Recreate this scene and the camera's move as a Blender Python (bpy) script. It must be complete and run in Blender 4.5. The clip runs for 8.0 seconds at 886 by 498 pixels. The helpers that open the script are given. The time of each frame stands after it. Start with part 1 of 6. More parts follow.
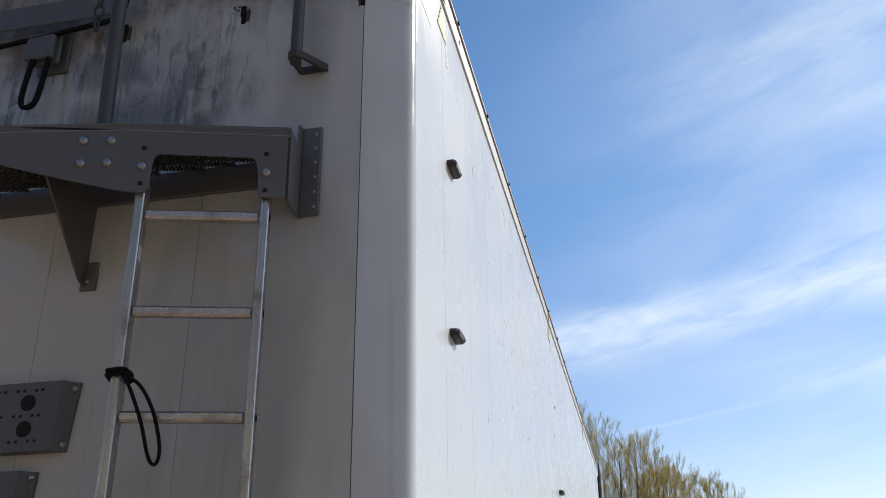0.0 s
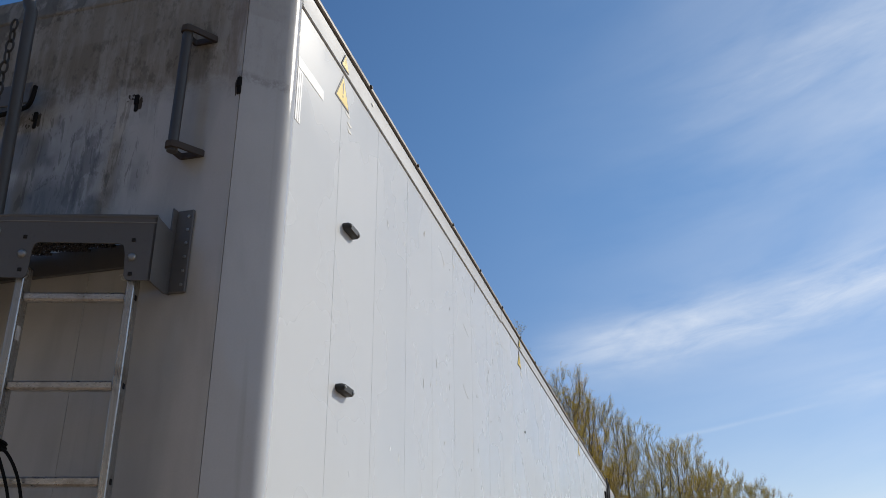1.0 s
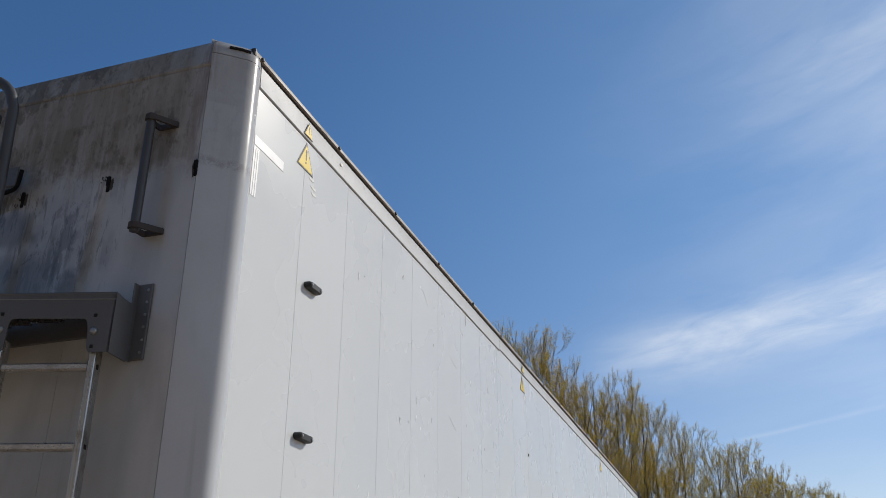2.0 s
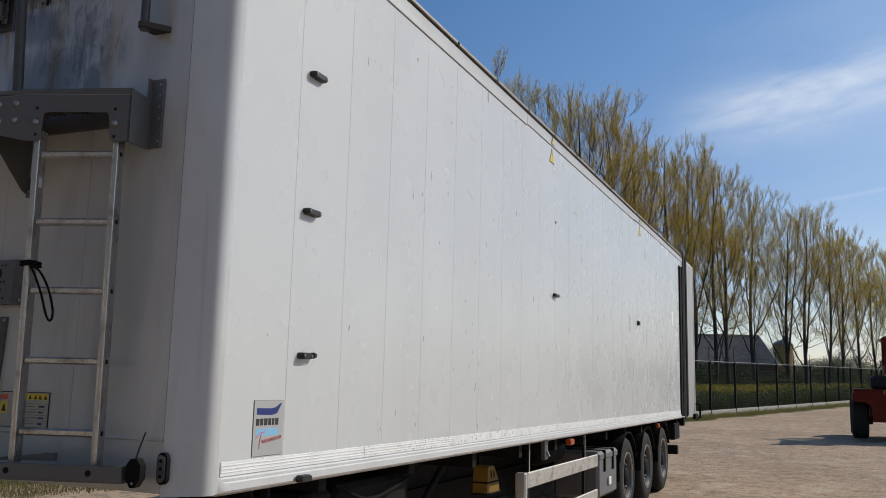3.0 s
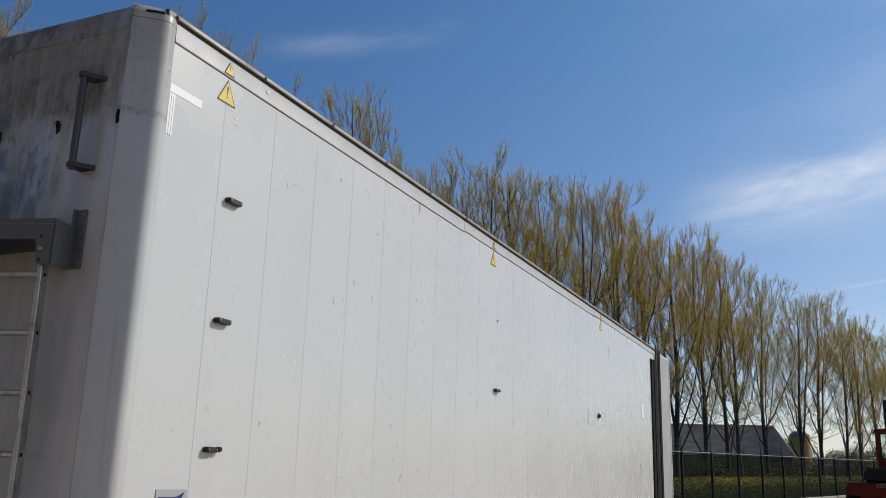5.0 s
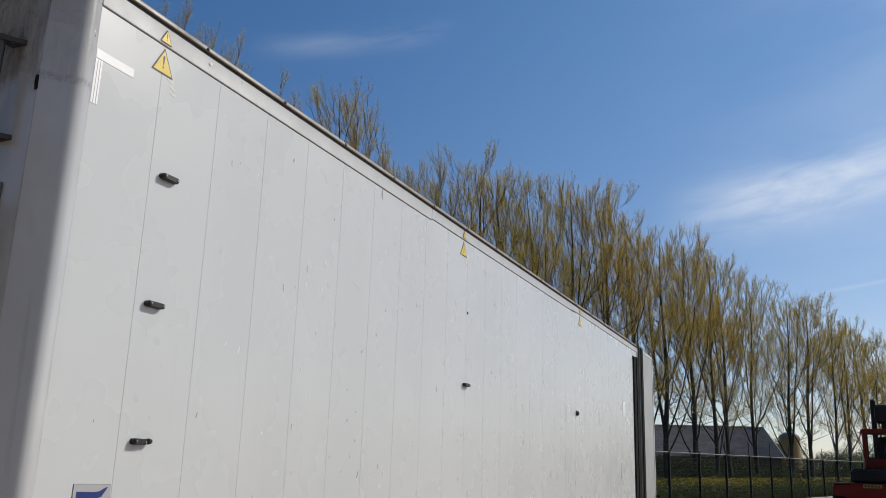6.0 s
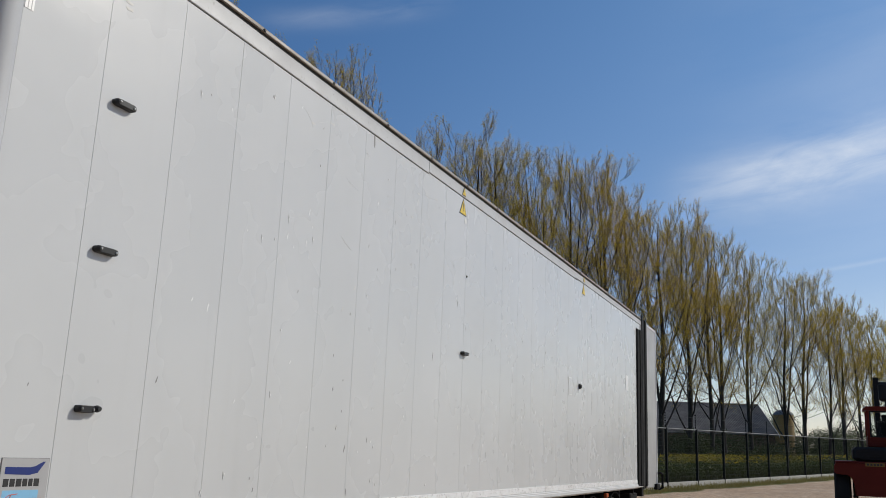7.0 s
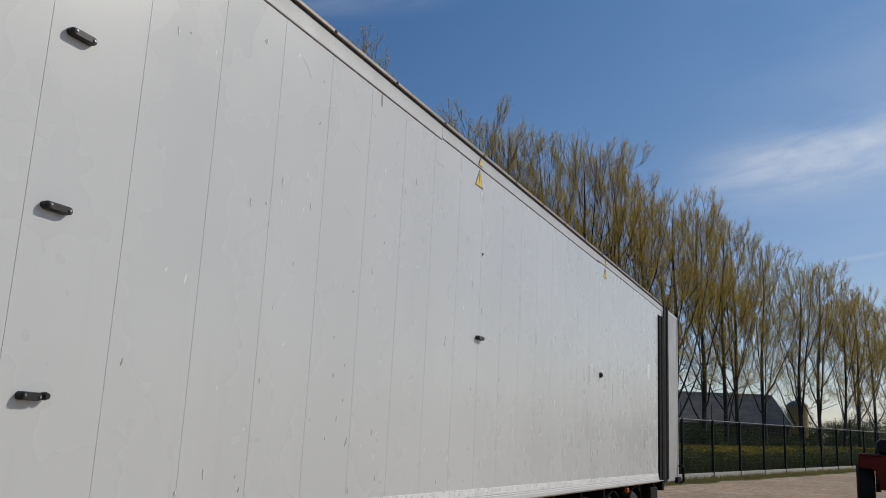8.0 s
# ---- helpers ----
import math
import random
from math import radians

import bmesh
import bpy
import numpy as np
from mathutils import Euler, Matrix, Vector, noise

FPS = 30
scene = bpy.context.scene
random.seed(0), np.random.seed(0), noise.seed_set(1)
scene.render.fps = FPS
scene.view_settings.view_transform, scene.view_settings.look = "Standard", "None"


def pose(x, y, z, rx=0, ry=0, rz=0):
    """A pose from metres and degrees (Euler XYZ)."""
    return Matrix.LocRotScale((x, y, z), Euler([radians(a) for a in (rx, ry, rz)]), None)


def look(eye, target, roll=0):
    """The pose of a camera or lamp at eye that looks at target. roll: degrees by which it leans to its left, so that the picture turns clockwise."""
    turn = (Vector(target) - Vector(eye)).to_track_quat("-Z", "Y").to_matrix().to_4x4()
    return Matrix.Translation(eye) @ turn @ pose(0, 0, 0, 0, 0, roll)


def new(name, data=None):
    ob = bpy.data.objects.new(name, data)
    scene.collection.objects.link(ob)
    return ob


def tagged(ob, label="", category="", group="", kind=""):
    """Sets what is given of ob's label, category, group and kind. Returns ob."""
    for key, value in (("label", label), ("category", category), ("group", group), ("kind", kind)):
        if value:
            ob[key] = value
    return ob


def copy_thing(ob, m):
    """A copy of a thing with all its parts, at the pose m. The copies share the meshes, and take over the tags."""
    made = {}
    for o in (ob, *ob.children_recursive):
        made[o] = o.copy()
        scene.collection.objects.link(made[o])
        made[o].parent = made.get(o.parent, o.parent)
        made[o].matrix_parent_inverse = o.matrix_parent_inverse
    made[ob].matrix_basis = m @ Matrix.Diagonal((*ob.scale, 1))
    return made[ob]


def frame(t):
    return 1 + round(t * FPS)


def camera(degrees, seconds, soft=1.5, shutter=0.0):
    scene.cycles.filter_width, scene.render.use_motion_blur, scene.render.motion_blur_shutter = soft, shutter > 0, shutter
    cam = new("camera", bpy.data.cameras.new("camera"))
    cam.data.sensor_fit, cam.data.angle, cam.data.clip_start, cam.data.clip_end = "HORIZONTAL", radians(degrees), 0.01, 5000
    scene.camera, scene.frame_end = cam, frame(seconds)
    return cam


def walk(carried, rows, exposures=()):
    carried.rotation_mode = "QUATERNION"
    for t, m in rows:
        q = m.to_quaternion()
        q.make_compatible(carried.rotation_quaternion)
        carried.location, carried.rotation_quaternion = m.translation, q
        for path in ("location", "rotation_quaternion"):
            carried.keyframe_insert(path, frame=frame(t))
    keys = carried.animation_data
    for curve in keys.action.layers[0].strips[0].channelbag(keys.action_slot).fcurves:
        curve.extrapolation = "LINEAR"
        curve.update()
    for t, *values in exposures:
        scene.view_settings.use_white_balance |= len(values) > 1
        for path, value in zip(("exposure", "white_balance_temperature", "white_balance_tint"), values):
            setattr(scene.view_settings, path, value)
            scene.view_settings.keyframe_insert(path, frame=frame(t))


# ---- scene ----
cam = camera(53.6, 8.0, soft=0.5)
# the trailer stands nose-up by about one degree: its own frame in the level world
TILT = pose(0, 0, 0.209, -1.07, 0, 0)
PATH = [
    (0, (0.599, -2.214, 1.373), (0.223, -0.421, 2.175), -0.8),
    (0.1, (0.665, -2.244, 1.389), (0.271, -0.455, 2.192), -0.7),
    (0.2, (0.732, -2.272, 1.405), (0.324, -0.485, 2.204), -0.7),
    (0.3, (0.799, -2.297, 1.419), (0.386, -0.516, 2.23), -0.6),
    (0.4, (0.866, -2.318, 1.43), (0.45, -0.543, 2.252), -0.6),
    (0.5, (0.934, -2.332, 1.439), (0.512, -0.558, 2.261), -0.5),
    (0.6, (1.002, -2.339, 1.444), (0.575, -0.571, 2.275), -0.5),
    (0.7, (1.071, -2.344, 1.447), (0.637, -0.577, 2.279), -0.5),
    (0.8, (1.138, -2.349, 1.45), (0.693, -0.578, 2.266), -0.4),
    (0.9, (1.203, -2.36, 1.455), (0.746, -0.59, 2.266), -0.4),
    (1, (1.265, -2.382, 1.463), (0.798, -0.616, 2.277), -0.4),
    (1.1, (1.324, -2.416, 1.475), (0.845, -0.654, 2.291), -0.3),
    (1.2, (1.38, -2.454, 1.489), (0.889, -0.694, 2.302), -0.2),
    (2.3, (1.972, -2.643, 1.547), (1.352, -0.93, 2.371), 0.3),
    (2.5, (2.074, -2.677, 1.54), (1.409, -0.926, 2.239), 0.5),
    (2.6, (2.107, -2.693, 1.548), (1.406, -0.903, 2.101), 0.9),
    (2.7, (2.156, -2.729, 1.548), (1.412, -0.916, 1.948), 1.2),
    (2.8, (2.208, -2.767, 1.551), (1.432, -0.951, 1.867), 1.6),
    (2.9, (2.26, -2.803, 1.551), (1.475, -0.988, 1.851), 1.6),
    (3, (2.301, -2.826, 1.549), (1.512, -1.014, 1.854), 1.4),
    (3.1, (2.344, -2.854, 1.555), (1.551, -1.045, 1.871), 1.4),
    (3.2, (2.391, -2.884, 1.567), (1.593, -1.08, 1.898), 1.5),
    (3.3, (2.438, -2.908, 1.576), (1.634, -1.112, 1.931), 1.5),
    (3.4, (2.487, -2.926, 1.582), (1.679, -1.143, 1.992), 1.5),
    (3.5, (2.539, -2.939, 1.583), (1.728, -1.167, 2.034), 1.5),
    (3.6, (2.596, -2.949, 1.583), (1.779, -1.183, 2.047), 1.5),
    (3.7, (2.655, -2.956, 1.582), (1.835, -1.192, 2.046), 1.6),
    (3.8, (2.715, -2.963, 1.58), (1.892, -1.202, 2.049), 1.6),
    (3.9, (2.772, -2.971, 1.578), (1.949, -1.211, 2.05), 1.7),
    (4, (2.825, -2.981, 1.575), (2.002, -1.222, 2.053), 1.7),
    (4.1, (2.872, -2.994, 1.571), (2.05, -1.24, 2.069), 1.6),
    (4.2, (2.912, -3.011, 1.568), (2.094, -1.262, 2.089), 1.6),
    (4.3, (2.949, -3.031, 1.564), (2.131, -1.285, 2.096), 1.5),
    (4.4, (2.982, -3.056, 1.561), (2.164, -1.31, 2.093), 1.5),
    (4.5, (3.013, -3.085, 1.56), (2.195, -1.336, 2.08), 1.4),
    (4.6, (3.043, -3.115, 1.566), (2.225, -1.364, 2.078), 1.5),
    (4.7, (3.073, -3.13, 1.573), (2.256, -1.375, 2.076), 1.6),
    (5.8, (3.249, -2.814, 1.57), (2.455, -1.047, 2.067), 1.7),
    (5.9, (3.246, -2.765, 1.558), (2.453, -0.999, 2.059), 1.8),
    (6, (3.237, -2.714, 1.547), (2.444, -0.948, 2.048), 1.8),
    (6.1, (3.219, -2.66, 1.547), (2.426, -0.893, 2.043), 1.8),
    (6.2, (3.193, -2.604, 1.547), (2.401, -0.835, 2.04), 1.9),
    (6.3, (3.163, -2.546, 1.548), (2.372, -0.775, 2.035), 1.9),
    (6.4, (3.131, -2.486, 1.549), (2.34, -0.714, 2.033), 2.0),
    (6.5, (3.098, -2.425, 1.55), (2.308, -0.651, 2.03), 2.0),
    (6.6, (3.067, -2.363, 1.551), (2.277, -0.588, 2.027), 2.1),
    (6.7, (3.038, -2.3, 1.552), (2.249, -0.524, 2.023), 2.1),
    (6.8, (3.011, -2.237, 1.553), (2.223, -0.459, 2.02), 2.2),
    (6.9, (2.985, -2.173, 1.554), (2.197, -0.393, 2.012), 2.2),
    (7, (2.96, -2.109, 1.555), (2.171, -0.327, 2.002), 2.3),
    (7.1, (2.935, -2.044, 1.557), (2.146, -0.26, 1.998), 2.3),
    (7.2, (2.91, -1.98, 1.56), (2.121, -0.195, 1.996), 2.4),
    (7.3, (2.885, -1.916, 1.563), (2.094, -0.13, 1.994), 2.4),
    (7.4, (2.859, -1.853, 1.568), (2.067, -0.067, 1.996), 2.5),
    (7.5, (2.832, -1.792, 1.572), (2.038, -0.007, 1.999), 2.5),
    (7.6, (2.803, -1.732, 1.576), (2.005, 0.052, 2.001), 2.6),
    (7.7, (2.773, -1.675, 1.581), (1.972, 0.108, 2.005), 2.6),
    (7.8, (2.742, -1.618, 1.585), (1.937, 0.163, 2.009), 2.7),
    (7.9, (2.711, -1.562, 1.589), (1.901, 0.218, 2.011), 2.7),
    (8, (2.679, -1.506, 1.593), (1.864, 0.271, 2.013), 2.8),
]
walk(cam, [(t, TILT @ look(eye, target, roll)) for t, eye, target, roll in PATH],
     exposures=((0.0, -0.12), (0.5, -0.33), (1.0, -0.45), (2.3, -0.47), (3.0, -0.47), (3.5, -0.40), (4.2, -0.46), (6.0, -0.48), (7.0, -0.55), (7.5, -0.57), (8.0, -0.76)))

# ---- world and sun ----
SUN_DIR = Vector((0.87, 0.91, 0.93)).normalized()
SUN_EL = math.asin(SUN_DIR.z)
SUN_AZ = math.atan2(SUN_DIR.x, SUN_DIR.y)

world = bpy.data.worlds.new("sky")
scene.world = world
world.use_nodes = True
wt = world.node_tree
wt.nodes.clear()


def wnode(kind, **inputs):
    n = wt.nodes.new(kind)
    for k, v in inputs.items():
        n.inputs[k].default_value = v
    return n


def wmath(op, a, b=0.0, c=None):
    n = wt.nodes.new("ShaderNodeMath")
    n.operation = op
    for i, v in enumerate((a, b) if c is None else (a, b, c)):
        if isinstance(v, (int, float)):
            n.inputs[i].default_value = v
        else:
            wt.links.new(v, n.inputs[i])
    return n.outputs[0]


sky = wt.nodes.new("ShaderNodeTexSky")
sky.sky_type = "NISHITA"
sky.sun_disc = False
sky.sun_elevation = SUN_EL
sky.sun_rotation = SUN_AZ
sky.altitude = 0.0
sky.air_density = 1.0
sky.dust_density = 0.25
sky.ozone_density = 2.4

# thin cirrus, laid out over azimuth and elevation in degrees
coord = wt.nodes.new("ShaderNodeTexCoord")
sep = wt.nodes.new("ShaderNodeSeparateXYZ")
wt.links.new(coord.outputs["Generated"], sep.inputs[0])
azim = wmath("MULTIPLY", wmath("ARCTAN2", sep.outputs[0], sep.outputs[1]), 57.2958)
elev = wmath("MULTIPLY", wmath("ARCSINE", sep.outputs[2]), 57.2958)
drift = wmath("SUBTRACT", elev, wmath("MULTIPLY", azim, 0.15))
flow = wt.nodes.new("ShaderNodeCombineXYZ")
wt.links.new(wmath("MULTIPLY", azim, 0.055), flow.inputs[0])
wt.links.new(wmath("MULTIPLY", drift, 0.22), flow.inputs[1])
cn = wnode("ShaderNodeTexNoise", Scale=1.0, Detail=7.0, Roughness=0.52, Distortion=0.35)
wt.links.new(flow.outputs[0], cn.inputs["Vector"])
fine = wnode("ShaderNodeTexNoise", Scale=3.4, Detail=8.0, Roughness=0.62, Distortion=0.5)
wt.links.new(flow.outputs[0], fine.inputs["Vector"])
grain = wmath("ADD", wmath("MULTIPLY", cn.outputs[0], 0.6), wmath("MULTIPLY", fine.outputs[0], 0.4))


def streak(centre_drift, width, az0, az1, soft):
    """A long soft streak round one drift value between two azimuths."""
    d = wmath("DIVIDE", wmath("SUBTRACT", drift, centre_drift), width)
    core = wmath("POWER", 2.718, wmath("MULTIPLY", wmath("MULTIPLY", d, d), -1.0))

    def step(v, e0, e1):
        n = wt.nodes.new("ShaderNodeMapRange")
        n.interpolation_type = "SMOOTHSTEP"
        wt.links.new(v, n.inputs[0])
        n.inputs[1].default_value, n.inputs[2].default_value = e0, e1
        return n.outputs[0]
    return wmath("MULTIPLY", core, wmath("MULTIPLY", step(azim, az0 - soft, az0 + soft), step(azim, az1 + soft, az1 - soft)))


ragged = wmath("MAXIMUM", wmath("MULTIPLY", wmath("SUBTRACT", grain, 0.34), 2.6), 0.0)
veil = wmath("MAXIMUM", wmath("MULTIPLY", wmath("SUBTRACT", cn.outputs[0], 0.30), 1.0), 0.0)
main = wmath("MULTIPLY", ragged, wmath("ADD", wmath("MULTIPLY", streak(16.6, 1.9, -6.5, 60.0, 4.5), 0.80), wmath("MULTIPLY", streak(31.2, 0.7, -36.0, -25.0, 3.0), 0.22)))
low = wmath("MULTIPLY", ragged, wmath("ADD", wmath("MULTIPLY", streak(10.9, 0.75, 9.0, 40.0, 3.0), 0.40), wmath("MULTIPLY", streak(10.35, 0.13, -0.5, 9.0, 1.6), 0.26)))
high = wmath("MULTIPLY", ragged, wmath("MULTIPLY", streak(30.5, 3.0, 6.0, 70.0, 8.0), 0.28))
haze = wmath("MULTIPLY", veil, wmath("MULTIPLY", streak(18.0, 26.0, 12.0, 130.0, 26.0), 1.45))
flat = wmath("MULTIPLY", wmath("POWER", 2.718, wmath("MULTIPLY", wmath("POWER", wmath("DIVIDE", wmath("MAXIMUM", elev, 0.0), 5.0), 2.0), -1.0)), 0.20)
amount = wmath("MINIMUM", wmath("ADD", wmath("ADD", wmath("ADD", main, low), flat), wmath("ADD", high, haze)), 0.85)
mix = wt.nodes.new("ShaderNodeMix")
mix.data_type = "RGBA"
wt.links.new(amount, mix.inputs[0])
deep = wt.nodes.new("ShaderNodeMix")
deep.data_type = "RGBA"
deep.blend_type = "MULTIPLY"
deep.inputs[0].default_value = 1.0
tone = wt.nodes.new("ShaderNodeMix")
tone.data_type = "RGBA"
rise = wt.nodes.new("ShaderNodeMapRange")
rise.interpolation_type = "SMOOTHSTEP"
rise.inputs[1].default_value, rise.inputs[2].default_value = 2.0, 32.0
wt.links.new(elev, rise.inputs[0])
wt.links.new(rise.outputs[0], tone.inputs[0])
tone.inputs[6].default_value = (0.85, 0.83, 0.91, 1)
tone.inputs[7].default_value = (0.77, 0.96, 1.07, 1)
turn = wt.nodes.new("ShaderNodeMapRange")
turn.interpolation_type = "SMOOTHSTEP"
for k, v in ((1, -48.0), (2, 8.0), (3, 0.56), (4, 1.0)):
    turn.inputs[k].default_value = v
wt.links.new(azim, turn.inputs[0])
away = wt.nodes.new("ShaderNodeMix")
away.data_type = "RGBA"
wt.links.new(turn.outputs[0], away.inputs[0])
away.inputs[6].default_value = (0.08, 0.42, 0.80, 1)
wt.links.new(tone.outputs[2], away.inputs[7])
wt.links.new(away.outputs[2], deep.inputs[7])
wt.links.new(sky.outputs[0], deep.inputs[6])
wt.links.new(deep.outputs[2], mix.inputs[6])
mix.inputs[7].default_value = (8.3, 8.7, 9.2, 1)
bg = wnode("ShaderNodeBackground", Strength=0.145)
wt.links.new(mix.outputs[2], bg.inputs[0])
wout = wt.nodes.new("ShaderNodeOutputWorld")
wt.links.new(bg.outputs[0], wout.inputs[0])

sun = new("sun", bpy.data.lights.new("sun", "SUN"))
sun.data.energy = 4.6
sun.data.angle = radians(0.53)
sun.data.color = (1.0, 0.935, 0.83)
sun.matrix_world = look(SUN_DIR * 60, (0, 0, 0))


# ---- materials ----
def material(name, build, rough=0.5, metal=0.0):
    m = bpy.data.materials.new(name)
    m.use_nodes = True
    nt = m.node_tree
    bsdf = nt.nodes["Principled BSDF"]
    bsdf.inputs["Roughness"].default_value = rough
    bsdf.inputs["Metallic"].default_value = metal
    build(Net(nt, bsdf))
    return m


class Net:
    """Small shorthand for building node trees."""

    def __init__(self, nt, bsdf):
        self.nt, self.bsdf = nt, bsdf
        self.geo = nt.nodes.new("ShaderNodeNewGeometry")
        self.pos = self.geo.outputs["Position"]
        self.info = nt.nodes.new("ShaderNodeObjectInfo")

    def put(self, socket, v):
        if hasattr(v, "is_linked"):
            self.nt.links.new(v, socket)
        elif isinstance(v, tuple) and len(v) == 3 and socket.type == "RGBA":
            socket.default_value = (*v, 1)
        else:
            socket.default_value = v

    def stretch(self, sx, sy, sz):
        n = self.nt.nodes.new("ShaderNodeVectorMath")
        n.operation = "MULTIPLY"
        self.put(n.inputs[0], self.pos)
        n.inputs[1].default_value = (sx, sy, sz)
        return n.outputs[0]

    def noise(self, scale, detail=4.0, rough=0.55, vec=None, distort=0.0):
        n = self.nt.nodes.new("ShaderNodeTexNoise")
        n.inputs["Scale"].default_value = scale
        n.inputs["Detail"].default_value = detail
        n.inputs["Roughness"].default_value = rough
        n.inputs["Distortion"].default_value = distort
        self.put(n.inputs["Vector"], self.pos if vec is None else vec)
        return n.outputs[0]

    def cells(self, scale, vec=None, feature="F1"):
        n = self.nt.nodes.new("ShaderNodeTexVoronoi")
        n.feature = feature
        n.inputs["Scale"].default_value = scale
        self.put(n.inputs["Vector"], self.pos if vec is None else vec)
        return n.outputs[0]

    def math(self, op, a, b=0.0):
        n = self.nt.nodes.new("ShaderNodeMath")
        n.operation = op
        self.put(n.inputs[0], a)
        self.put(n.inputs[1], b)
        return n.outputs[0]

    def step(self, v, e0, e1, to0=0.0, to1=1.0):
        n = self.nt.nodes.new("ShaderNodeMapRange")
        n.interpolation_type = "SMOOTHSTEP"
        self.put(n.inputs[0], v)
        for i, e in enumerate((e0, e1, to0, to1)):
            n.inputs[i + 1].default_value = e
        return n.outputs[0]

    def mix(self, f, a, b):
        n = self.nt.nodes.new("ShaderNodeMix")
        n.data_type = "RGBA"
        self.put(n.inputs[0], f)
        self.put(n.inputs[6], a)
        self.put(n.inputs[7], b)
        return n.outputs[2]

    def color(self, v):
        self.put(self.bsdf.inputs["Base Color"], v)

    def rough(self, v):
        self.put(self.bsdf.inputs["Roughness"], v)

    def bump(self, height, strength=0.3, distance=0.01):
        n = self.nt.nodes.new("ShaderNodeBump")
        n.inputs["Strength"].default_value = strength
        n.inputs["Distance"].default_value = distance
        self.put(n.inputs["Height"], height)
        self.nt.links.new(n.outputs[0], self.bsdf.inputs["Normal"])

    def axis(self, i):
        n = self.nt.nodes.new("ShaderNodeSeparateXYZ")
        self.put(n.inputs[0], self.pos)
        return n.outputs[i]


def worn(base, dark, coarse=2.0, fine=40.0, rough=0.5, spread=0.15, bump=0.15, depth=0.003, specks=0.0, gloss=0.5):
    """Paint, plastic or metal with coarse blotches, fine grain and, if asked, dark specks."""
    def build(n):
        a = n.noise(coarse, 5.0)
        b = n.noise(fine, 3.0)
        c = n.mix(n.step(a, 0.35, 0.72), base, tuple(0.8 * p + 0.2 * q for p, q in zip(base, dark)))
        c = n.mix(n.step(b, 0.58, 0.80, 0.0, 0.45), c, dark)
        if specks:
            c = n.mix(n.step(n.noise(fine * 0.6, 2.0, 0.5), 0.70, 0.73, 0.0, specks), c, dark)
        n.color(c)
        n.rough(n.step(a, 0.2, 0.8, max(rough - spread, 0.05), min(rough + spread, 1.0)))
        n.bump(b, bump, depth)
        n.bsdf.inputs["Specular IOR Level"].default_value = gloss
    return build


def side_paint(n):
    blot = n.noise(0.55, 4.0, 0.6)
    drip = n.noise(6.0, 4.0, 0.6, n.stretch(1.0, 1.0, 0.05))
    c = n.mix(n.step(blot, 0.3, 0.7), (0.597, 0.610, 0.610), (0.562, 0.576, 0.574))
    # each sheet takes a slightly different tone
    c = n.mix(n.math("MULTIPLY", n.info.outputs["Random"], 0.10), c, (0.50, 0.515, 0.52))
    c = n.mix(n.step(drip, 0.57, 0.76, 0.0, 0.08), c, (0.40, 0.40, 0.385))
    n.color(c)
    n.rough(n.step(n.noise(1.5, 3.0), 0.3, 0.7, 0.23, 0.32))
    wave = n.noise(1.3, 1.0, 0.4, n.stretch(1.0, 1.0, 0.25))
    # shallow knocks of two sizes
    big = n.math("MULTIPLY", n.step(n.cells(3.3, n.stretch(1.0, 1.0, 0.62)), 0.15, 0.02), n.step(n.noise(1.9, 2.0), 0.46, 0.56))
    small = n.math("MULTIPLY", n.step(n.cells(9.0, n.stretch(1.0, 1.0, 0.5)), 0.16, 0.02), n.step(n.noise(2.6, 2.0), 0.44, 0.56))
    knocks = n.math("ADD", n.math("MULTIPLY", big, -1.0), n.math("MULTIPLY", small, -0.22))
    n.bump(n.math("ADD", n.math("MULTIPLY", wave, 0.04), knocks), 0.11, 0.005)
    n.bsdf.inputs["Specular IOR Level"].default_value = 0.42


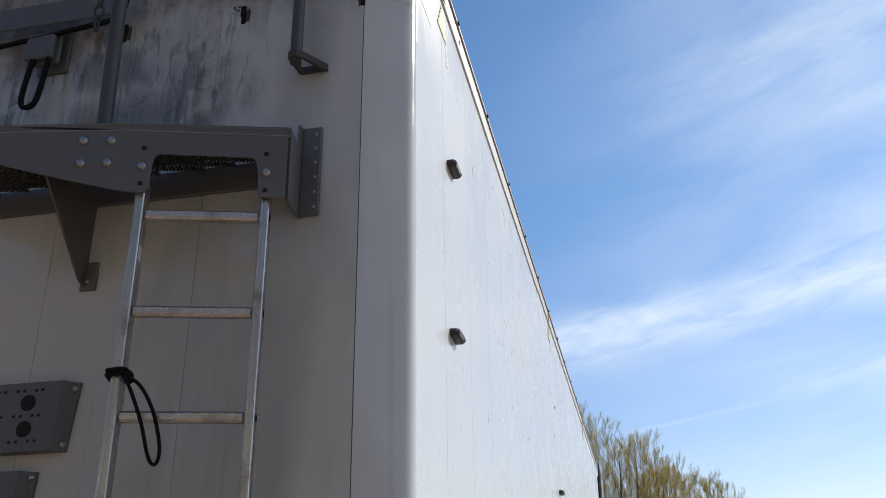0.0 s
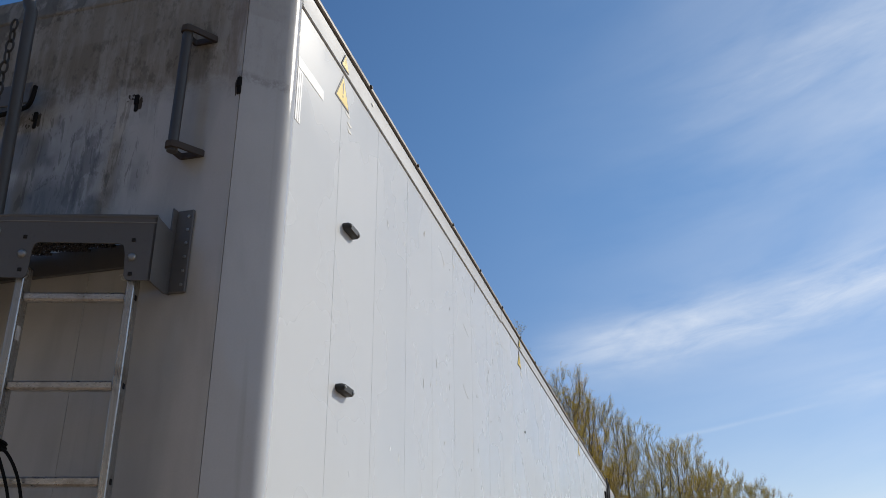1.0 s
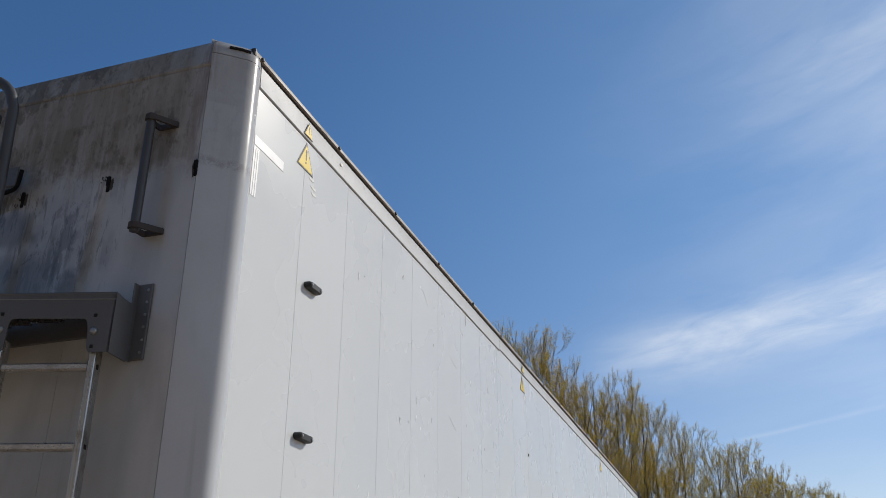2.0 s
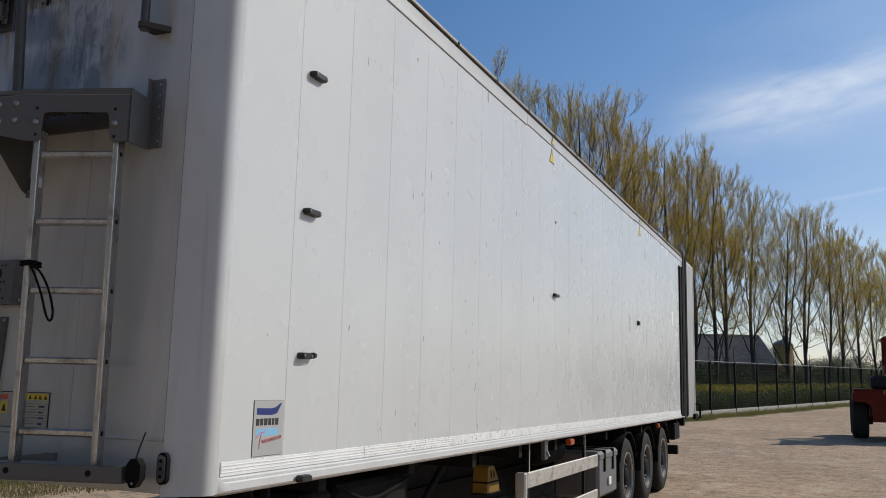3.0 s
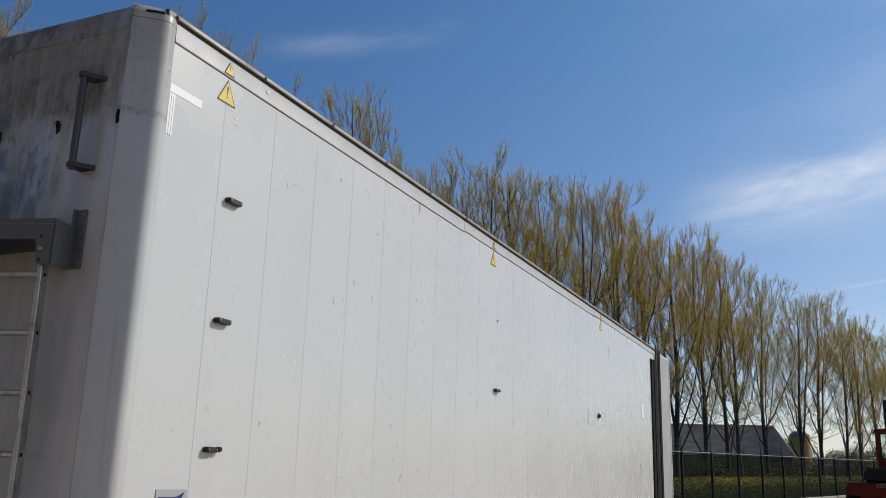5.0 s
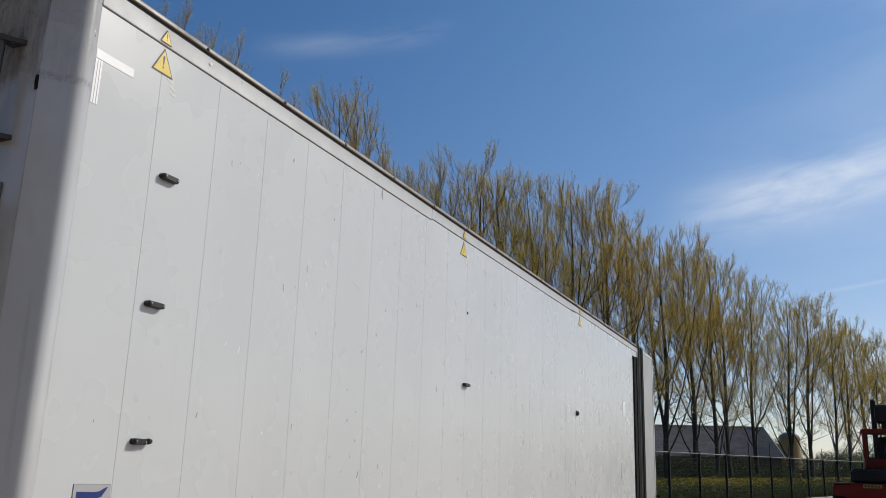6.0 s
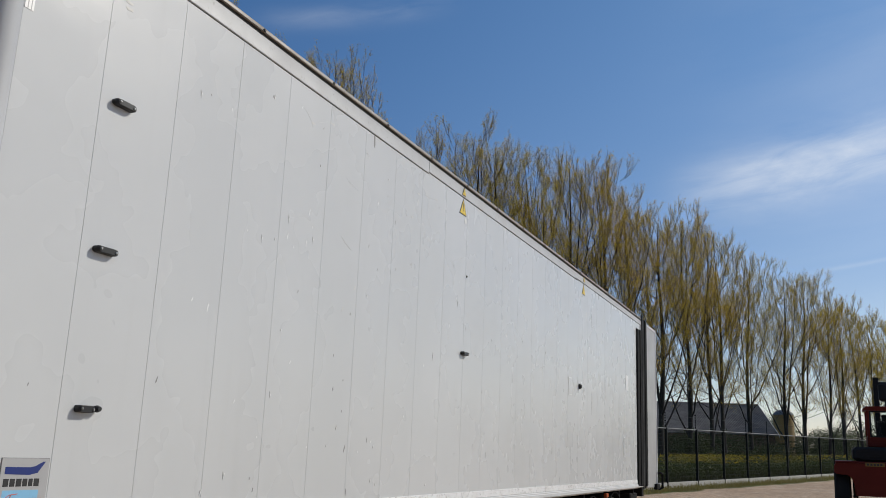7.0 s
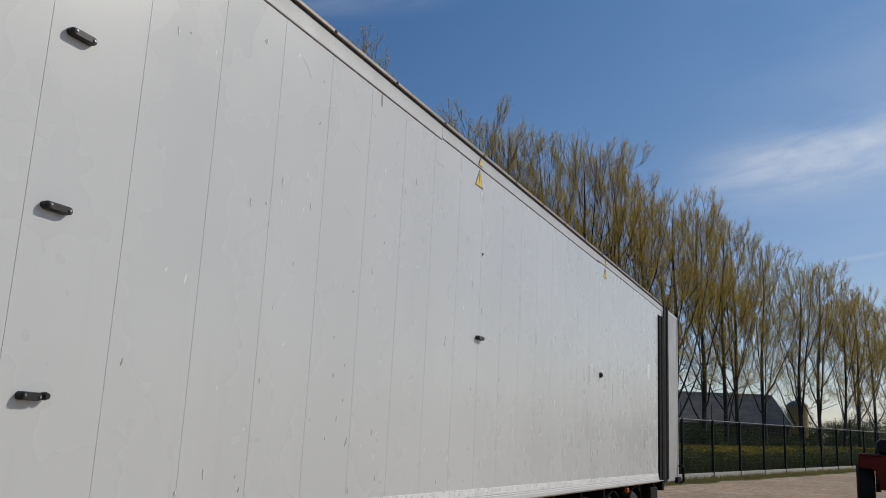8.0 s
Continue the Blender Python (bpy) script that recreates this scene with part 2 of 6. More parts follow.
def front_paint(n, clean=(0.540, 0.536, 0.512), dull=(0.455, 0.450, 0.428)):
    x, z = n.axis(0), n.axis(2)
    blot = n.noise(0.9, 5.0, 0.6)
    fine = n.noise(70.0, 3.0, 0.6)
    c = n.mix(n.step(blot, 0.3, 0.7), clean, dull)
    # broad upright dark patches: grime, and blurred reflections put into the colour
    grime_reflection = n.noise(2.3, 4.0, 0.58, n.stretch(1.0, 1.0, 0.30), 0.3)
    c = n.mix(n.step(grime_reflection, 0.46, 0.64, 0.0, 0.36), c, (0.225, 0.220, 0.204))
    # vertical soot streaks below the hardware
    streaks = n.noise(13.0, 6.0, 0.68, n.stretch(1.0, 1.0, 0.09), 0.25)
    patch = n.noise(2.6, 4.0, 0.62, n.stretch(1.0, 1.0, 0.8))
    band = n.math("MULTIPLY", n.step(z, 2.92, 3.18), n.step(z, 3.72, 3.45))
    side = n.step(x, -0.36, -0.66)
    soot = n.math("MULTIPLY", n.math("MULTIPLY", band, side), n.math("MULTIPLY", n.step(streaks, 0.42, 0.58), n.step(patch, 0.45, 0.60)))
    c = n.mix(n.math("MULTIPLY", soot, 0.72), c, (0.070, 0.068, 0.062))
    dashes = n.noise(30.0, 4.0, 0.7, n.stretch(1.0, 1.0, 0.16), 0.4)
    c = n.mix(n.math("MULTIPLY", n.math("MULTIPLY", band, n.step(x, -0.30, -0.60)), n.math("MULTIPLY", n.step(dashes, 0.56, 0.60), n.step(patch, 0.36, 0.50, 0.0, 0.5))), c, (0.060, 0.058, 0.055))
    # two broad smudges of soot by the hand rail
    for cx, cz, rx, rz in ((-0.98, 3.09, 0.24, 0.20), (-1.02, 3.36, 0.18, 0.10), (-0.66, 3.02, 0.06, 0.13)):
        far = n.math("ADD", n.math("POWER", n.math("DIVIDE", n.math("SUBTRACT", x, cx), rx), 2.0), n.math("POWER", n.math("DIVIDE", n.math("SUBTRACT", z, cz), rz), 2.0))
        ragged = n.math("ADD", far, n.math("MULTIPLY", n.math("SUBTRACT", streaks, 0.5), 3.2))
        c = n.mix(n.step(ragged, 1.1, 0.2, 0.0, 0.62), c, (0.085, 0.082, 0.074))
    wash = n.math("MULTIPLY", n.math("MULTIPLY", band, side), n.step(n.noise(1.6, 4.0, 0.6), 0.34, 0.60, 0.0, 0.38))
    c = n.mix(wash, c, (0.200, 0.195, 0.175))
    # brown exhaust film under the top edge: a ragged lower rim with drips, thinner on the corner
    rim = n.noise(2.1, 4.0, 0.62, n.stretch(1.0, 1.0, 0.15))
    drool = n.noise(17.0, 6.0, 0.66, n.stretch(1.0, 1.0, 0.12))
    mott = n.noise(24.0, 6.0, 0.72, n.stretch(1.0, 1.0, 0.5))
    level = n.math("ADD", z, n.math("ADD", n.math("MULTIPLY", n.math("SUBTRACT", rim, 0.5), 0.75), n.math("ADD", n.math("MULTIPLY", n.math("SUBTRACT", drool, 0.5), 0.22), n.math("MULTIPLY", n.math("SUBTRACT", n.noise(8.0, 7.0, 0.72), 0.5), 0.40))))
    film = n.math("MULTIPLY", n.step(level, 3.42, 3.66), n.step(x, -0.10, -0.24, 0.22, 1.0))
    cover = n.math("MULTIPLY", film, n.step(n.noise(5.0, 7.0, 0.70, n.stretch(1.0, 1.0, 0.7), 0.3), 0.28, 0.52, 0.62, 0.96))
    c = n.mix(n.math("MULTIPLY", cover, n.step(drool, 0.34, 0.60, 0.62, 1.0)), c, (0.212, 0.190, 0.155))
    c = n.mix(n.math("MULTIPLY", film, n.step(mott, 0.50, 0.62, 0.0, 0.48)), c, (0.090, 0.078, 0.063))
    c = n.mix(n.math("MULTIPLY", n.step(z, 3.825, 3.835, 0.0, 0.36), n.step(n.noise(3.4, 5.0, 0.65), 0.36, 0.58)), c, (0.300, 0.288, 0.262))
    # a dirty weld runs round the corner, with rust beside the joint
    weld = n.math("ADD", z, n.math("MULTIPLY", n.math("SUBTRACT", n.noise(9.0, 5.0, 0.7), 0.5), 0.09))
    seam = n.math("MULTIPLY", n.math("MULTIPLY", n.step(weld, 3.515, 3.542), n.step(weld, 3.580, 3.552)), n.math("MULTIPLY", n.step(x, -0.16, -0.125), n.step(n.noise(40.0, 4.0, 0.7), 0.38, 0.56)))
    c = n.mix(n.math("MULTIPLY", seam, 0.32), c, (0.100, 0.086, 0.068))
    tan = n.math("MULTIPLY", n.math("MULTIPLY", n.step(x, -0.24, -0.13), n.step(x, -0.085, -0.112)), n.math("MULTIPLY", n.step(z, 3.45, 3.70), n.step(drool, 0.42, 0.58)))
    c = n.mix(n.math("MULTIPLY", tan, 0.55), c, (0.190, 0.135, 0.082))
    # crisp blotches
    spot = n.noise(6.5, 8.0, 0.74, n.stretch(1.0, 1.0, 0.6), 0.3)
    c = n.mix(n.math("MULTIPLY", n.math("MULTIPLY", n.step(spot, 0.53, 0.57), n.step(z, 2.95, 3.25)), n.math("MULTIPLY", n.step(x, -0.42, -0.75, 0.0, 0.55), n.step(patch, 0.40, 0.52))), c, (0.085, 0.077, 0.068))
    # long thin drips and grime low down
    drip = n.noise(16.0, 3.0, 0.6, n.stretch(1.0, 1.0, 0.03))
    c = n.mix(n.step(drip, 0.60, 0.78, 0.0, 0.30), c, (0.27, 0.26, 0.23))
    c = n.mix(n.step(fine, 0.68, 0.80, 0.0, 0.14), c, (0.20, 0.19, 0.17))
    # small dark nicks all over
    nick = n.cells(9.0, n.stretch(1.0, 1.0, 0.6))
    c = n.mix(n.math("MULTIPLY", n.step(nick, 0.045, 0.025), n.step(n.noise(4.0, 2.0), 0.52, 0.58, 0.0, 0.8)), c, (0.06, 0.055, 0.05))
    grain = n.noise(160.0, 2.0, 0.6)
    c = n.mix(n.step(grain, 0.35, 0.75, 0.0, 0.08), c, (0.30, 0.29, 0.27))
    n.color(c)
    n.rough(n.math("ADD", n.step(n.noise(5.0, 5.0), 0.3, 0.7, 0.05, 0.15), n.math("MULTIPLY", film, 0.60)))
    n.put(n.bsdf.inputs["Specular IOR Level"], n.step(film, 0.0, 1.0, 0.5, 0.12))
    n.bump(n.math("ADD", n.noise(2.2, 2.0, 0.5, n.stretch(1.0, 1.0, 0.2)), n.math("MULTIPLY", mott, 0.04)), 0.12, 0.005)


def chipped_tape(n):
    # flakes of every size are gone, more of them away from the nose
    fine = n.noise(80.0, 6.0, 0.75, n.stretch(1.0, 1.0, 0.7))
    broad = n.noise(24.0, 4.0, 0.7)
    bare = n.step(n.axis(1), 0.9, 2.0, 0.0, 0.055)
    k = n.step(n.math("ADD", n.math("ADD", n.math("MULTIPLY", fine, 0.6), n.math("MULTIPLY", broad, 0.4)), bare), 0.605, 0.625)
    c = n.mix(n.step(n.noise(6.0, 4.0), 0.3, 0.7), (0.84, 0.85, 0.85), (0.74, 0.74, 0.73))
    lost = n.mix(n.step(n.noise(60.0, 3.0), 0.45, 0.60), (0.43, 0.43, 0.42), (0.20, 0.195, 0.19))
    n.color(n.mix(n.math("MULTIPLY", k, 0.95), c, lost))
    n.rough(0.4)
    n.bump(k, -0.5, 0.001)


def brushed(base, rough=0.34, along=2):
    def build(n):
        s = [60.0, 60.0, 60.0]
        s[along] = 1.5
        lines = n.noise(3.0, 4.0, 0.6, n.stretch(*s))
        grime = n.noise(9.0, 5.0, 0.6)
        c = n.mix(n.step(lines, 0.3, 0.7), base, tuple(0.72 * v for v in base))
        c = n.mix(n.step(grime, 0.50, 0.70, 0.0, 0.70), c, (0.20, 0.16, 0.12))
        n.color(c)
        n.rough(n.step(lines, 0.3, 0.7, rough - 0.07, rough + 0.16))
        n.bump(lines, 0.12, 0.001)
    return build


def ground_mix(n):
    x, y = n.axis(0), n.axis(1)
    # signed distance beyond the boundary fence
    beyond = n.math("SUBTRACT", n.math("MULTIPLY", n.math("SUBTRACT", y, 37.2), 0.2469), n.math("MULTIPLY", n.math("ADD", x, 2.3), 0.9690))
    wob = n.math("MULTIPLY", n.math("SUBTRACT", n.noise(0.55, 5.0, 0.6), 0.5), 1.6)
    sand = n.mix(n.step(n.noise(0.18, 5.0, 0.6), 0.35, 0.68), (0.505, 0.370, 0.255), (0.395, 0.285, 0.196))
    tracks = n.noise(0.9, 4.0, 0.6, n.stretch(1.0, 0.55, 1.0))
    sand = n.mix(n.step(tracks, 0.52, 0.68, 0.0, 0.40), sand, (0.320, 0.250, 0.190))
    lumps = n.noise(5.5, 6.0, 0.72)
    sand = n.mix(n.step(lumps, 0.50, 0.58, 0.0, 0.55), sand, (0.205, 0.156, 0.115))
    clods = n.noise(2.4, 8.0, 0.80)
    sand = n.mix(n.step(clods, 0.52, 0.60, 0.0, 0.55), sand, (0.185, 0.140, 0.102))
    pale = n.noise(1.1, 6.0, 0.74)
    sand = n.mix(n.step(pale, 0.54, 0.60, 0.0, 0.55), sand, (0.570, 0.470, 0.360))
    grit = n.noise(26.0, 5.0, 0.7)
    sand = n.mix(n.step(grit, 0.54, 0.66, 0.0, 0.5), sand, (0.22, 0.18, 0.145))
    stones = n.cells(16.0)
    sand = n.mix(n.math("MULTIPLY", n.step(stones, 0.22, 0.12), n.step(n.noise(1.4, 3.0), 0.50, 0.58, 0.0, 0.7)), sand, (0.45, 0.41, 0.36))
    pebble = n.cells(15.0)
    sand = n.mix(n.math("MULTIPLY", n.step(pebble, 0.30, 0.20), n.step(n.noise(7.0, 2.0), 0.50, 0.56, 0.0, 0.80)), sand, (0.150, 0.120, 0.095))
    sand = n.mix(n.math("MULTIPLY", n.step(n.cells(10.0), 0.24, 0.16), n.step(n.noise(5.0, 2.0), 0.54, 0.60, 0.0, 0.8)), sand, (0.600, 0.540, 0.460))
    turf = n.mix(n.step(n.noise(1.2, 5.0, 0.65), 0.35, 0.65), (0.060, 0.085, 0.022), (0.105, 0.115, 0.035))
    turf = n.mix(n.step(n.noise(0.10, 3.0), 0.45, 0.65), turf, (0.115, 0.105, 0.045))
    k = n.step(n.math("ADD", beyond, wob), -1.35, -1.05)
    n.color(n.mix(k, sand, turf))
    n.rough(0.95)
    n.bsdf.inputs["Specular IOR Level"].default_value = 0.12
    h = n.math("ADD", n.math("MULTIPLY", grit, 0.5), n.math("MULTIPLY", n.noise(2.5, 4.0), 1.0))
    n.bump(n.math("ADD", h, n.math("MULTIPLY", n.step(stones, 0.25, 0.05), 0.4)), 0.9, 0.045)


def foliage(a, b, c):
    def build(n):
        r = n.geo.outputs["Random Per Island"]
        col = n.mix(n.step(r, 0.1, 0.9), a, b)
        col = n.mix(n.math("MULTIPLY", n.info.outputs["Random"], 0.75), col, c)
        # whole boughs differ in tone
        col = n.mix(n.step(n.noise(0.55, 2.0, 0.5), 0.42, 0.62, 0.0, 0.40), col, tuple(0.55 * v for v in b))
        n.color(col)
        n.rough(0.6)
        nt = n.nt
        tr = nt.nodes.new("ShaderNodeBsdfTranslucent")
        nt.links.new(col, tr.inputs[0])
        ms = nt.nodes.new("ShaderNodeMixShader")
        ms.inputs[0].default_value = 0.45
        out = nt.nodes["Material Output"]
        nt.links.new(n.bsdf.outputs[0], ms.inputs[1])
        nt.links.new(tr.outputs[0], ms.inputs[2])
        nt.links.new(ms.outputs[0], out.inputs[0])
    return build


def bark(n):
    ridge = n.noise(14.0, 5.0, 0.65, n.stretch(1.0, 1.0, 0.22))
    c = n.mix(n.step(ridge, 0.35, 0.65), (0.015, 0.013, 0.011), (0.036, 0.031, 0.026))
    n.color(n.mix(n.step(n.noise(1.3, 3.0), 0.5, 0.7, 0.0, 0.5), c, (0.040, 0.040, 0.027)))
    n.rough(0.9)
    n.bump(ridge, 0.6, 0.02)


def corrugated(n):
    # grey fibre-cement sheets with lichen
    c = n.mix(n.step(n.noise(0.9, 5.0, 0.65), 0.35, 0.65), (0.128, 0.124, 0.122), (0.092, 0.089, 0.088))
    n.color(n.mix(n.step(n.noise(7.0, 4.0), 0.55, 0.7, 0.0, 0.5), c, (0.180, 0.174, 0.168)))
    n.rough(0.95)
    n.bsdf.inputs["Specular IOR Level"].default_value = 0.1


def clear_glass(n):
    n.color((0.75, 0.80, 0.80))
    n.rough(0.03)
    n.bsdf.inputs["Transmission Weight"].default_value = 1.0
    n.bsdf.inputs["IOR"].default_value = 1.1
    n.bump(n.noise(3.0, 2.0), 0.02, 0.001)


SIDE = material("white_side_paint", side_paint, 0.36)
DOOR = material("grey_door_paint", worn((0.400, 0.402, 0.396), (0.17, 0.165, 0.155), 1.5, 30.0, 0.42, 0.08, 0.06, 0.002, 0.3))
FRONT = material("grimy_front_paint", front_paint, 0.4)
CORNERPAINT = material("corner_post_paint", lambda n: front_paint(n, (0.500, 0.506, 0.508), (0.440, 0.443, 0.442)), 0.36)
TAPE = material("chipped_white_tape", chipped_tape, 0.4)
RAIL = material("rail_paint", worn((0.590, 0.598, 0.592), (0.33, 0.32, 0.30), 3.0, 45.0, 0.50, 0.06, 0.08, 0.002, 0.45, 0.25))
STEEL = material("grey_painted_steel", worn((0.112, 0.111, 0.109), (0.072, 0.068, 0.063), 4.0, 60.0, 0.48, 0.10, 0.12, 0.001, 0.3))
TUBE = material("dark_tube_paint", worn((0.062, 0.060, 0.057), (0.040, 0.037, 0.034), 5.0, 50.0, 0.42, 0.10, 0.1, 0.001, 0.3))
RUSTY = material("rusty_bracket", worn((0.052, 0.044, 0.039), (0.095, 0.055, 0.032), 12.0, 70.0, 0.75, 0.1, 0.3, 0.002))
ALU_V = material("ladder_aluminium_upright", brushed((0.56, 0.55, 0.53), 0.30, 2), 0.33, 0.85)
ALU_H = material("ladder_aluminium_rung", brushed((0.62, 0.59, 0.55), 0.32, 0), 0.36, 0.85)
ALU_Y = material("guard_aluminium", brushed((0.66, 0.64, 0.60), 0.42, 1), 0.42, 0.6)
TRIM = material("weathered_roof_trim", worn((0.215, 0.185, 0.155), (0.090, 0.070, 0.052), 5.0, 40.0, 0.55, 0.12, 0.25, 0.002, 0.5))
BLACK = material("black_rubber", worn((0.007, 0.007, 0.007), (0.016, 0.015, 0.015), 6.0, 50.0, 0.80, 0.08, 0.2, 0.002, 0.0, 0.10))
PLASTIC = material("black_plastic", worn((0.022, 0.023, 0.024), (0.012, 0.012, 0.012), 9.0, 60.0, 0.48, 0.10, 0.12, 0.001, 0.0, 0.35))
TYRE = material("tyre_rubber", worn((0.018, 0.018, 0.017), (0.042, 0.038, 0.033), 3.0, 30.0, 0.85, 0.08, 0.4, 0.004, 0.0, 0.25))
CHASSIS = material("black_chassis_paint", worn((0.010, 0.010, 0.010), (0.022, 0.019, 0.016), 3.0, 25.0, 0.75, 0.10, 0.2, 0.003, 0.0, 0.12))
GAP = material("dark_joint", worn((0.026, 0.025, 0.025), (0.012, 0.012, 0.012), 8.0, 40.0, 0.85, 0.1, 0.1, 0.001, 0.0, 0.1))
ZINC = material("zinc_bolt", worn((0.36, 0.36, 0.35), (0.18, 0.165, 0.15), 40.0, 120.0, 0.35, 0.1, 0.1, 0.0005), 0.35, 0.8)
CHAIN = material("dark_chain", worn((0.055, 0.053, 0.048), (0.050, 0.036, 0.026), 25.0, 90.0, 0.6, 0.12, 0.3, 0.001), 0.6, 0.5)
YELLOW = material("warning_yellow", worn((0.72, 0.52, 0.03), (0.45, 0.33, 0.05), 18.0, 80.0, 0.45, 0.1, 0.05, 0.0005))
INK = material("black_print", worn((0.020, 0.020, 0.020), (0.05, 0.05, 0.05), 20.0, 80.0, 0.5, 0.1, 0.05, 0.0005))
PALE = material("silver_label", worn((0.42, 0.42, 0.42), (0.32, 0.32, 0.32), 10.0, 70.0, 0.35, 0.1, 0.05, 0.0005))
BLUE = material("navy_print", worn((0.013, 0.030, 0.175), (0.012, 0.02, 0.10), 15.0, 70.0, 0.4, 0.1, 0.05, 0.0005))
LIGHTBLUE = material("light_blue_print", worn((0.23, 0.50, 0.72), (0.20, 0.40, 0.58), 15.0, 70.0, 0.4, 0.1, 0.05, 0.0005))
REDINK = material("red_print", worn((0.68, 0.115, 0.065), (0.4, 0.06, 0.04), 15.0, 70.0, 0.4, 0.1, 0.05, 0.0005))
CREAM = material("cream_sticker", worn((0.400, 0.385, 0.330), (0.28, 0.27, 0.23), 12.0, 80.0, 0.45, 0.1, 0.05, 0.0005))
STRIPWHITE = material("white_strip", worn((0.80, 0.81, 0.80), (0.58, 0.58, 0.56), 9.0, 60.0, 0.4, 0.1, 0.06, 0.0005, 0.4))
# rail paint darkened in its colour to offset sun glare on the upper rail
DIMRAIL = material("dimmed_rail_paint", worn((0.455, 0.465, 0.470), (0.26, 0.25, 0.24), 3.0, 45.0, 0.50, 0.06, 0.08, 0.002, 0.45, 0.25))
PEEL = material("peeled_rusty_paint", worn((0.062, 0.053, 0.042), (0.030, 0.024, 0.019), 40.0, 90.0, 0.85, 0.08, 0.5, 0.002, 0.6))
GLUE = material("old_glue", worn((0.66, 0.66, 0.63), (0.45, 0.42, 0.37), 30.0, 90.0, 0.6, 0.1, 0.2, 0.001))
CONTOUR = material("reflective_contour_tape", worn((0.86, 0.86, 0.85), (0.70, 0.70, 0.68), 16.0, 90.0, 0.35, 0.1, 0.08, 0.0005, 0.3))
PAPER = material("white_sticker", worn((0.66, 0.66, 0.64), (0.45, 0.45, 0.43), 12.0, 80.0, 0.45, 0.1, 0.05, 0.0005))
NICKSHADE = material("nick_shade", worn((0.310, 0.308, 0.302), (0.20, 0.197, 0.192), 30.0, 110.0, 0.6, 0.1, 0.2, 0.001))
SCUFF = material("bare_scuff", worn((0.22, 0.215, 0.21), (0.12, 0.12, 0.12), 30.0, 110.0, 0.6, 0.1, 0.2, 0.001))
ORANGE = material("orange_marker", worn((0.42, 0.085, 0.020), (0.28, 0.055, 0.015), 15.0, 60.0, 0.25, 0.05, 0.05, 0.0005))
CHROME = material("lamp_chrome", worn((0.34, 0.34, 0.34), (0.20, 0.20, 0.20), 20.0, 60.0, 0.22, 0.08, 0.05, 0.0005), 0.2, 0.7)
CHOCK = material("chock_yellow", worn((0.24, 0.135, 0.010), (0.12, 0.08, 0.02), 9.0, 50.0, 0.5, 0.1, 0.1, 0.001, 0.4))
BOXGREY = material("toolbox_plastic", worn((0.135, 0.138, 0.142), (0.085, 0.085, 0.085), 6.0, 60.0, 0.5, 0.1, 0.15, 0.001))
RIM = material("rim_steel", worn((0.085, 0.083, 0.080), (0.040, 0.036, 0.032), 9.0, 50.0, 0.45, 0.1, 0.15, 0.001))
TARP = material("roof_tarpaulin_cloth", worn((0.17, 0.175, 0.18), (0.10, 0.09, 0.08), 2.0, 30.0, 0.7, 0.1, 0.2, 0.004))
GROUND = material("sand_and_turf", ground_mix, 0.9)
LEAF = material("poplar_leaf", foliage((0.780, 0.580, 0.060), (0.610, 0.460, 0.060), (0.740, 0.480, 0.046)))
BUSH = material("bush_leaf", foliage((0.026, 0.046, 0.011), (0.046, 0.066, 0.017), (0.038, 0.050, 0.017)))
STALK = material("flower_stalk_leaf", foliage((0.036, 0.058, 0.012), (0.056, 0.074, 0.017), (0.046, 0.056, 0.016)))
# far woods: paler greens stand in for the haze of distance
WOOD = material("hazed_wood_leaf", foliage((0.110, 0.135, 0.060), (0.145, 0.160, 0.075), (0.130, 0.135, 0.080)))
GRASS = material("grass_blade", foliage((0.130, 0.150, 0.036), (0.205, 0.185, 0.055), (0.230, 0.185, 0.075)))
MEADOW = material("meadow_blade", foliage((0.026, 0.040, 0.010), (0.046, 0.056, 0.016), (0.058, 0.055, 0.022)))
BLOOM = material("yellow_bloom", foliage((0.62, 0.45, 0.02), (0.46, 0.36, 0.03), (0.55, 0.40, 0.02)))
TWIG = material("poplar_twig", worn((0.084, 0.064, 0.042), (0.055, 0.043, 0.030), 3.0, 30.0, 0.8, 0.1, 0.2, 0.003, 0.0, 0.3))
BARK = material("poplar_bark", bark, 0.9)
FENCE = material("green_black_fence", worn((0.009, 0.011, 0.010), (0.018, 0.020, 0.018), 3.0, 40.0, 0.7, 0.1, 0.1, 0.001, 0.0, 0.15))
GALV = material("galvanised_rail", worn((0.165, 0.170, 0.168), (0.10, 0.10, 0.098), 3.0, 30.0, 0.6, 0.1, 0.1, 0.001), 0.6, 0.2)
CONCRETE = material("concrete_board", worn((0.42, 0.40, 0.36), (0.24, 0.22, 0.18), 1.6, 35.0, 0.88, 0.06, 0.35, 0.004, 0.4))
ROOF = material("barn_sheet", corrugated, 0.85)
UNSEENWALL = material("unseen_wall_cladding", worn((0.160, 0.152, 0.142), (0.110, 0.104, 0.096), 0.5, 8.0, 0.85, 0.08, 0.2, 0.01, 0.0, 0.2))
BRICK = material("barn_brick", worn((0.120, 0.074, 0.052), (0.075, 0.052, 0.040), 1.4, 18.0, 0.85, 0.08, 0.3, 0.01))
BARGE = material("white_barge_board", worn((0.70, 0.69, 0.66), (0.40, 0.38, 0.34), 2.0, 25.0, 0.55, 0.1, 0.1, 0.002))
SILO = material("ochre_silo", worn((0.300, 0.185, 0.046), (0.190, 0.118, 0.036), 0.8, 10.0, 0.6, 0.1, 0.1, 0.005))
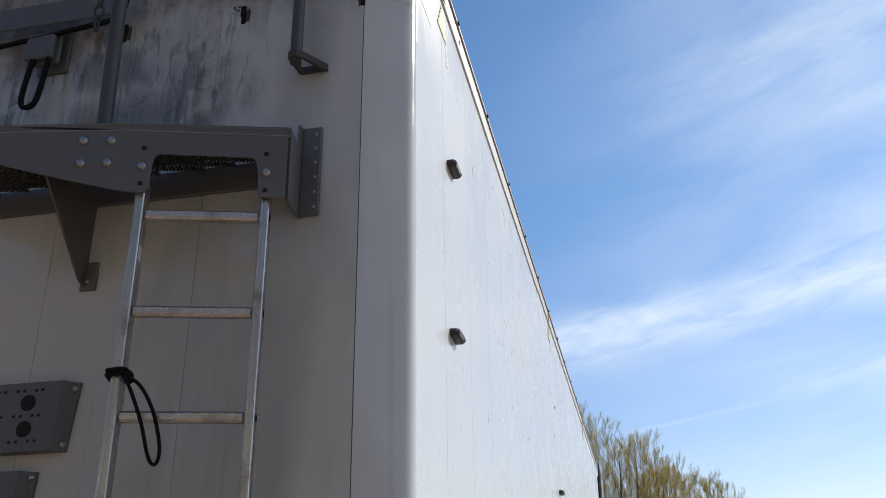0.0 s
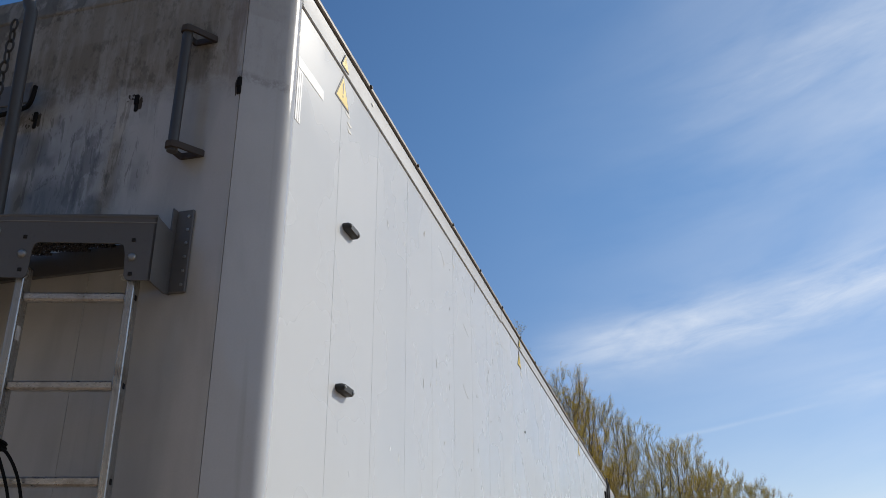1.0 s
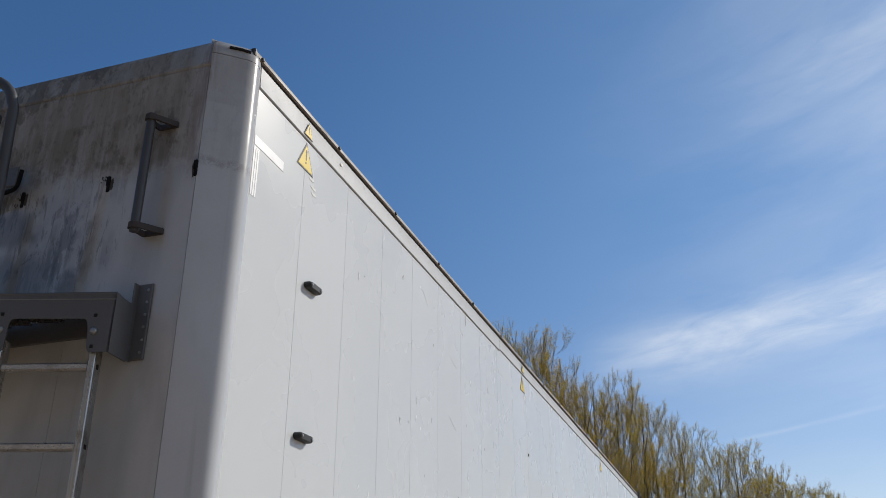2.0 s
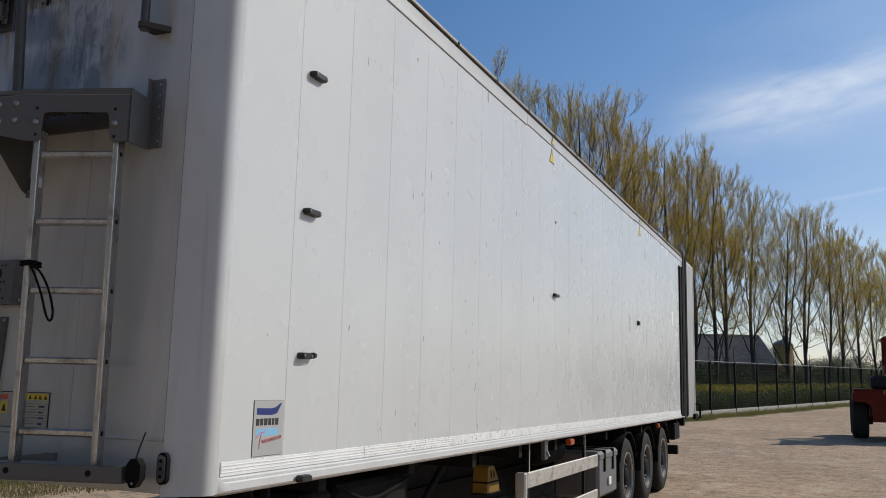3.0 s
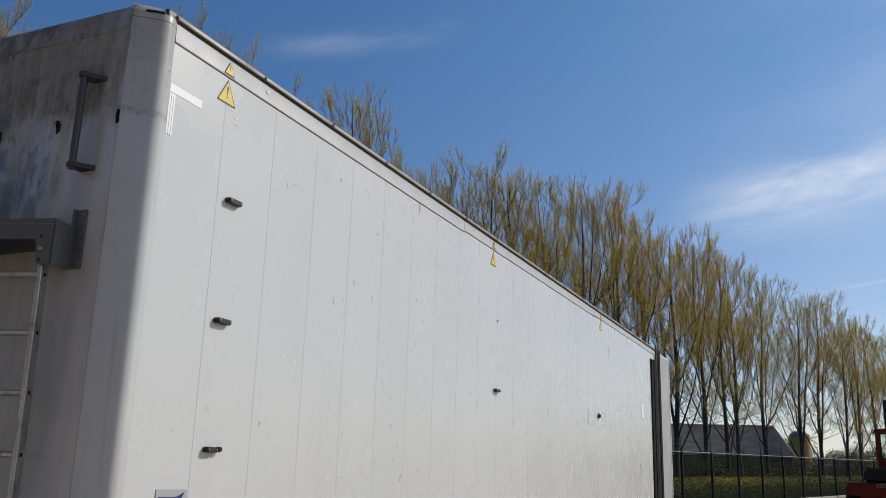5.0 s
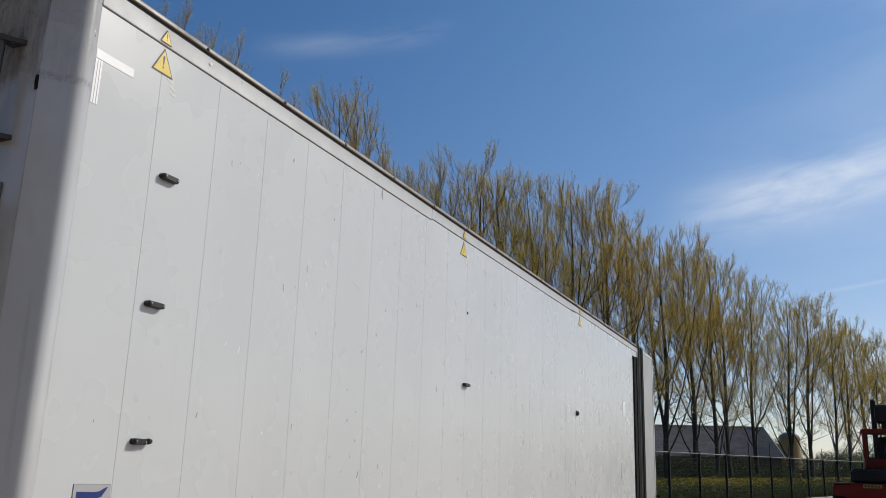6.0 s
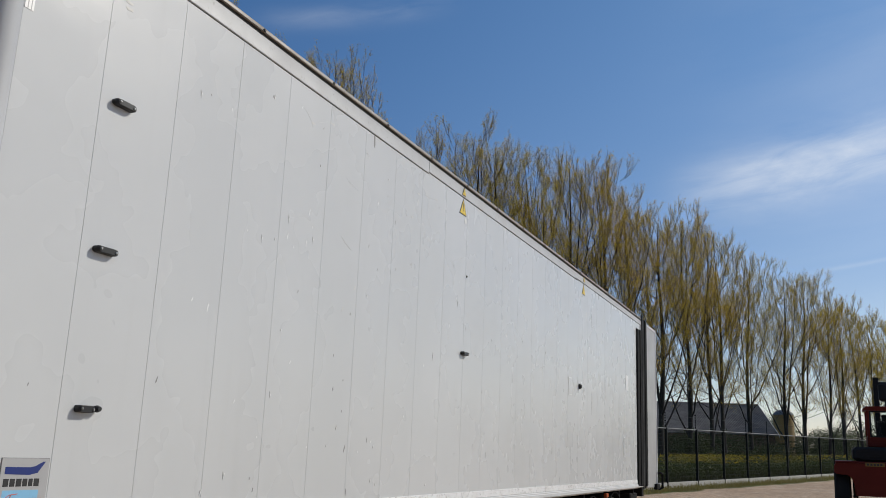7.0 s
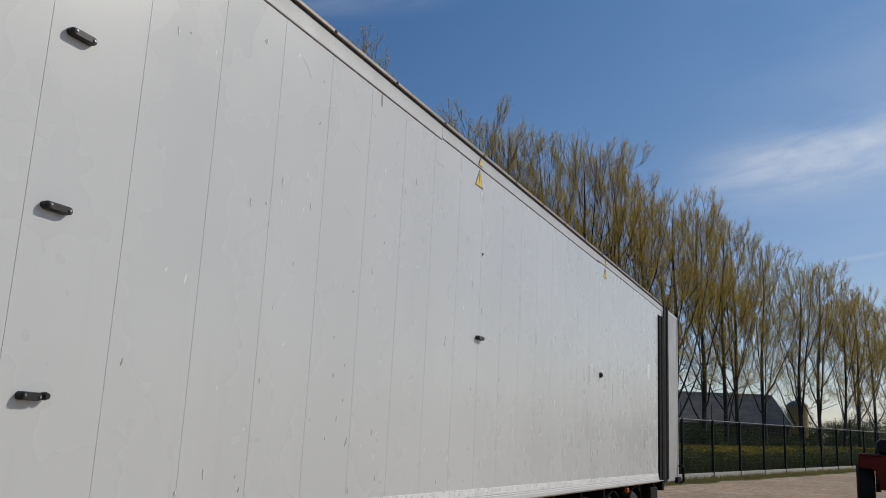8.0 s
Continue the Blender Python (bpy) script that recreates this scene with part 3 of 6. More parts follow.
LIFTRED = material("truck_red", worn((0.120, 0.011, 0.005), (0.050, 0.008, 0.005), 2.0, 22.0, 0.55, 0.1, 0.15, 0.002, 0.5, 0.2))
AMBER = material("dull_amber_plate", worn((0.22, 0.13, 0.02), (0.12, 0.08, 0.02), 12.0, 60.0, 0.6, 0.1, 0.05, 0.0005))
LIFTBLACK = material("truck_black", worn((0.012, 0.012, 0.013), (0.028, 0.026, 0.024), 3.0, 25.0, 0.6, 0.1, 0.2, 0.002, 0.0, 0.2))
GLASS = material("cab_glass", clear_glass, 0.03)


# ---- mesh helpers ----
class Shape:
    """Collects vertices and faces of one part."""

    def __init__(self):
        self.v, self.f = [], []

    def add(self, verts, faces):
        o = len(self.v)
        self.v.extend(verts)
        self.f.extend([tuple(i + o for i in f) for f in faces])
        return self

    def box(self, x0, x1, y0, y1, z0, z1, c=0.0, m=None):
        """A box, its edges cut by a chamfer of c metres."""
        lo, hi = (x0, y0, z0), (x1, y1, z1)
        c = min(c, *(0.45 * (b - a) for a, b in zip(lo, hi)))
        if c <= 0:
            v = [(x, y, z) for x in (x0, x1) for y in (y0, y1) for z in (z0, z1)]
            f = [(0, 1, 3, 2), (4, 6, 7, 5), (0, 4, 5, 1), (2, 3, 7, 6), (0, 2, 6, 4), (1, 5, 7, 3)]
        else:
            v, index = [], {}
            for corner in range(8):
                s = [(corner >> k) & 1 for k in (2, 1, 0)]
                for flat in range(3):
                    p = []
                    for k in range(3):
                        e = hi[k] if s[k] else lo[k]
                        p.append(e if k == flat else (e - c if s[k] else e + c))
                    index[corner, flat] = len(v)
                    v.append(tuple(p))
            f = []
            for flat in range(3):
                a, b = [k for k in range(3) if k != flat]
                for side in (0, 1):
                    quad = []
                    for sa, sb in ((0, 0), (1, 0), (1, 1), (0, 1)):
                        s = [0, 0, 0]
                        s[flat], s[a], s[b] = side, sa, sb
                        quad.append(index[s[0] * 4 + s[1] * 2 + s[2], flat])
                    f.append(tuple(quad))
            for along in range(3):
                a, b = [k for k in range(3) if k != along]
                for sa in (0, 1):
                    for sb in (0, 1):
                        ends = []
                        for e in (0, 1):
                            s = [0, 0, 0]
                            s[along], s[a], s[b] = e, sa, sb
                            ends.append(s[0] * 4 + s[1] * 2 + s[2])
                        f.append((index[ends[0], a], index[ends[1], a], index[ends[1], b], index[ends[0], b]))
            for corner in range(8):
                f.append((index[corner, 0], index[corner, 1], index[corner, 2]))
        if m is not None:
            v = [tuple(m @ Vector(p)) for p in v]
        return self.add(v, f)

    def prism(self, poly, a, b, axis="y", m=None):
        """A flat outline drawn in the two other axes, thick from a to b along axis."""
        def at(p, d):
            return {"x": (d, p[0], p[1]), "y": (p[0], d, p[1]), "z": (p[0], p[1], d)}[axis]
        n = len(poly)
        v = [at(p, a) for p in poly] + [at(p, b) for p in poly]
        f = [tuple(range(n)), tuple(range(2 * n - 1, n - 1, -1))]
        f += [(i, (i + 1) % n, n + (i + 1) % n, n + i) for i in range(n)]
        if m is not None:
            v = [tuple(m @ Vector(p)) for p in v]
        return self.add(v, f)

    def tube(self, pts, r, seg=8, caps=True):
        """A round bar along a line of points; r is one radius or one for each point."""
        pts = [Vector(p) for p in pts]
        rs = [r] * len(pts) if isinstance(r, (int, float)) else list(r)
        v, f = [], []
        side = None
        for i, p in enumerate(pts):
            d = (pts[min(i + 1, len(pts) - 1)] - pts[max(i - 1, 0)]).normalized()
            if side is None:
                side = d.orthogonal().normalized()
            side = (side - d * side.dot(d)).normalized()
            up = d.cross(side)
            for k in range(seg):
                a = 2 * math.pi * k / seg
                v.append(tuple(p + (side * math.cos(a) + up * math.sin(a)) * rs[i]))
        for i in range(len(pts) - 1):
            for k in range(seg):
                q = (k + 1) % seg
                f.append((i * seg + k, i * seg + q, (i + 1) * seg + q, (i + 1) * seg + k))
        if caps:
            f.append(tuple(range(seg - 1, -1, -1)))
            f.append(tuple(range((len(pts) - 1) * seg, len(pts) * seg)))
        return self.add(v, f)

    def lathe(self, profile, seg, m, closed=False, front=True):
        """A profile of (radius, height) turned round the axis z, then set by m."""
        v, f = [], []
        for rad, h in profile:
            for k in range(seg):
                a = 2 * math.pi * k / seg
                v.append(tuple(m @ Vector((rad * math.cos(a), rad * math.sin(a), h))))
        n = len(profile)
        for i in range(n if closed else n - 1):
            j = (i + 1) % n
            for k in range(seg):
                q = (k + 1) % seg
                f.append((i * seg + k, i * seg + q, j * seg + q, j * seg + k))
        if not closed:
            if front:
                f.append(tuple(range(seg - 1, -1, -1)))
            f.append(tuple(range((n - 1) * seg, n * seg)))
        return self.add(v, f)

    def mesh(self, name, mat, smooth=True, angle=35):
        me = bpy.data.meshes.new(name)
        me.from_pydata(self.v, [], self.f)
        me.materials.append(mat)
        bm = bmesh.new()
        bm.from_mesh(me)
        bmesh.ops.remove_doubles(bm, verts=bm.verts, dist=1e-6)
        bmesh.ops.recalc_face_normals(bm, faces=bm.faces)
        bm.to_mesh(me)
        bm.free()
        if smooth:
            me.shade_smooth()
            me.set_sharp_from_angle(angle=radians(angle))
        return me


def thing(name, m, label, category, group="", kind=""):
    ob = new(name)
    ob.matrix_world = m
    return tagged(ob, label, category, group, kind)


def part(name, shape, mat, parent, label="", smooth=True, angle=35):
    ob = new(name, shape.mesh(name, mat, smooth, angle))
    ob.parent = parent
    return tagged(ob, label)


def again(name, me, parent, m):
    """One more piece on a mesh that others use too."""
    ob = new(name, me)
    ob.parent = parent
    ob.matrix_basis = m
    return ob


def whole(name, shape, mat, label, category, group="", kind="", smooth=True, angle=35):
    ob = new(name, shape.mesh(name, mat, smooth, angle))
    return tagged(ob, label, category, group, kind)


def arc(cx, cy, r, a0, a1, n):
    return [(cx + r * math.cos(radians(a0 + (a1 - a0) * i / n)), cy + r * math.sin(radians(a0 + (a1 - a0) * i / n))) for i in range(n + 1)]


# ---- ground ----
def ground_sheet():
    s = Shape()
    ticks = [-900, -500, -260, -140, -80, -50, -30] + list(range(-20, 61, 4)) + [75, 95, 125, 170, 240, 360, 600, 1000, 1800]
    xs = [t - 10 for t in ticks]
    xs[0] = -1800
    n = len(ticks)
    rng = random.Random(3)
    for y in ticks:
        for x in xs:
            near = 1.0 if abs(x) < 60 and -30 < y < 100 else 0.0
            s.v.append((x, y, near * rng.uniform(-0.015, 0.010)))
    for j in range(n - 1):
        for i in range(n - 1):
            s.f.append((j * n + i, j * n + i + 1, (j + 1) * n + i + 1, (j + 1) * n + i))
    return s


ground = whole("ground", ground_sheet(), GROUND, "pale sandy gravel yard with turf beyond the fence", "ground", kind="structure")

# unseen wall added behind the camera: closes the yard and dims the trailer's nose
wall = whole("wall_south", Shape().box(-60, 60, -17.5, -17.0, -0.1, 10.5), UNSEENWALL, "unseen brown wall with pale panels, added to dim and reflect in the trailer's nose", "wall", kind="structure", smooth=False)
# pale panels, added for bright reflections low on the nose
panel = Shape().box(-1.25, 1.25, -0.06, 0.0, 0.0, 4.0, 0.02).mesh("panel", CONCRETE)
for k in range(30):
    again("panel", panel, wall, pose(-58 + 3.6 * k, -16.94, 0))

# ---- the semi-trailer, in its own frame: its side is x = 0, its nose y = 0 ----
trailer = thing("semi_trailer", TILT.copy(), "white box semi-trailer with grimy front and open rear door", "trailer")
TOP, BASE, RAIL_Z = 3.79, 1.21, 3.905
WIDE, LONG = 2.55, 13.32

# dark core behind the joints
core = Shape().box(-WIDE + 0.03, -0.030, 0.20, LONG - 0.02, 1.12, 3.90).box(-WIDE + 0.13, -0.13, 0.030, 0.20, 1.12, 3.86).box(-0.14, -0.112, 0.036, 0.10, 1.12, 3.86)
part("inner_shell", core, GAP, trailer, "dark inner shell showing in the joints", smooth=False)


def sheet_mesh(width, z0, z1, name, mat, facing):
    """One flat wall sheet with softened upright edges, its outer face at 0."""
    c, t = 0.0008, 0.028
    w = width / 2 - 0.0005
    outline = [(-w, t), (-w, c), (-w + c, 0.0), (w - c, 0.0), (w, c), (w, t)]
    if facing == "x":
        poly = [(-d, a) for a, d in outline]
    else:
        poly = [(a, d) for a, d in outline]
    return Shape().prism(poly, z0, z1, "z").mesh(name, mat, True, 20)


# side wall sheets
STEP = 0.4925
edges = [0.67 + STEP * k for k in range(26)]
# the seam under the upper rail is raised past each joint to fit the camera's view
SEAMS = ((0.205, 4.213, TOP), (4.219, 8.90, TOP + 0.014), (8.906, LONG, TOP + 0.030))
for y0, y1, high in SEAMS:
    side_sheet = sheet_mesh(STEP, BASE, high, "side_panel", SIDE, "x")
    for e in edges[:-1]:
        if y0 - 0.1 < e + STEP / 2 <= y1 + 0.1:
            again("side_panel", side_sheet, trailer, pose(0, e + STEP / 2, 0))
first = sheet_mesh(0.67 - 0.207, BASE, TOP, "side_panel", SIDE, "x")
again("side_panel", first, trailer, pose(0, (0.67 + 0.207) / 2, 0))
last = sheet_mesh(LONG - edges[-1], BASE, TOP + 0.030, "side_panel", SIDE, "x")
again("side_panel", last, trailer, pose(0, (LONG + edges[-1]) / 2, 0))

# front wall sheets
for a, b in ((-0.623, -0.119), (-1.118, -0.623), (-1.613, -1.118), (-2.108, -1.613), (-2.43, -2.108)):
    again("front_panel", sheet_mesh(b - a, 1.308, 3.80, "front_panel", FRONT, "y"), trailer, pose((a + b) / 2, 0, 0))
part("lower_front_panel", Shape().box(-2.43, -0.119, 0.003, 0.04, 1.095, 1.300, 0.004), FRONT, trailer)
part("panel_lip", Shape().box(-2.43, -0.121, -0.004, 0.02, 1.298, 1.310, 0.003), FRONT, trailer)


def soft_profile(corners, n=5):
    """Smooth plan outline through a few corners."""
    P = [Vector((*p, 0)) for p in corners]
    P = [P[0] * 2 - P[1]] + P + [P[-1] * 2 - P[-2]]
    out = []
    for i in range(1, len(P) - 2):
        for k in range(n):
            t = k / n
            a, b, c, d = P[i - 1], P[i], P[i + 1], P[i + 2]
            q = 0.5 * (2 * b + (c - a) * t + (2 * a - 5 * b + 4 * c - d) * t * t + (3 * b - a - 3 * c + d) * t ** 3)
            out.append((q.x, q.y))
    return out + [tuple(corners[-1])]


# plan of the corner: a slow bow from the joint, then a tight turn into the side
CORNER = soft_profile([(-0.1165, 0.000), (-0.085, 0.024), (-0.050, 0.054), (-0.016, 0.085), (0.008, 0.110), (0.0175, 0.131), (0.019, 0.154), (0.012, 0.182), (0.003, 0.2045)])


def corner_post(mirror):
    s = Shape()
    s.prism(CORNER + [(-0.030, 0.2045), (-0.045, 0.14), (-0.080, 0.09), (-0.1165, 0.040)], 1.084, 3.868, "z")
    if mirror:
        s.v = [(-WIDE - x, y, z) for x, y, z in s.v]
    return s


part("corner_post", corner_post(False), CORNERPAINT, trailer, "rounded grey corner post", angle=40)
part("corner_post", corner_post(True), CORNERPAINT, trailer, "rounded grey corner post", angle=40)


def corner_cap(mirror):
    """The domed cap on a front corner."""
    s = Shape()
    rings = [(0.0, 3.871), (0.0, 3.896), (0.004, 3.916), (0.013, 3.934), (0.028, 3.950), (0.048, 3.962), (0.075, 3.970)]
    loops = []
    for inset, z in rings:
        pts = []
        for x, y in CORNER:
            v = Vector((-0.1165 - x, 0.2045 - y))
            d = v.normalized() if v.length > 1e-4 else Vector((0, 1))
            pts.append((x + d.x * inset, y + d.y * inset))
        pts += [(-0.15, 0.2045), (-0.15, 0.03)]
        loops.append([(x, y, z) for x, y in pts])
    n = len(loops[0])
    for lp in loops:
        s.v.extend(lp)
    for i in range(len(loops) - 1):
        for k in range(n):
            q = (k + 1) % n
            s.f.append((i * n + k, i * n + q, (i + 1) * n + q, (i + 1) * n + k))
    s.f.append(tuple(range((len(loops) - 1) * n, len(loops) * n)))
    s.f.append(tuple(range(n)))
    if mirror:
        s.v = [(-WIDE - x, y, z) for x, y, z in s.v]
    return s


part("corner_cap", corner_cap(False), CORNERPAINT, trailer, "domed corner cap with dirt streaks", angle=50)
part("corner_cap", corner_cap(True), CORNERPAINT, trailer, angle=50)

# front head profile: a crease, then leaning back and rounding into the roof
head = [(0.002, 3.803), (-0.003, 3.810), (-0.003, 3.818), (0.004, 3.832), (0.012, 3.915), (0.026, 3.945), (0.055, 3.964), (0.12, 3.972), (0.12, 3.80)]
part("front_head_profile", Shape().prism(head, -2.43, -0.1185, "x"), FRONT, trailer, "soot-stained front head profile", angle=50)

# upper side rail and the weathered roof trim above it
for y0, y1, high in SEAMS:
    rail = [(-0.02, high + 0.003), (0.004, high + 0.003), (0.008, high + 0.007), (0.008, high + 0.014), (0.006, high + 0.020), (0.005, RAIL_Z - 0.004), (-0.02, RAIL_Z - 0.002)]
    part("upper_rail", Shape().prism(rail, y0, y1, "y"), DIMRAIL, trailer, "chipped white upper rail", angle=30)
trim = [(-0.06, 3.926), (0.003, 3.926), (0.008, 3.931), (0.008, 3.947), (0.003, 3.956), (-0.06, 3.964)]
part("trim_gap", Shape().box(-0.05, -0.004, 0.206, LONG, 3.900, 3.924), GAP, trailer, smooth=False)
part("roof_trim", Shape().prism(trim, 0.135, LONG + 0.12, "y"), TRIM, trailer, "weathered brown roof trim strip", angle=30)
part("roof_trim", Shape().prism([(-WIDE - x, z) for x, z in trim], 0.135, LONG + 0.12, "y"), TRIM, trailer, angle=30)
screw = Shape().lathe([(0.011, 0), (0.011, 0.004), (0.007, 0.008)], 8, pose(0, 0, 0, 0, 90, 0)).mesh("screw", CHAIN)
for k in range(17):
    again("screw", screw, trailer, pose(0.0085, 0.20 + 0.81 * k, 3.938))
# end of the tensioning bar at the corner
part("trim_end", Shape().box(-0.006, 0.017, 0.118, 0.140, 3.908, 3.950, 0.006), CHAIN, trailer, "rusty trim end bracket")
part("trim_slot", Shape().tube([(-0.062, 0.042, 3.912), (-0.025, 0.074, 3.914), (0.004, 0.108, 3.914)], 0.007, 6), GAP, trailer)
roof = [(-WIDE + 0.05, 3.955)] + [(-WIDE + 0.05 + (WIDE - 0.10) * i / 12, 3.955 + 0.03 * math.sin(math.pi * i / 12)) for i in range(1, 12)] + [(-0.05, 3.955), (-0.05, 3.92), (-WIDE + 0.05, 3.92)]
part("roof_tarpaulin", Shape().prism(roof, 0.10, LONG + 0.1, "y"), TARP, trailer, "dark stretched roof tarpaulin", angle=60)

# marking strip and lower rail
part("strip_backing", Shape().box(-0.03, 0.0005, 0.206, LONG, 1.140, BASE - 0.0005, 0.0), RAIL, trailer, smooth=False)
k = 0
y0 = 0.214
while y0 < LONG - 0.05:
    y1 = min(y0 + 1.24, LONG - 0.02)
    part("marking_strip", Shape().box(-0.01, 0.0045, y0, y1 - 0.003, 1.150, 1.2085, 0.0015), TAPE, trailer, "chipped white marking strip" if k == 0 else "")
    if k < 2:
        for z in (1.166, 1.180, 1.194):
            part("strip_rib", Shape().box(0.004, 0.0062, y0 + 0.004, y1 - 0.008, z - 0.0030, z + 0.0030, 0.0010), STRIPWHITE, trailer)
    y0, k = y1, k + 1
low = [(-0.05, 1.146), (0.008, 1.146), (0.013, 1.140), (0.013, 1.128), (0.017, 1.122), (0.018, 1.092), (0.013, 1.084), (-0.05, 1.084)]
run = Shape()
for y, k in ((0.196, 0.12), (0.214, 0.55), (0.240, 0.90), (0.275, 1.0), (LONG, 1.0)):
    run.v += [(x * k if x > 0 else x, y, z) for x, z in low]
n = len(low)
run.f = [(r * n + i, r * n + (i + 1) % n, (r + 1) * n + (i + 1) % n, (r + 1) * n + i) for r in range(4) for i in range(n)] + [tuple(range(n)), tuple(range(5 * n - 1, 4 * n - 1, -1))]
part("lower_rail", run, RAIL, trailer, "white lower side rail with scuffs", angle=25)
part("lower_rail", Shape().prism([(-WIDE - x, z) for x, z in low], 0.212, LONG, "y"), RAIL, trailer, angle=25)
part("side_wall", Shape().box(-WIDE, -WIDE + 0.045, 0.21, LONG, BASE - 0.06, RAIL_Z, 0.004), SIDE, trailer, "plain white far side wall")
part("load_floor", Shape().box(-WIDE + 0.06, -0.050, 0.26, LONG - 0.02, 1.062, 1.115, 0.005), ALU_Y, trailer, "aluminium load floor")


# marker lugs on the side
def lug_mesh():
    s = Shape()
    poly = [(y, z) for y, z in [(0.049 + 0.018 * math.cos(a), 0.018 * math.sin(a)) for a in np.linspace(-math.pi / 2, math.pi / 2, 7)]]
    poly += [(-0.049 + 0.018 * math.cos(a), 0.018 * math.sin(a)) for a in np.linspace(math.pi / 2, 3 * math.pi / 2, 7)]
    s.prism(poly, 0.0, 0.024, "x")
    inner = [(0.86 * y, 0.80 * z) for y, z in poly]
    n = len(poly)
    v = [(0.024, *p) for p in poly] + [(0.034, *p) for p in inner]
    s.add(v, [(i, (i + 1) % n, n + (i + 1) % n, n + i) for i in range(n)] + [tuple(range(n, 2 * n))])
    return s.mesh("marker_lug", PLASTIC, True, 30)


lug = lug_mesh()
bolt_small = Shape().lathe([(0.008, 0), (0.008, 0.004), (0.005, 0.006)], 6, pose(0, 0, 0, 0, 90, 0)).mesh("bolt", ZINC)
for y, z in ((0.807, 3.066), (0.805, 2.368), (0.800, 1.668), (5.11, 2.398)):
    lo = again("marker_lug", lug, trailer, pose(0, y, z) @ Matrix.Diagonal((1, 0.72 if z == 1.668 else 1, 0.86, 1)))
    tagged(lo, "black plastic marker lug")
    again("bolt", bolt_small, lo, pose(0.033, -0.045, 0.002))
    again("bolt", bolt_small, lo, pose(0.033, 0.045, -0.002))
part("marker_knob", Shape().lathe([(0.014, 0), (0.016, 0.02), (0.011, 0.034)], 10, pose(0.0, 0.868, 1.672, 0, 90, 0)), PLASTIC, trailer, "small round black knob")
part("marker_knob", Shape().lathe([(0.034, 0), (0.034, 0.02), (0.02, 0.036)], 10, pose(0.0, 9.10, 2.430, 0, 90, 0)), PLASTIC, trailer)
lo = again("marker_lug", lug, trailer, pose(0.026, 0.80, 1.098) @ Matrix.Diagonal((1, 0.72, 0.9, 1)))
part("rivet", Shape().lathe([(0.012, 0), (0.010, 0.006)], 8, pose(0.0, 5.13, 3.10, 0, 90, 0)), PLASTIC, trailer)


# stickers
def warning_sign(y, z, w, name):
    h = w * 0.90
    sign = part(name, Shape().prism([(y - w / 2, z - h / 2), (y + w / 2, z - h / 2), (y, z + h / 2)], 0.0, 0.0025, "x"), INK, trailer, "yellow triangular warning sticker with exclamation mark", smooth=False)
    q, cz = 0.85, z - h / 6
    part("sign_face", Shape().prism([(y + (a - y) * q, cz + (b - cz) * q) for a, b in ((y - w / 2, z - h / 2), (y + w / 2, z - h / 2), (y, z + h / 2))], 0.0025, 0.0035, "x"), YELLOW, sign, smooth=False)
    mark = Shape().prism([(y - 0.045 * w, z + 0.20 * h), (y + 0.045 * w, z + 0.20 * h), (y + 0.022 * w, z - 0.16 * h), (y - 0.022 * w, z - 0.16 * h)], 0.0035, 0.0042, "x")
    mark.lathe([(0.035 * w, 0), (0.035 * w, 0.0008)], 8, pose(0.0035, y, z - 0.25 * h, 0, 90, 0))
    part("exclamation_mark", mark, INK, sign, smooth=False)


for y, z in ((0.672, 3.704), (4.99, 3.720), (9.31, 3.742)):
    warning_sign(y, z, 0.168, "warning_sticker")
    warning_sign(y - 0.005, z + 0.142, 0.090, "small_warning_sticker")
for ob in [o for o in trailer.children if o.name.startswith("small_warning")]:
    ob.location = (0.009, 0, 0)
# remains of old stickers
rng = random.Random(8)
for cy, cz, ry, rz in ((0.745, 3.615, 0.038, 0.010), (0.772, 3.577, 0.032, 0.008), (0.778, 3.546, 0.028, 0.009), (5.06, 3.60, 0.03, 0.03), (9.22, 3.66, 0.03, 0.03), (0.15, 3.63, 0.028, 0.012)):
    pts = [(cy + ry * rng.uniform(0.65, 1.1) * math.cos(a), cz + rz * rng.uniform(0.65, 1.1) * math.sin(a)) for a in np.linspace(0, 2 * math.pi, 14, endpoint=False)]
    part("sticker_remains", Shape().prism(pts, -0.002, 0.0160 if cy < 0.2 else 0.0015, "x"), GLUE, trailer, "torn white sticker remains", smooth=False)
mark = part("contour_tape", Shape().box(-0.001, 0.0018, 0.212, 0.470, 3.512, 3.560, 0.0004), CONTOUR, trailer, "white angle of reflective contour tape", smooth=False)
part("contour_tape", Shape().box(-0.001, 0.0018, 0.212, 0.258, 3.272, 3.506, 0.0004), CONTOUR, trailer, smooth=False)
for o in (0.226, 0.243):
    part("tape_line", Shape().box(0.0018, 0.0024, o, o + 0.004, 3.275, 3.50), PALE, mark, smooth=False)

# maker's plate, its lettering as plain bars
plate = part("maker_plate", Shape().box(-0.001, 0.003, 0.426, 0.661, 1.216, 1.461, 0.0012), SCUFF, trailer, "silver maker's plate with blue swoosh")
part("plate_face", Shape().box(0.003, 0.0036, 0.4285, 0.6585, 1.2185, 1.4585), PALE, plate, smooth=False)
part("swoosh", Shape().prism([(0.447, 1.398), (0.565, 1.394), (0.605, 1.402), (0.640, 1.446), (0.628, 1.446), (0.590, 1.428), (0.560, 1.424), (0.447, 1.426)], 0.0036, 0.0042, "x"), BLUE, plate, smooth=False)
for a, b in ((0.445, 0.470), (0.476, 0.500), (0.506, 0.532), (0.537, 0.560), (0.566, 0.586), (0.592, 0.618)):
    part("print_bar", Shape().box(0.0036, 0.0042, a, b, 1.350, 1.380), INK, plate, smooth=False)
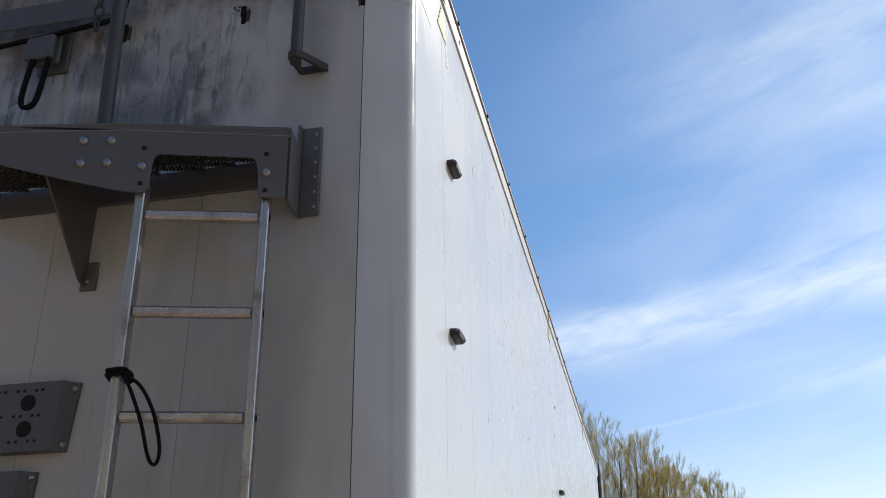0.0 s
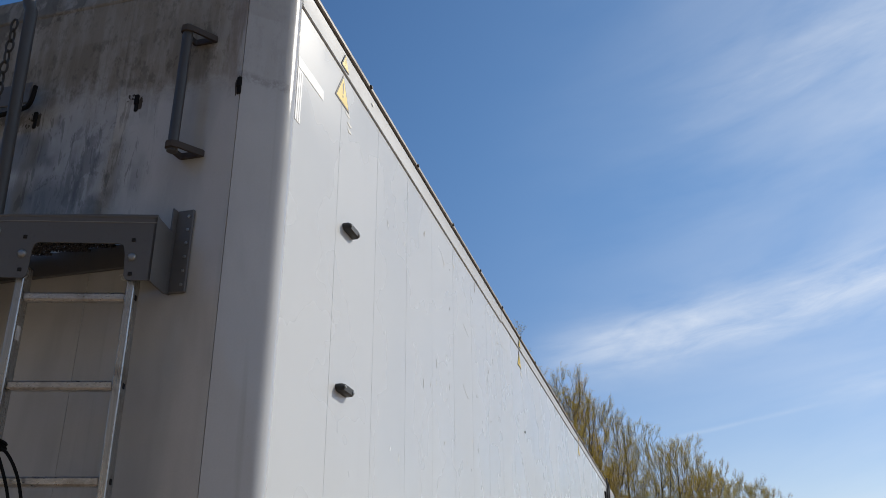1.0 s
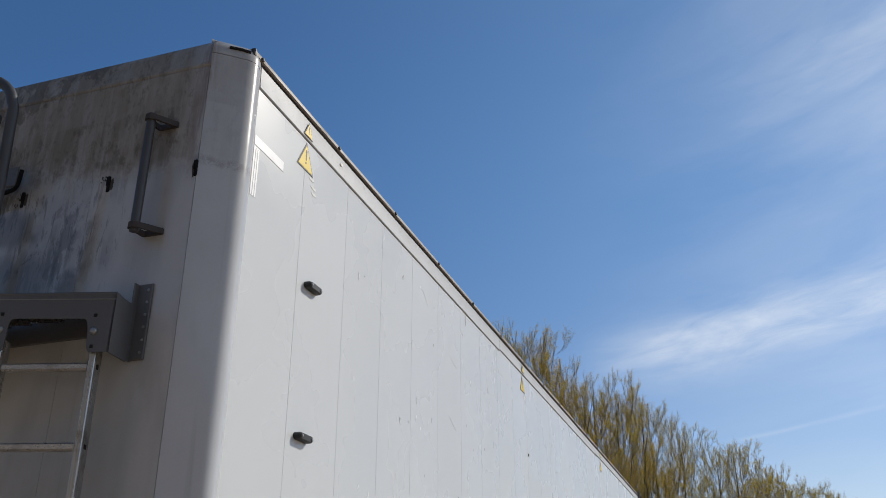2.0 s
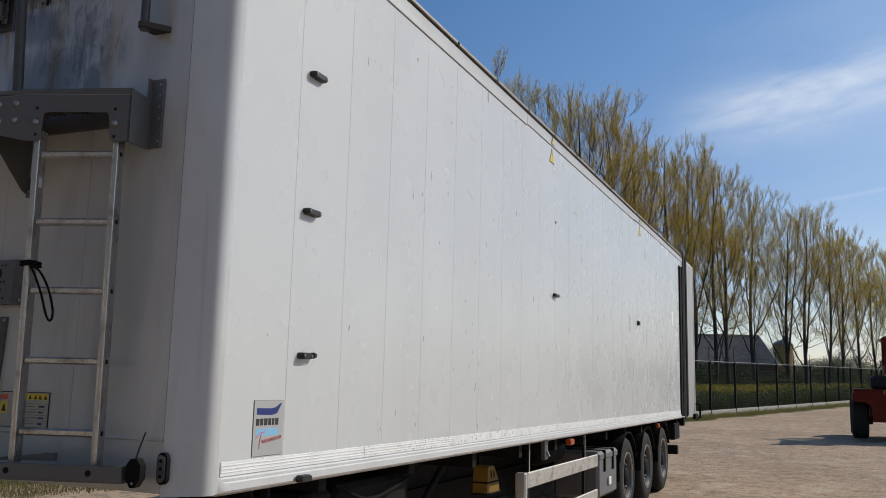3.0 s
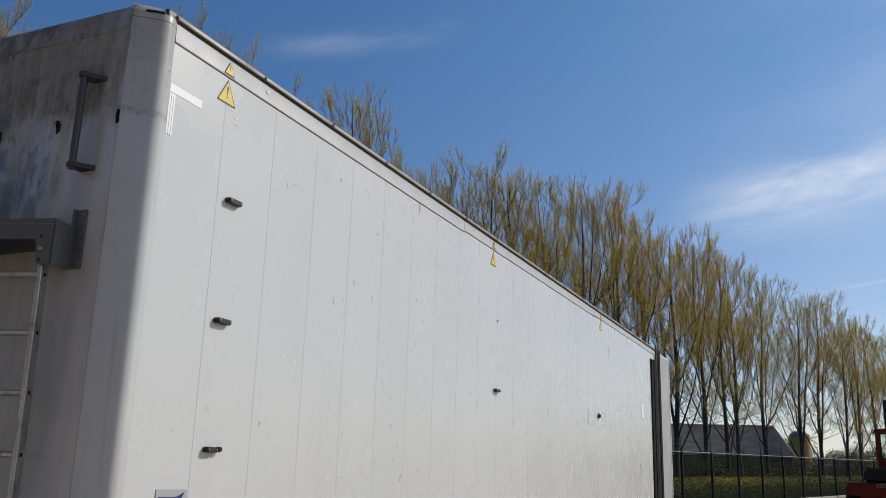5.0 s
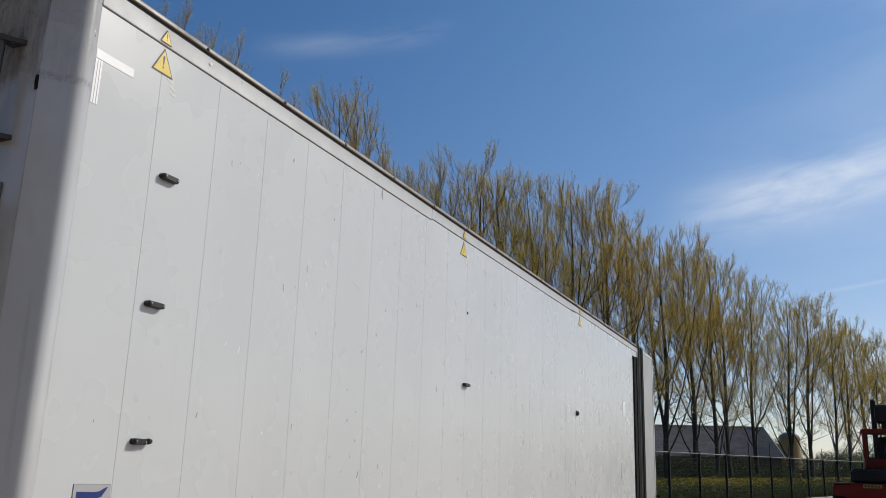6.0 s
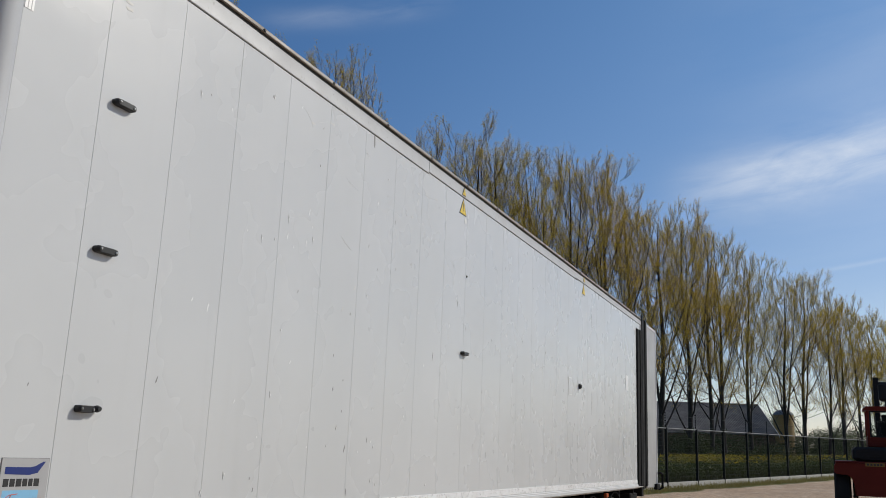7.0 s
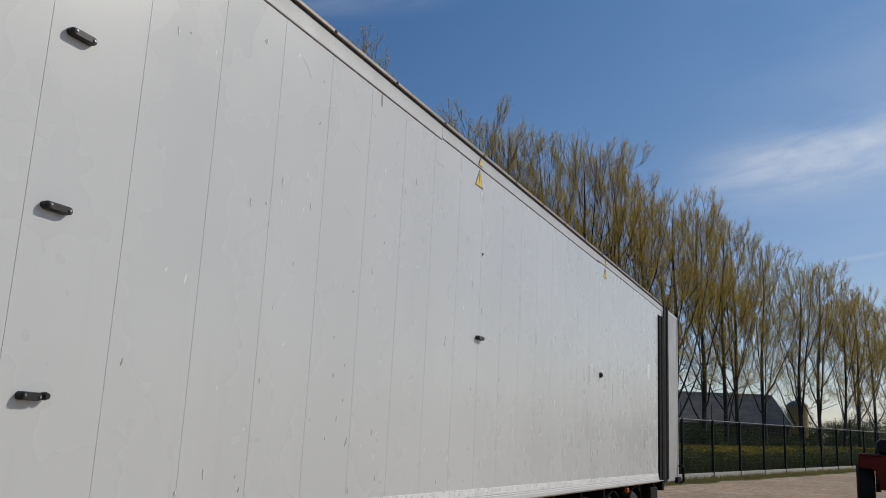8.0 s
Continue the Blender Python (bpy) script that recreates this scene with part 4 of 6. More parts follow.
part("print_block", Shape().box(0.0036, 0.0040, 0.447, 0.620, 1.305, 1.336), LIGHTBLUE, plate, smooth=False)
wave = [(0.0044, 0.492 + 0.150 * k / 40, 1.278 + 0.018 * k / 40 + 0.0095 * math.sin(k * 1.35)) for k in range(41)]
part("print_stroke", Shape().tube(wave, 0.0016, 5), REDINK, plate)
part("print_stroke", Shape().tube([(0.0044, 0.450, 1.296), (0.0044, 0.480, 1.318), (0.0044, 0.520, 1.322)], 0.0018, 5).tube([(0.0044, 0.490, 1.320), (0.0044, 0.478, 1.280), (0.0044, 0.476, 1.248)], 0.0018, 5), REDINK, plate)

# small inspection plates near the rear
for y, z, w, h in ((8.58, 2.40, 0.17, 0.22), (11.96, 2.72, 0.20, 0.24), (11.78, 1.72, 0.11, 0.30)):
    pl = part("inspection_plate", Shape().box(-0.001, 0.003, y, y + w, z - h / 2, z + h / 2, 0.001), STRIPWHITE, trailer, "small white-framed plate on the side wall")
    part("plate_face", Shape().box(0.003, 0.0045, y + 0.012, y + w - 0.012, z - h / 2 + 0.012, z + h / 2 - 0.012), STRIPWHITE if z > 2.6 else SIDE, pl, smooth=False)

# knocks, scrapes and scratches, thin and slightly proud; the knocks' shade is dark colour
rng = random.Random(21)


def scrape(y, z, w, h, lean=0.0):
    pts = []
    for a in np.linspace(0, 2 * math.pi, 9, endpoint=False):
        r = rng.uniform(0.65, 1.0)
        py, pz = w * r * math.cos(a), h * r * math.sin(a)
        pts.append((y + py + lean * pz, z + pz))
    return Shape().prism(pts, -0.001, 0.0005, "x")


for y, z, w, h, lean in ((3.26, 3.745, 0.028, 0.075, -0.1), (1.241, 1.831, 0.010, 0.030, 0.3), (3.09, 1.537, 0.012, 0.045, 0.4), (2.897, 1.915, 0.012, 0.022, 0.0),
                         (1.42, 3.37, 0.010, 0.008, 0.0), (2.55, 3.33, 0.012, 0.016, 0.2), 
                         (3.75, 3.80, 0.012, 0.012, 0.0), (4.45, 2.30, 0.010, 0.060, 0.15), (3.40, 1.60, 0.008, 0.035, 0.0),
                         (2.10, 1.30, 0.008, 0.022, 0.2), (3.15, 1.26, 0.010, 0.035, -0.2), (5.60, 2.10, 0.012, 0.03, 0.1),
                         (9.76, 3.40, 0.012, 0.20, 0.0), (9.75, 2.25, 0.010, 0.26, 0.0), (7.9, 1.60, 0.012, 0.06, 0.1), (0.50, 1.75, 0.006, 0.010, 0.2),
                         (4.22, 3.86, 0.006, 0.045, 0.0)):
    part("scrape", scrape(y, z, w * 0.55, h * 0.75, lean), SCUFF, trailer, "", smooth=False)
# many small knocks: shaded dip and lit lip drawn as a dark and a bright sliver
slivers = [scrape(0, 0, a, c, d).mesh("nick", m, False) for a, c, d, m in ((0.0045, 0.014, 0.2, NICKSHADE), (0.0035, 0.022, -0.15, NICKSHADE), (0.006, 0.007, 0.0, NICKSHADE), (0.005, 0.018, 0.25, STRIPWHITE), (0.004, 0.010, 0.0, STRIPWHITE))]
for i in range(115):
    y = rng.choice((rng.uniform(1.2, 6.0), rng.uniform(1.2, 6.0), rng.uniform(5.5, 12.8)))
    z = 1.25 + 2.4 * rng.random() ** 1.3
    tall = rng.uniform(0.6, 1.6)
    which = rng.randint(0, 4)
    again("nick", slivers[which], trailer, pose(0.0002, y, z) @ Matrix.Diagonal((1, 1.15, tall, 1)))
    if which < 3 and rng.random() < 0.6:
        again("nick_lip", slivers[3], trailer, pose(0.0003, y + 0.0085, z + 0.002) @ Matrix.Diagonal((1, 0.7, 0.7 * tall, 1)))
# hairline scratches that curl across the upper sheets
for i in range(10):
    y, z = rng.uniform(1.6, 6.5), rng.uniform(2.9, 3.74)
    ln, curl, dirn = rng.uniform(0.05, 0.20), rng.uniform(-0.5, 0.5), rng.uniform(-0.9, 0.5)
    line = [(0.0004, y + ln * k / 5 * math.cos(dirn + curl * k / 5), z + ln * k / 5 * math.sin(dirn + curl * k / 5)) for k in range(6)]
    part("scratch", Shape().tube([q for q in line if q[2] < TOP - 0.01] or line[:2], 0.0009, 4), STRIPWHITE, trailer, smooth=False)
for y, z, w, h in ((2.66, 3.66, 0.06, 0.010), (2.43, 3.58, 0.05, 0.012), (1.05, 3.86, 0.03, 0.02), (4.05, 3.57, 0.05, 0.01), (3.1, 2.62, 0.02, 0.03), (3.95, 3.35, 0.03, 0.015),
                   (2.95, 2.45, 0.012, 0.03), (4.4, 3.62, 0.07, 0.01), (9.45, 3.42, 0.035, 0.06), (6.4, 3.3, 0.02, 0.03)):
    sc = scrape(y, z, w * 0.6, h * 0.6, 0.4)
    sc.v = [(x + (0.009 if pz > TOP else 0), py, pz) for x, py, pz in sc.v]
    part("paint_chip", sc, GLUE, trailer, "", smooth=False)

# pale upright reflections towards the rear, drawn as white slivers
reflections = [scrape(0, 0, 0.007, 0.14, d).mesh("paint_drip", PAPER, False) for d in (0.0, 0.02, -0.02)]
for i in range(16):
    again("paint_drip", reflections[i % 3], trailer, pose(0.0003, 7.5 + 0.26 * i + rng.uniform(-0.08, 0.08), 2.36 + rng.uniform(-0.10, 0.12)) @ Matrix.Diagonal((1, rng.uniform(0.6, 1.2), rng.uniform(0.4, 1.3), 1)))

# rear post with rubber seals, hinges and the door swung open
part("rear_post", Shape().box(-0.10, -0.012, LONG, LONG + 0.34, 1.06, 3.93, 0.008), GAP, trailer, "black rear corner post")
part("seal_carrier", Shape().box(-0.012, 0.010, LONG - 0.49, LONG + 0.32, 1.09, 3.72, 0.004), GAP, trailer, "black door seal carrier")
for o, w, high, top in ((-0.480, 0.190, 0.024, 3.715), (-0.270, 0.190, 0.030, 3.725), (-0.025, 0.150, 0.026, 3.95), (0.140, 0.175, 0.032, 3.95)):
    part("rear_seal", Shape().box(0.0, high, LONG + o, LONG + o + w, 1.10, top, 0.012), BLACK, trailer, "black rubber door seal")
part("hinge_rod", Shape().tube([(0.022, LONG - 0.052, 1.05), (0.022, LONG - 0.052, 4.00)], 0.014, 8), TUBE, trailer, "dark door hinge rod")
door = part("rear_door", Shape().box(-0.045, 0.010, LONG + 0.345, LONG + 1.29, 1.06, 3.90, 0.012), DOOR, trailer, "open greyish white rear door")
part("door_frame", Shape().box(-0.050, 0.020, LONG + 1.240, LONG + 1.300, 1.05, 3.91, 0.008), RAIL, door)
part("door_frame", Shape().box(-0.050, 0.018, LONG + 0.345, LONG + 1.240, 3.86, 3.915, 0.008), RAIL, door)
part("latch", Shape().tube([(0.03, LONG + 1.23, 1.30), (0.08, LONG + 1.25, 1.31), (0.10, LONG + 1.31, 1.28), (0.10, LONG + 1.31, 1.05), (0.04, LONG + 1.25, 1.02)], 0.022, 8), CHASSIS, door, "black steel door latch")
part("latch_base", Shape().box(0.0, 0.06, LONG + 1.00, LONG + 1.30, 1.02, 1.12, 0.01), CHASSIS, door)
part("closed_rear_door", Shape().box(-WIDE + 0.03, -1.28, LONG + 0.13, LONG + 0.19, 1.06, 3.92, 0.008), SIDE, trailer, "closed white rear door")
part("rear_sill", Shape().box(-WIDE, -0.02, LONG - 0.02, LONG + 0.14, 0.93, 1.075, 0.008), CHASSIS, trailer)

# ---- hardware on the trailer's nose ----
# fixing slots and the clip in the corner joint
slot = Shape().box(-0.010, 0.010, -0.009, 0.004, -0.010, 0.036, 0.005).box(-0.006, 0.009, -0.006, 0.004, -0.038, -0.006, 0.003)
slot_mesh = slot.mesh("hook_stub", CHASSIS)
for x, z in ((-0.544, 3.300), (-0.985, 3.300), (-0.1235, 3.302)):
    again("hook_stub", slot_mesh, trailer, pose(x, 0, z))

# peeled paint and flaked rust round the stubs
rng = random.Random(31)


def flake(cx, cz, w, h, y, mat, name):
    pts = []
    for a in np.linspace(0, 2 * math.pi, 15, endpoint=False):
        k = rng.uniform(0.62, 1.15)
        pts.append((cx + w * k * math.cos(a), cz + h * k * math.sin(a)))
    part(name, Shape().prism(pts, y, 0.001, "y"), mat, trailer, smooth=False)


for cx in (-0.544, -0.985):
    flake(cx + 0.016, 3.296, 0.012, 0.034, -0.0008, PEEL, "peeled_patch")
    for _ in range(11):
        w = rng.uniform(0.0018, 0.0048)
        flake(cx + rng.choice((-1, 0.6)) * rng.uniform(0.016, 0.040), 3.30 + rng.uniform(-0.045, 0.040), w, 1.5 * w, -0.0013, PEEL, "rust_flake")
flake(-0.130, 3.30, 0.012, 0.050, -0.0008, PEEL, "peeled_patch")

part("chalk_mark", Shape().tube([(-0.500, -0.0015, 2.600), (-0.488, -0.0015, 2.603), (-0.492, -0.0015, 2.586), (-0.482, -0.0015, 2.580), (-0.474, -0.0015, 2.583)], 0.0022, 5), GLUE, trailer)

# grab handle
grab = part("grab_handle", Shape().tube([(-0.312, -0.078, 3.012), (-0.312, -0.078, 3.545)], 0.0190, 12), TUBE, trailer, "dark steel grab handle")
for z in (3.524, 3.032):
    # each foot is a flat bar bent into a triangle between the tube and the wall
    ring = [(-0.322, -0.104), (-0.302, -0.104), (-0.285, -0.090), (-0.232, -0.010), (-0.232, -0.002), (-0.318, -0.002), (-0.326, -0.010), (-0.332, -0.094)]
    inner = [(-0.318, -0.096), (-0.305, -0.096), (-0.291, -0.084), (-0.248, -0.012), (-0.250, -0.010), (-0.314, -0.010), (-0.318, -0.014), (-0.324, -0.090)]
    s = Shape()
    n = len(ring)
    z0, z1 = z - 0.012, z + 0.012
    s.add([(x, y, h) for h in (z0, z1) for x, y in ring] + [(x, y, h) for h in (z0, z1) for x, y in inner],
          [(i, (i + 1) % n, n + (i + 1) % n, n + i) for i in range(n)] + [(2 * n + i, 2 * n + (i + 1) % n, 3 * n + (i + 1) % n, 3 * n + i) for i in range(n)]
          + [(i, (i + 1) % n, 2 * n + (i + 1) % n, 2 * n + i) for i in range(n)] + [(n + i, n + (i + 1) % n, 3 * n + (i + 1) % n, 3 * n + i) for i in range(n)])
    part("handle_foot", s, RUSTY, grab, "rusty bent handle foot")

# step platform, ladder and foot bar stand at an angle to the wall, in a frame of their own:
# x along the rungs from the right upright, y towards the wall
ANGLED = pose(-0.367, -0.146, 0, 0, 0, 16.7)
PY = -0.030


def angled(name, shape, mat, label="", smooth=True):
    ob = part(name, shape, mat, trailer, label, smooth)
    ob.matrix_basis = ANGLED
    return ob


arch = [(0.082, 2.718), (-0.383, 2.722), (-1.15, 2.676), (-1.15, 2.640), (-0.735, 2.586), (-0.530, 2.540), (-0.372, 2.508), (-0.312, 2.506), (-0.302, 2.516)]
arch += [(-0.300, 2.600)] + arc(-0.278, 2.610, 0.020, 180, 90, 4) + arc(-0.030, 2.606, 0.020, 90, 0, 4) + [(-0.006, 2.590), (0.000, 2.514), (0.010, 2.500), (0.084, 2.500)]
step = angled("step_platform", Shape().prism(arch, PY, PY + 0.006, "y"), STEEL, "grey steel step platform bracket", False)
part("top_fold", Shape().prism([(0.082, PY), (0.082, 0.085), (-0.383, 0.225), (-0.383, PY)], 2.7225, 2.729, "z"), STEEL, step, smooth=False)
part("top_fold", Shape().prism([(-0.386, PY), (-0.386, 0.225), (-1.15, 0.46), (-1.15, PY)], 2.700, 2.706, "z"), STEEL, step, smooth=False)
# highlight on the fold, put in as a thin lighter strip
part("fold_line", Shape().tube([(0.082, PY - 0.0005, 2.700), (-0.383, PY - 0.0005, 2.704), (-1.15, PY - 0.0005, 2.658)], 0.0022, 5), SCUFF, step)
part("plate_edge", Shape().tube([(0.082, PY + 0.003, 2.720), (-0.383, PY + 0.003, 2.724), (-1.15, PY + 0.003, 2.678)], 0.006, 6), STEEL, step)
cheek = [(0.076, PY), (0.083, PY), (0.100, 0.092), (0.093, 0.094)]
part("cheek", Shape().prism(cheek, 2.500, 2.722, "z"), STEEL, step, smooth=False)
flange = part("flange", Shape().box(-0.302, -0.238, -0.012, 0.0, 2.508, 2.812, 0.004), STEEL, trailer, "bolted steel flange")
part("flange_fold", Shape().box(-0.307, -0.300, -0.036, 0.0, 2.506, 2.812, 0.002), STEEL, flange)
hole = Shape().lathe([(0.006, 0), (0.006, 0.003), (0.003, 0.004)], 8, pose(0, 0, 0, 90, 0, 0)).mesh("rivet", ZINC)
for i in range(6):
    again("rivet", hole, flange, pose(-0.254, -0.012, 2.535 + 0.050 * i))
dome = Shape().lathe([(0.014, 0), (0.013, 0.005), (0.009, 0.009), (0.003, 0.010)], 10, pose(0, 0, 0, 90, 0, 0)).mesh("bolt", ZINC)
square = Shape().box(-0.006, 0.006, -0.003, 0.001, -0.006, 0.006, 0.001).mesh("square_hole", GAP)
for x, z in ((-0.422, 2.668), (-0.498, 2.664), (-0.424, 2.596), (-0.496, 2.592), (-0.328, 2.588), (0.018, 2.578)):
    again("bolt", dome, step, pose(x, PY, z))
for x, z in ((-0.328, 2.647), (-0.326, 2.534), (0.016, 2.638), (0.019, 2.521)):
    again("square_hole", square, step, pose(x, PY, z))
grate = Shape()
for i in range(52):
    x = -1.12 + 0.022 * i
    deep = 0.085 - (x - 0.08) * 0.30 + 0.03
    rows = int(deep / 0.034)
    for j in range(rows):
        y = PY + 0.026 + 0.034 * j
        for turn in (52, -52):
            grate.box(-0.0135, 0.0135, -0.0022, 0.0022, -0.005, 0.005, 0, pose(min(x, 0.05) + 0.011 * (j % 2), y, 2.690, 0, 0, turn) @ pose(0, 0, 0, 22, 0, 0))
part("grating", grate, TUBE, step, "dark expanded-metal grating", smooth=False)
part("rear_angle", Shape().box(-1.75, -0.305, -0.018, -0.002, 2.62, 2.71, 0.003), STEEL, trailer, "grey steel wall angle")
gus = part("gusset", Shape().prism([(-0.010, 2.690), (-0.275, 2.690), (-0.275, 2.610), (-0.045, 2.364), (-0.010, 2.347)], -0.984, -0.977, "x"), STEEL, trailer, "triangular steel gusset", smooth=False)
part("gusset_foot", Shape().box(-0.995, -0.942, -0.012, 0.0, 2.338, 2.43, 0.003), STEEL, gus)
again("bolt", dome, gus, pose(-0.968, -0.012, 2.364) @ Matrix.Diagonal((0.6, 1, 0.6, 1)))


def smooth_line(pts, n=6):
    """Catmull-Rom points through a few corners."""
    P = [Vector(p) for p in pts]
    P = [P[0] * 2 - P[1]] + P + [P[-1] * 2 - P[-2]]
    out = []
    for i in range(1, len(P) - 2):
        for k in range(n):
            t = k / n
            a, b, c, d = P[i - 1], P[i], P[i + 1], P[i + 2]
            out.append(0.5 * (2 * b + (c - a) * t + (2 * a - 5 * b + 4 * c - d) * t * t + (3 * b - a - 3 * c + d) * t ** 3))
    out.append(P[-2])
    return out


# hand rail above the platform
bend = [(-0.474, 0.058, 2.60), (-0.478, -0.018, 3.55)]
bend += [(-0.625 + 0.14 * math.cos(a), -0.020, 3.55 + 0.14 * math.sin(a)) for a in np.linspace(0.15, math.pi / 2, 7)]
bend += [(-0.95, -0.020, 3.69)] + [(-0.95 - 0.14 * math.sin(a), -0.018, 3.55 + 0.14 * math.cos(a)) for a in np.linspace(0.2, math.pi / 2, 6)] + [(-1.09, 0.058, 2.60)]
angled("hand_rail", Shape().tube(bend, 0.0220, 12), TUBE, "bent grey tube hand rail")

# chain
link = Shape()
loop = [(0.0130 * math.cos(a), 0.0, 0.0265 * math.sin(a)) for a in np.linspace(0, 2 * math.pi, 13)]
link.tube(loop, 0.0042, 6, caps=False)
link_mesh = link.mesh("chain_link", CHAIN)
chain = again("chain", link_mesh, trailer, pose(-0.855, -0.327, 3.475))
tagged(chain, "dark steel chain hanging by the rail")
for i in range(1, 10):
    again("chain_link", link_mesh, chain, pose(0.002 * math.sin(i), 0, -0.045 * i, 0, 0, 90 * (i % 2) + 12))

# flat bar, latch with its rod and loop
part("flat_bar", Shape().box(-2.10, -0.965, -0.075, -0.066, 3.330, 3.425, 0.003), STEEL, trailer, "flat steel bar across the nose")
latch = part("latch_plate", Shape().box(-1.300, -1.200, -0.044, -0.028, 3.185, 3.315, 0.004), STEEL, trailer, "steel latch with wire loop")
part("latch_back", Shape().box(-1.300, -1.185, -0.012, 0.0, 3.165, 3.335, 0.003), STEEL, latch)
part("latch_rod", Shape().tube(smooth_line([(-2.0, -0.06, 3.225), (-1.30, -0.058, 3.288), (-1.12, -0.06, 3.302), (-1.000, -0.065, 3.312), (-0.960, -0.07, 3.330), (-0.945, -0.075, 3.400)]), 0.009, 8), CHASSIS, latch)
part("latch_loop", Shape().tube(smooth_line([(-1.228, -0.055, 3.200), (-1.236, -0.062, 3.035), (-1.265, -0.066, 2.998), (-1.297, -0.062, 3.035), (-1.290, -0.055, 3.200)]), 0.0095, 8), CHASSIS, latch)
part("latch_block", Shape().box(-1.322, -1.212, -0.066, -0.045, 3.198, 3.303, 0.005), STEEL, latch)

# ladder, its foot nearer to the wall than its head
LADDER = ANGLED @ pose(0, 0.010, 2.52) @ pose(0, 0, 0, 1.4) @ pose(0, 0, -2.52)
LY0, LY1 = -0.024, 0.034
ladder = angled("ladder", Shape().box(0.006, 0.032, LY0, LY1, 1.150, 2.560, 0.003), ALU_V, "worn aluminium box-section ladder")
ladder.matrix_basis = LADDER
part("stile", Shape().box(-0.340, -0.314, LY0, LY1, 1.150, 2.560, 0.003), ALU_V, ladder)
for i in range(5):
    z = 2.457 - 0.2838 * i
    part("rung", Shape().box(-0.314, 0.006, -0.012, 0.022, z - 0.014, z + 0.014, 0.006), ALU_H, ladder)
    part("rung_end", Shape().box(0.0315, 0.034, -0.004, 0.014, z - 0.009, z + 0.009, 0.002), GAP, ladder)
part("ladder_label", Shape().box(-0.3142, -0.3128, -0.010, 0.016, 2.318, 2.362), PAPER, ladder, smooth=False)

# rope round the far upright
knot = Shape()
for dz in (-0.009, 0.003):
    knot.tube(smooth_line([(-0.348, LY0 - 0.007, 2.0 + dz), (-0.306, LY0 - 0.007, 2.004 + dz), (-0.304, LY1 + 0.006, 2.0 + dz), (-0.348, LY1 + 0.006, 1.998 + dz), (-0.348, LY0 - 0.007, 2.0 + dz)], 4), 0.0058, 7)
rope = angled("rope", knot, BLACK, "thin black rope knotted round the ladder")
rope.parent = None
rope.matrix_world = TILT @ LADDER
tagged(rope, "thin black rope knotted round the ladder", "rope")
part("rope_loop", Shape().tube(smooth_line([(-0.306, -0.030, 1.990), (-0.262, -0.034, 1.965), (-0.222, -0.032, 1.90), (-0.198, -0.028, 1.82), (-0.197, -0.026, 1.778), (-0.208, -0.026, 1.766), (-0.224, -0.028, 1.790), (-0.248, -0.032, 1.87), (-0.282, -0.034, 1.95), (-0.304, -0.034, 1.988)], 5), 0.0048, 7), BLACK, rope)
part("knot_end", Shape().box(-0.308, -0.290, -0.040, -0.020, 1.980, 2.002, 0.006), BLACK, rope)

# socket plate
def folded_plate(z0, z1, front_low, front_high, edge_low, edge_high, deep):
    """A folded steel plate: a front face, a slanting cheek and a flange on the wall."""
    s = Shape()
    for z, f, e in ((z0, front_low, edge_low), (z1, front_high, edge_high)):
        s.v += [(-1.30, -deep, z), (f, -deep, z), (f + 0.016, -0.012, z), (e, -0.012, z), (e, 0.0, z), (-1.30, 0.0, z)]
    s.f = [(i, (i + 1) % 6, 6 + (i + 1) % 6, 6 + i) for i in range(6)] + [(0, 1, 2, 5), (2, 3, 4, 5), (6, 7, 8, 11), (8, 9, 10, 11)]
    return s


sock = part("socket_plate", folded_plate(1.852, 2.050, -0.984, -0.968, -0.956, -0.938, 0.045), STEEL, trailer, "grey folded socket plate", smooth=False)
for z in (1.990, 1.915):
    for x in (-1.073, -1.193):
        part("socket_hole", Shape().lathe([(0.0235, 0), (0.0235, 0.002)], 18, pose(x, -0.045, z, 90, 0, 0)), GAP, sock)
dot = Shape().lathe([(0.0045, 0), (0.0045, 0.002)], 6, pose(0, 0, 0, 90, 0, 0)).mesh("screw_hole", GAP, False)
for cx in (-1.073, -1.193):
    for cz in (2.026, 1.953, 1.880):
        for dx in (-0.040, -0.018, 0.020, 0.040):
            again("screw_hole", dot, sock, pose(cx + dx, -0.045, cz))
again("bolt", dome, sock, pose(-0.950, -0.012, 2.032) @ Matrix.Diagonal((0.7, 1, 0.7, 1)))
again("bolt", dome, sock, pose(-0.964, -0.012, 1.872) @ Matrix.Diagonal((0.7, 1, 0.7, 1)))
part("lower_socket_plate", folded_plate(1.42, 1.800, -1.085, -1.065, -1.055, -1.032, 0.045), STEEL, trailer, "dark folded cover plate", smooth=False)
again("bolt", dome, trailer, pose(-1.046, -0.012, 1.785) @ Matrix.Diagonal((0.7, 1, 0.7, 1)))

# foot bar of the ladder, marker unit with its whip
bar = angled("foot_bar", Shape().box(-1.10, 0.165, PY - 0.004, PY + 0.002, 1.146, 1.206, 0.002), STEEL, "grey steel foot bar")
part("bar_fold", Shape().prism([(0.165, PY), (0.165, 0.090), (-1.10, 0.46), (-1.10, PY)], 1.140, 1.146, "z"), STEEL, bar, smooth=False)
part("bar_cheek", Shape().prism([(0.159, PY), (0.166, PY), (0.180, 0.082), (0.173, 0.084)], 1.146, 1.206, "z"), STEEL, bar, smooth=False)
part("bar_angle", Shape().prism([(-0.50, 1.206), (-0.16, 1.210), (-0.16, 1.240), (-0.19, 1.240)], 0.05, 0.07, "y"), STEEL, bar, smooth=False)
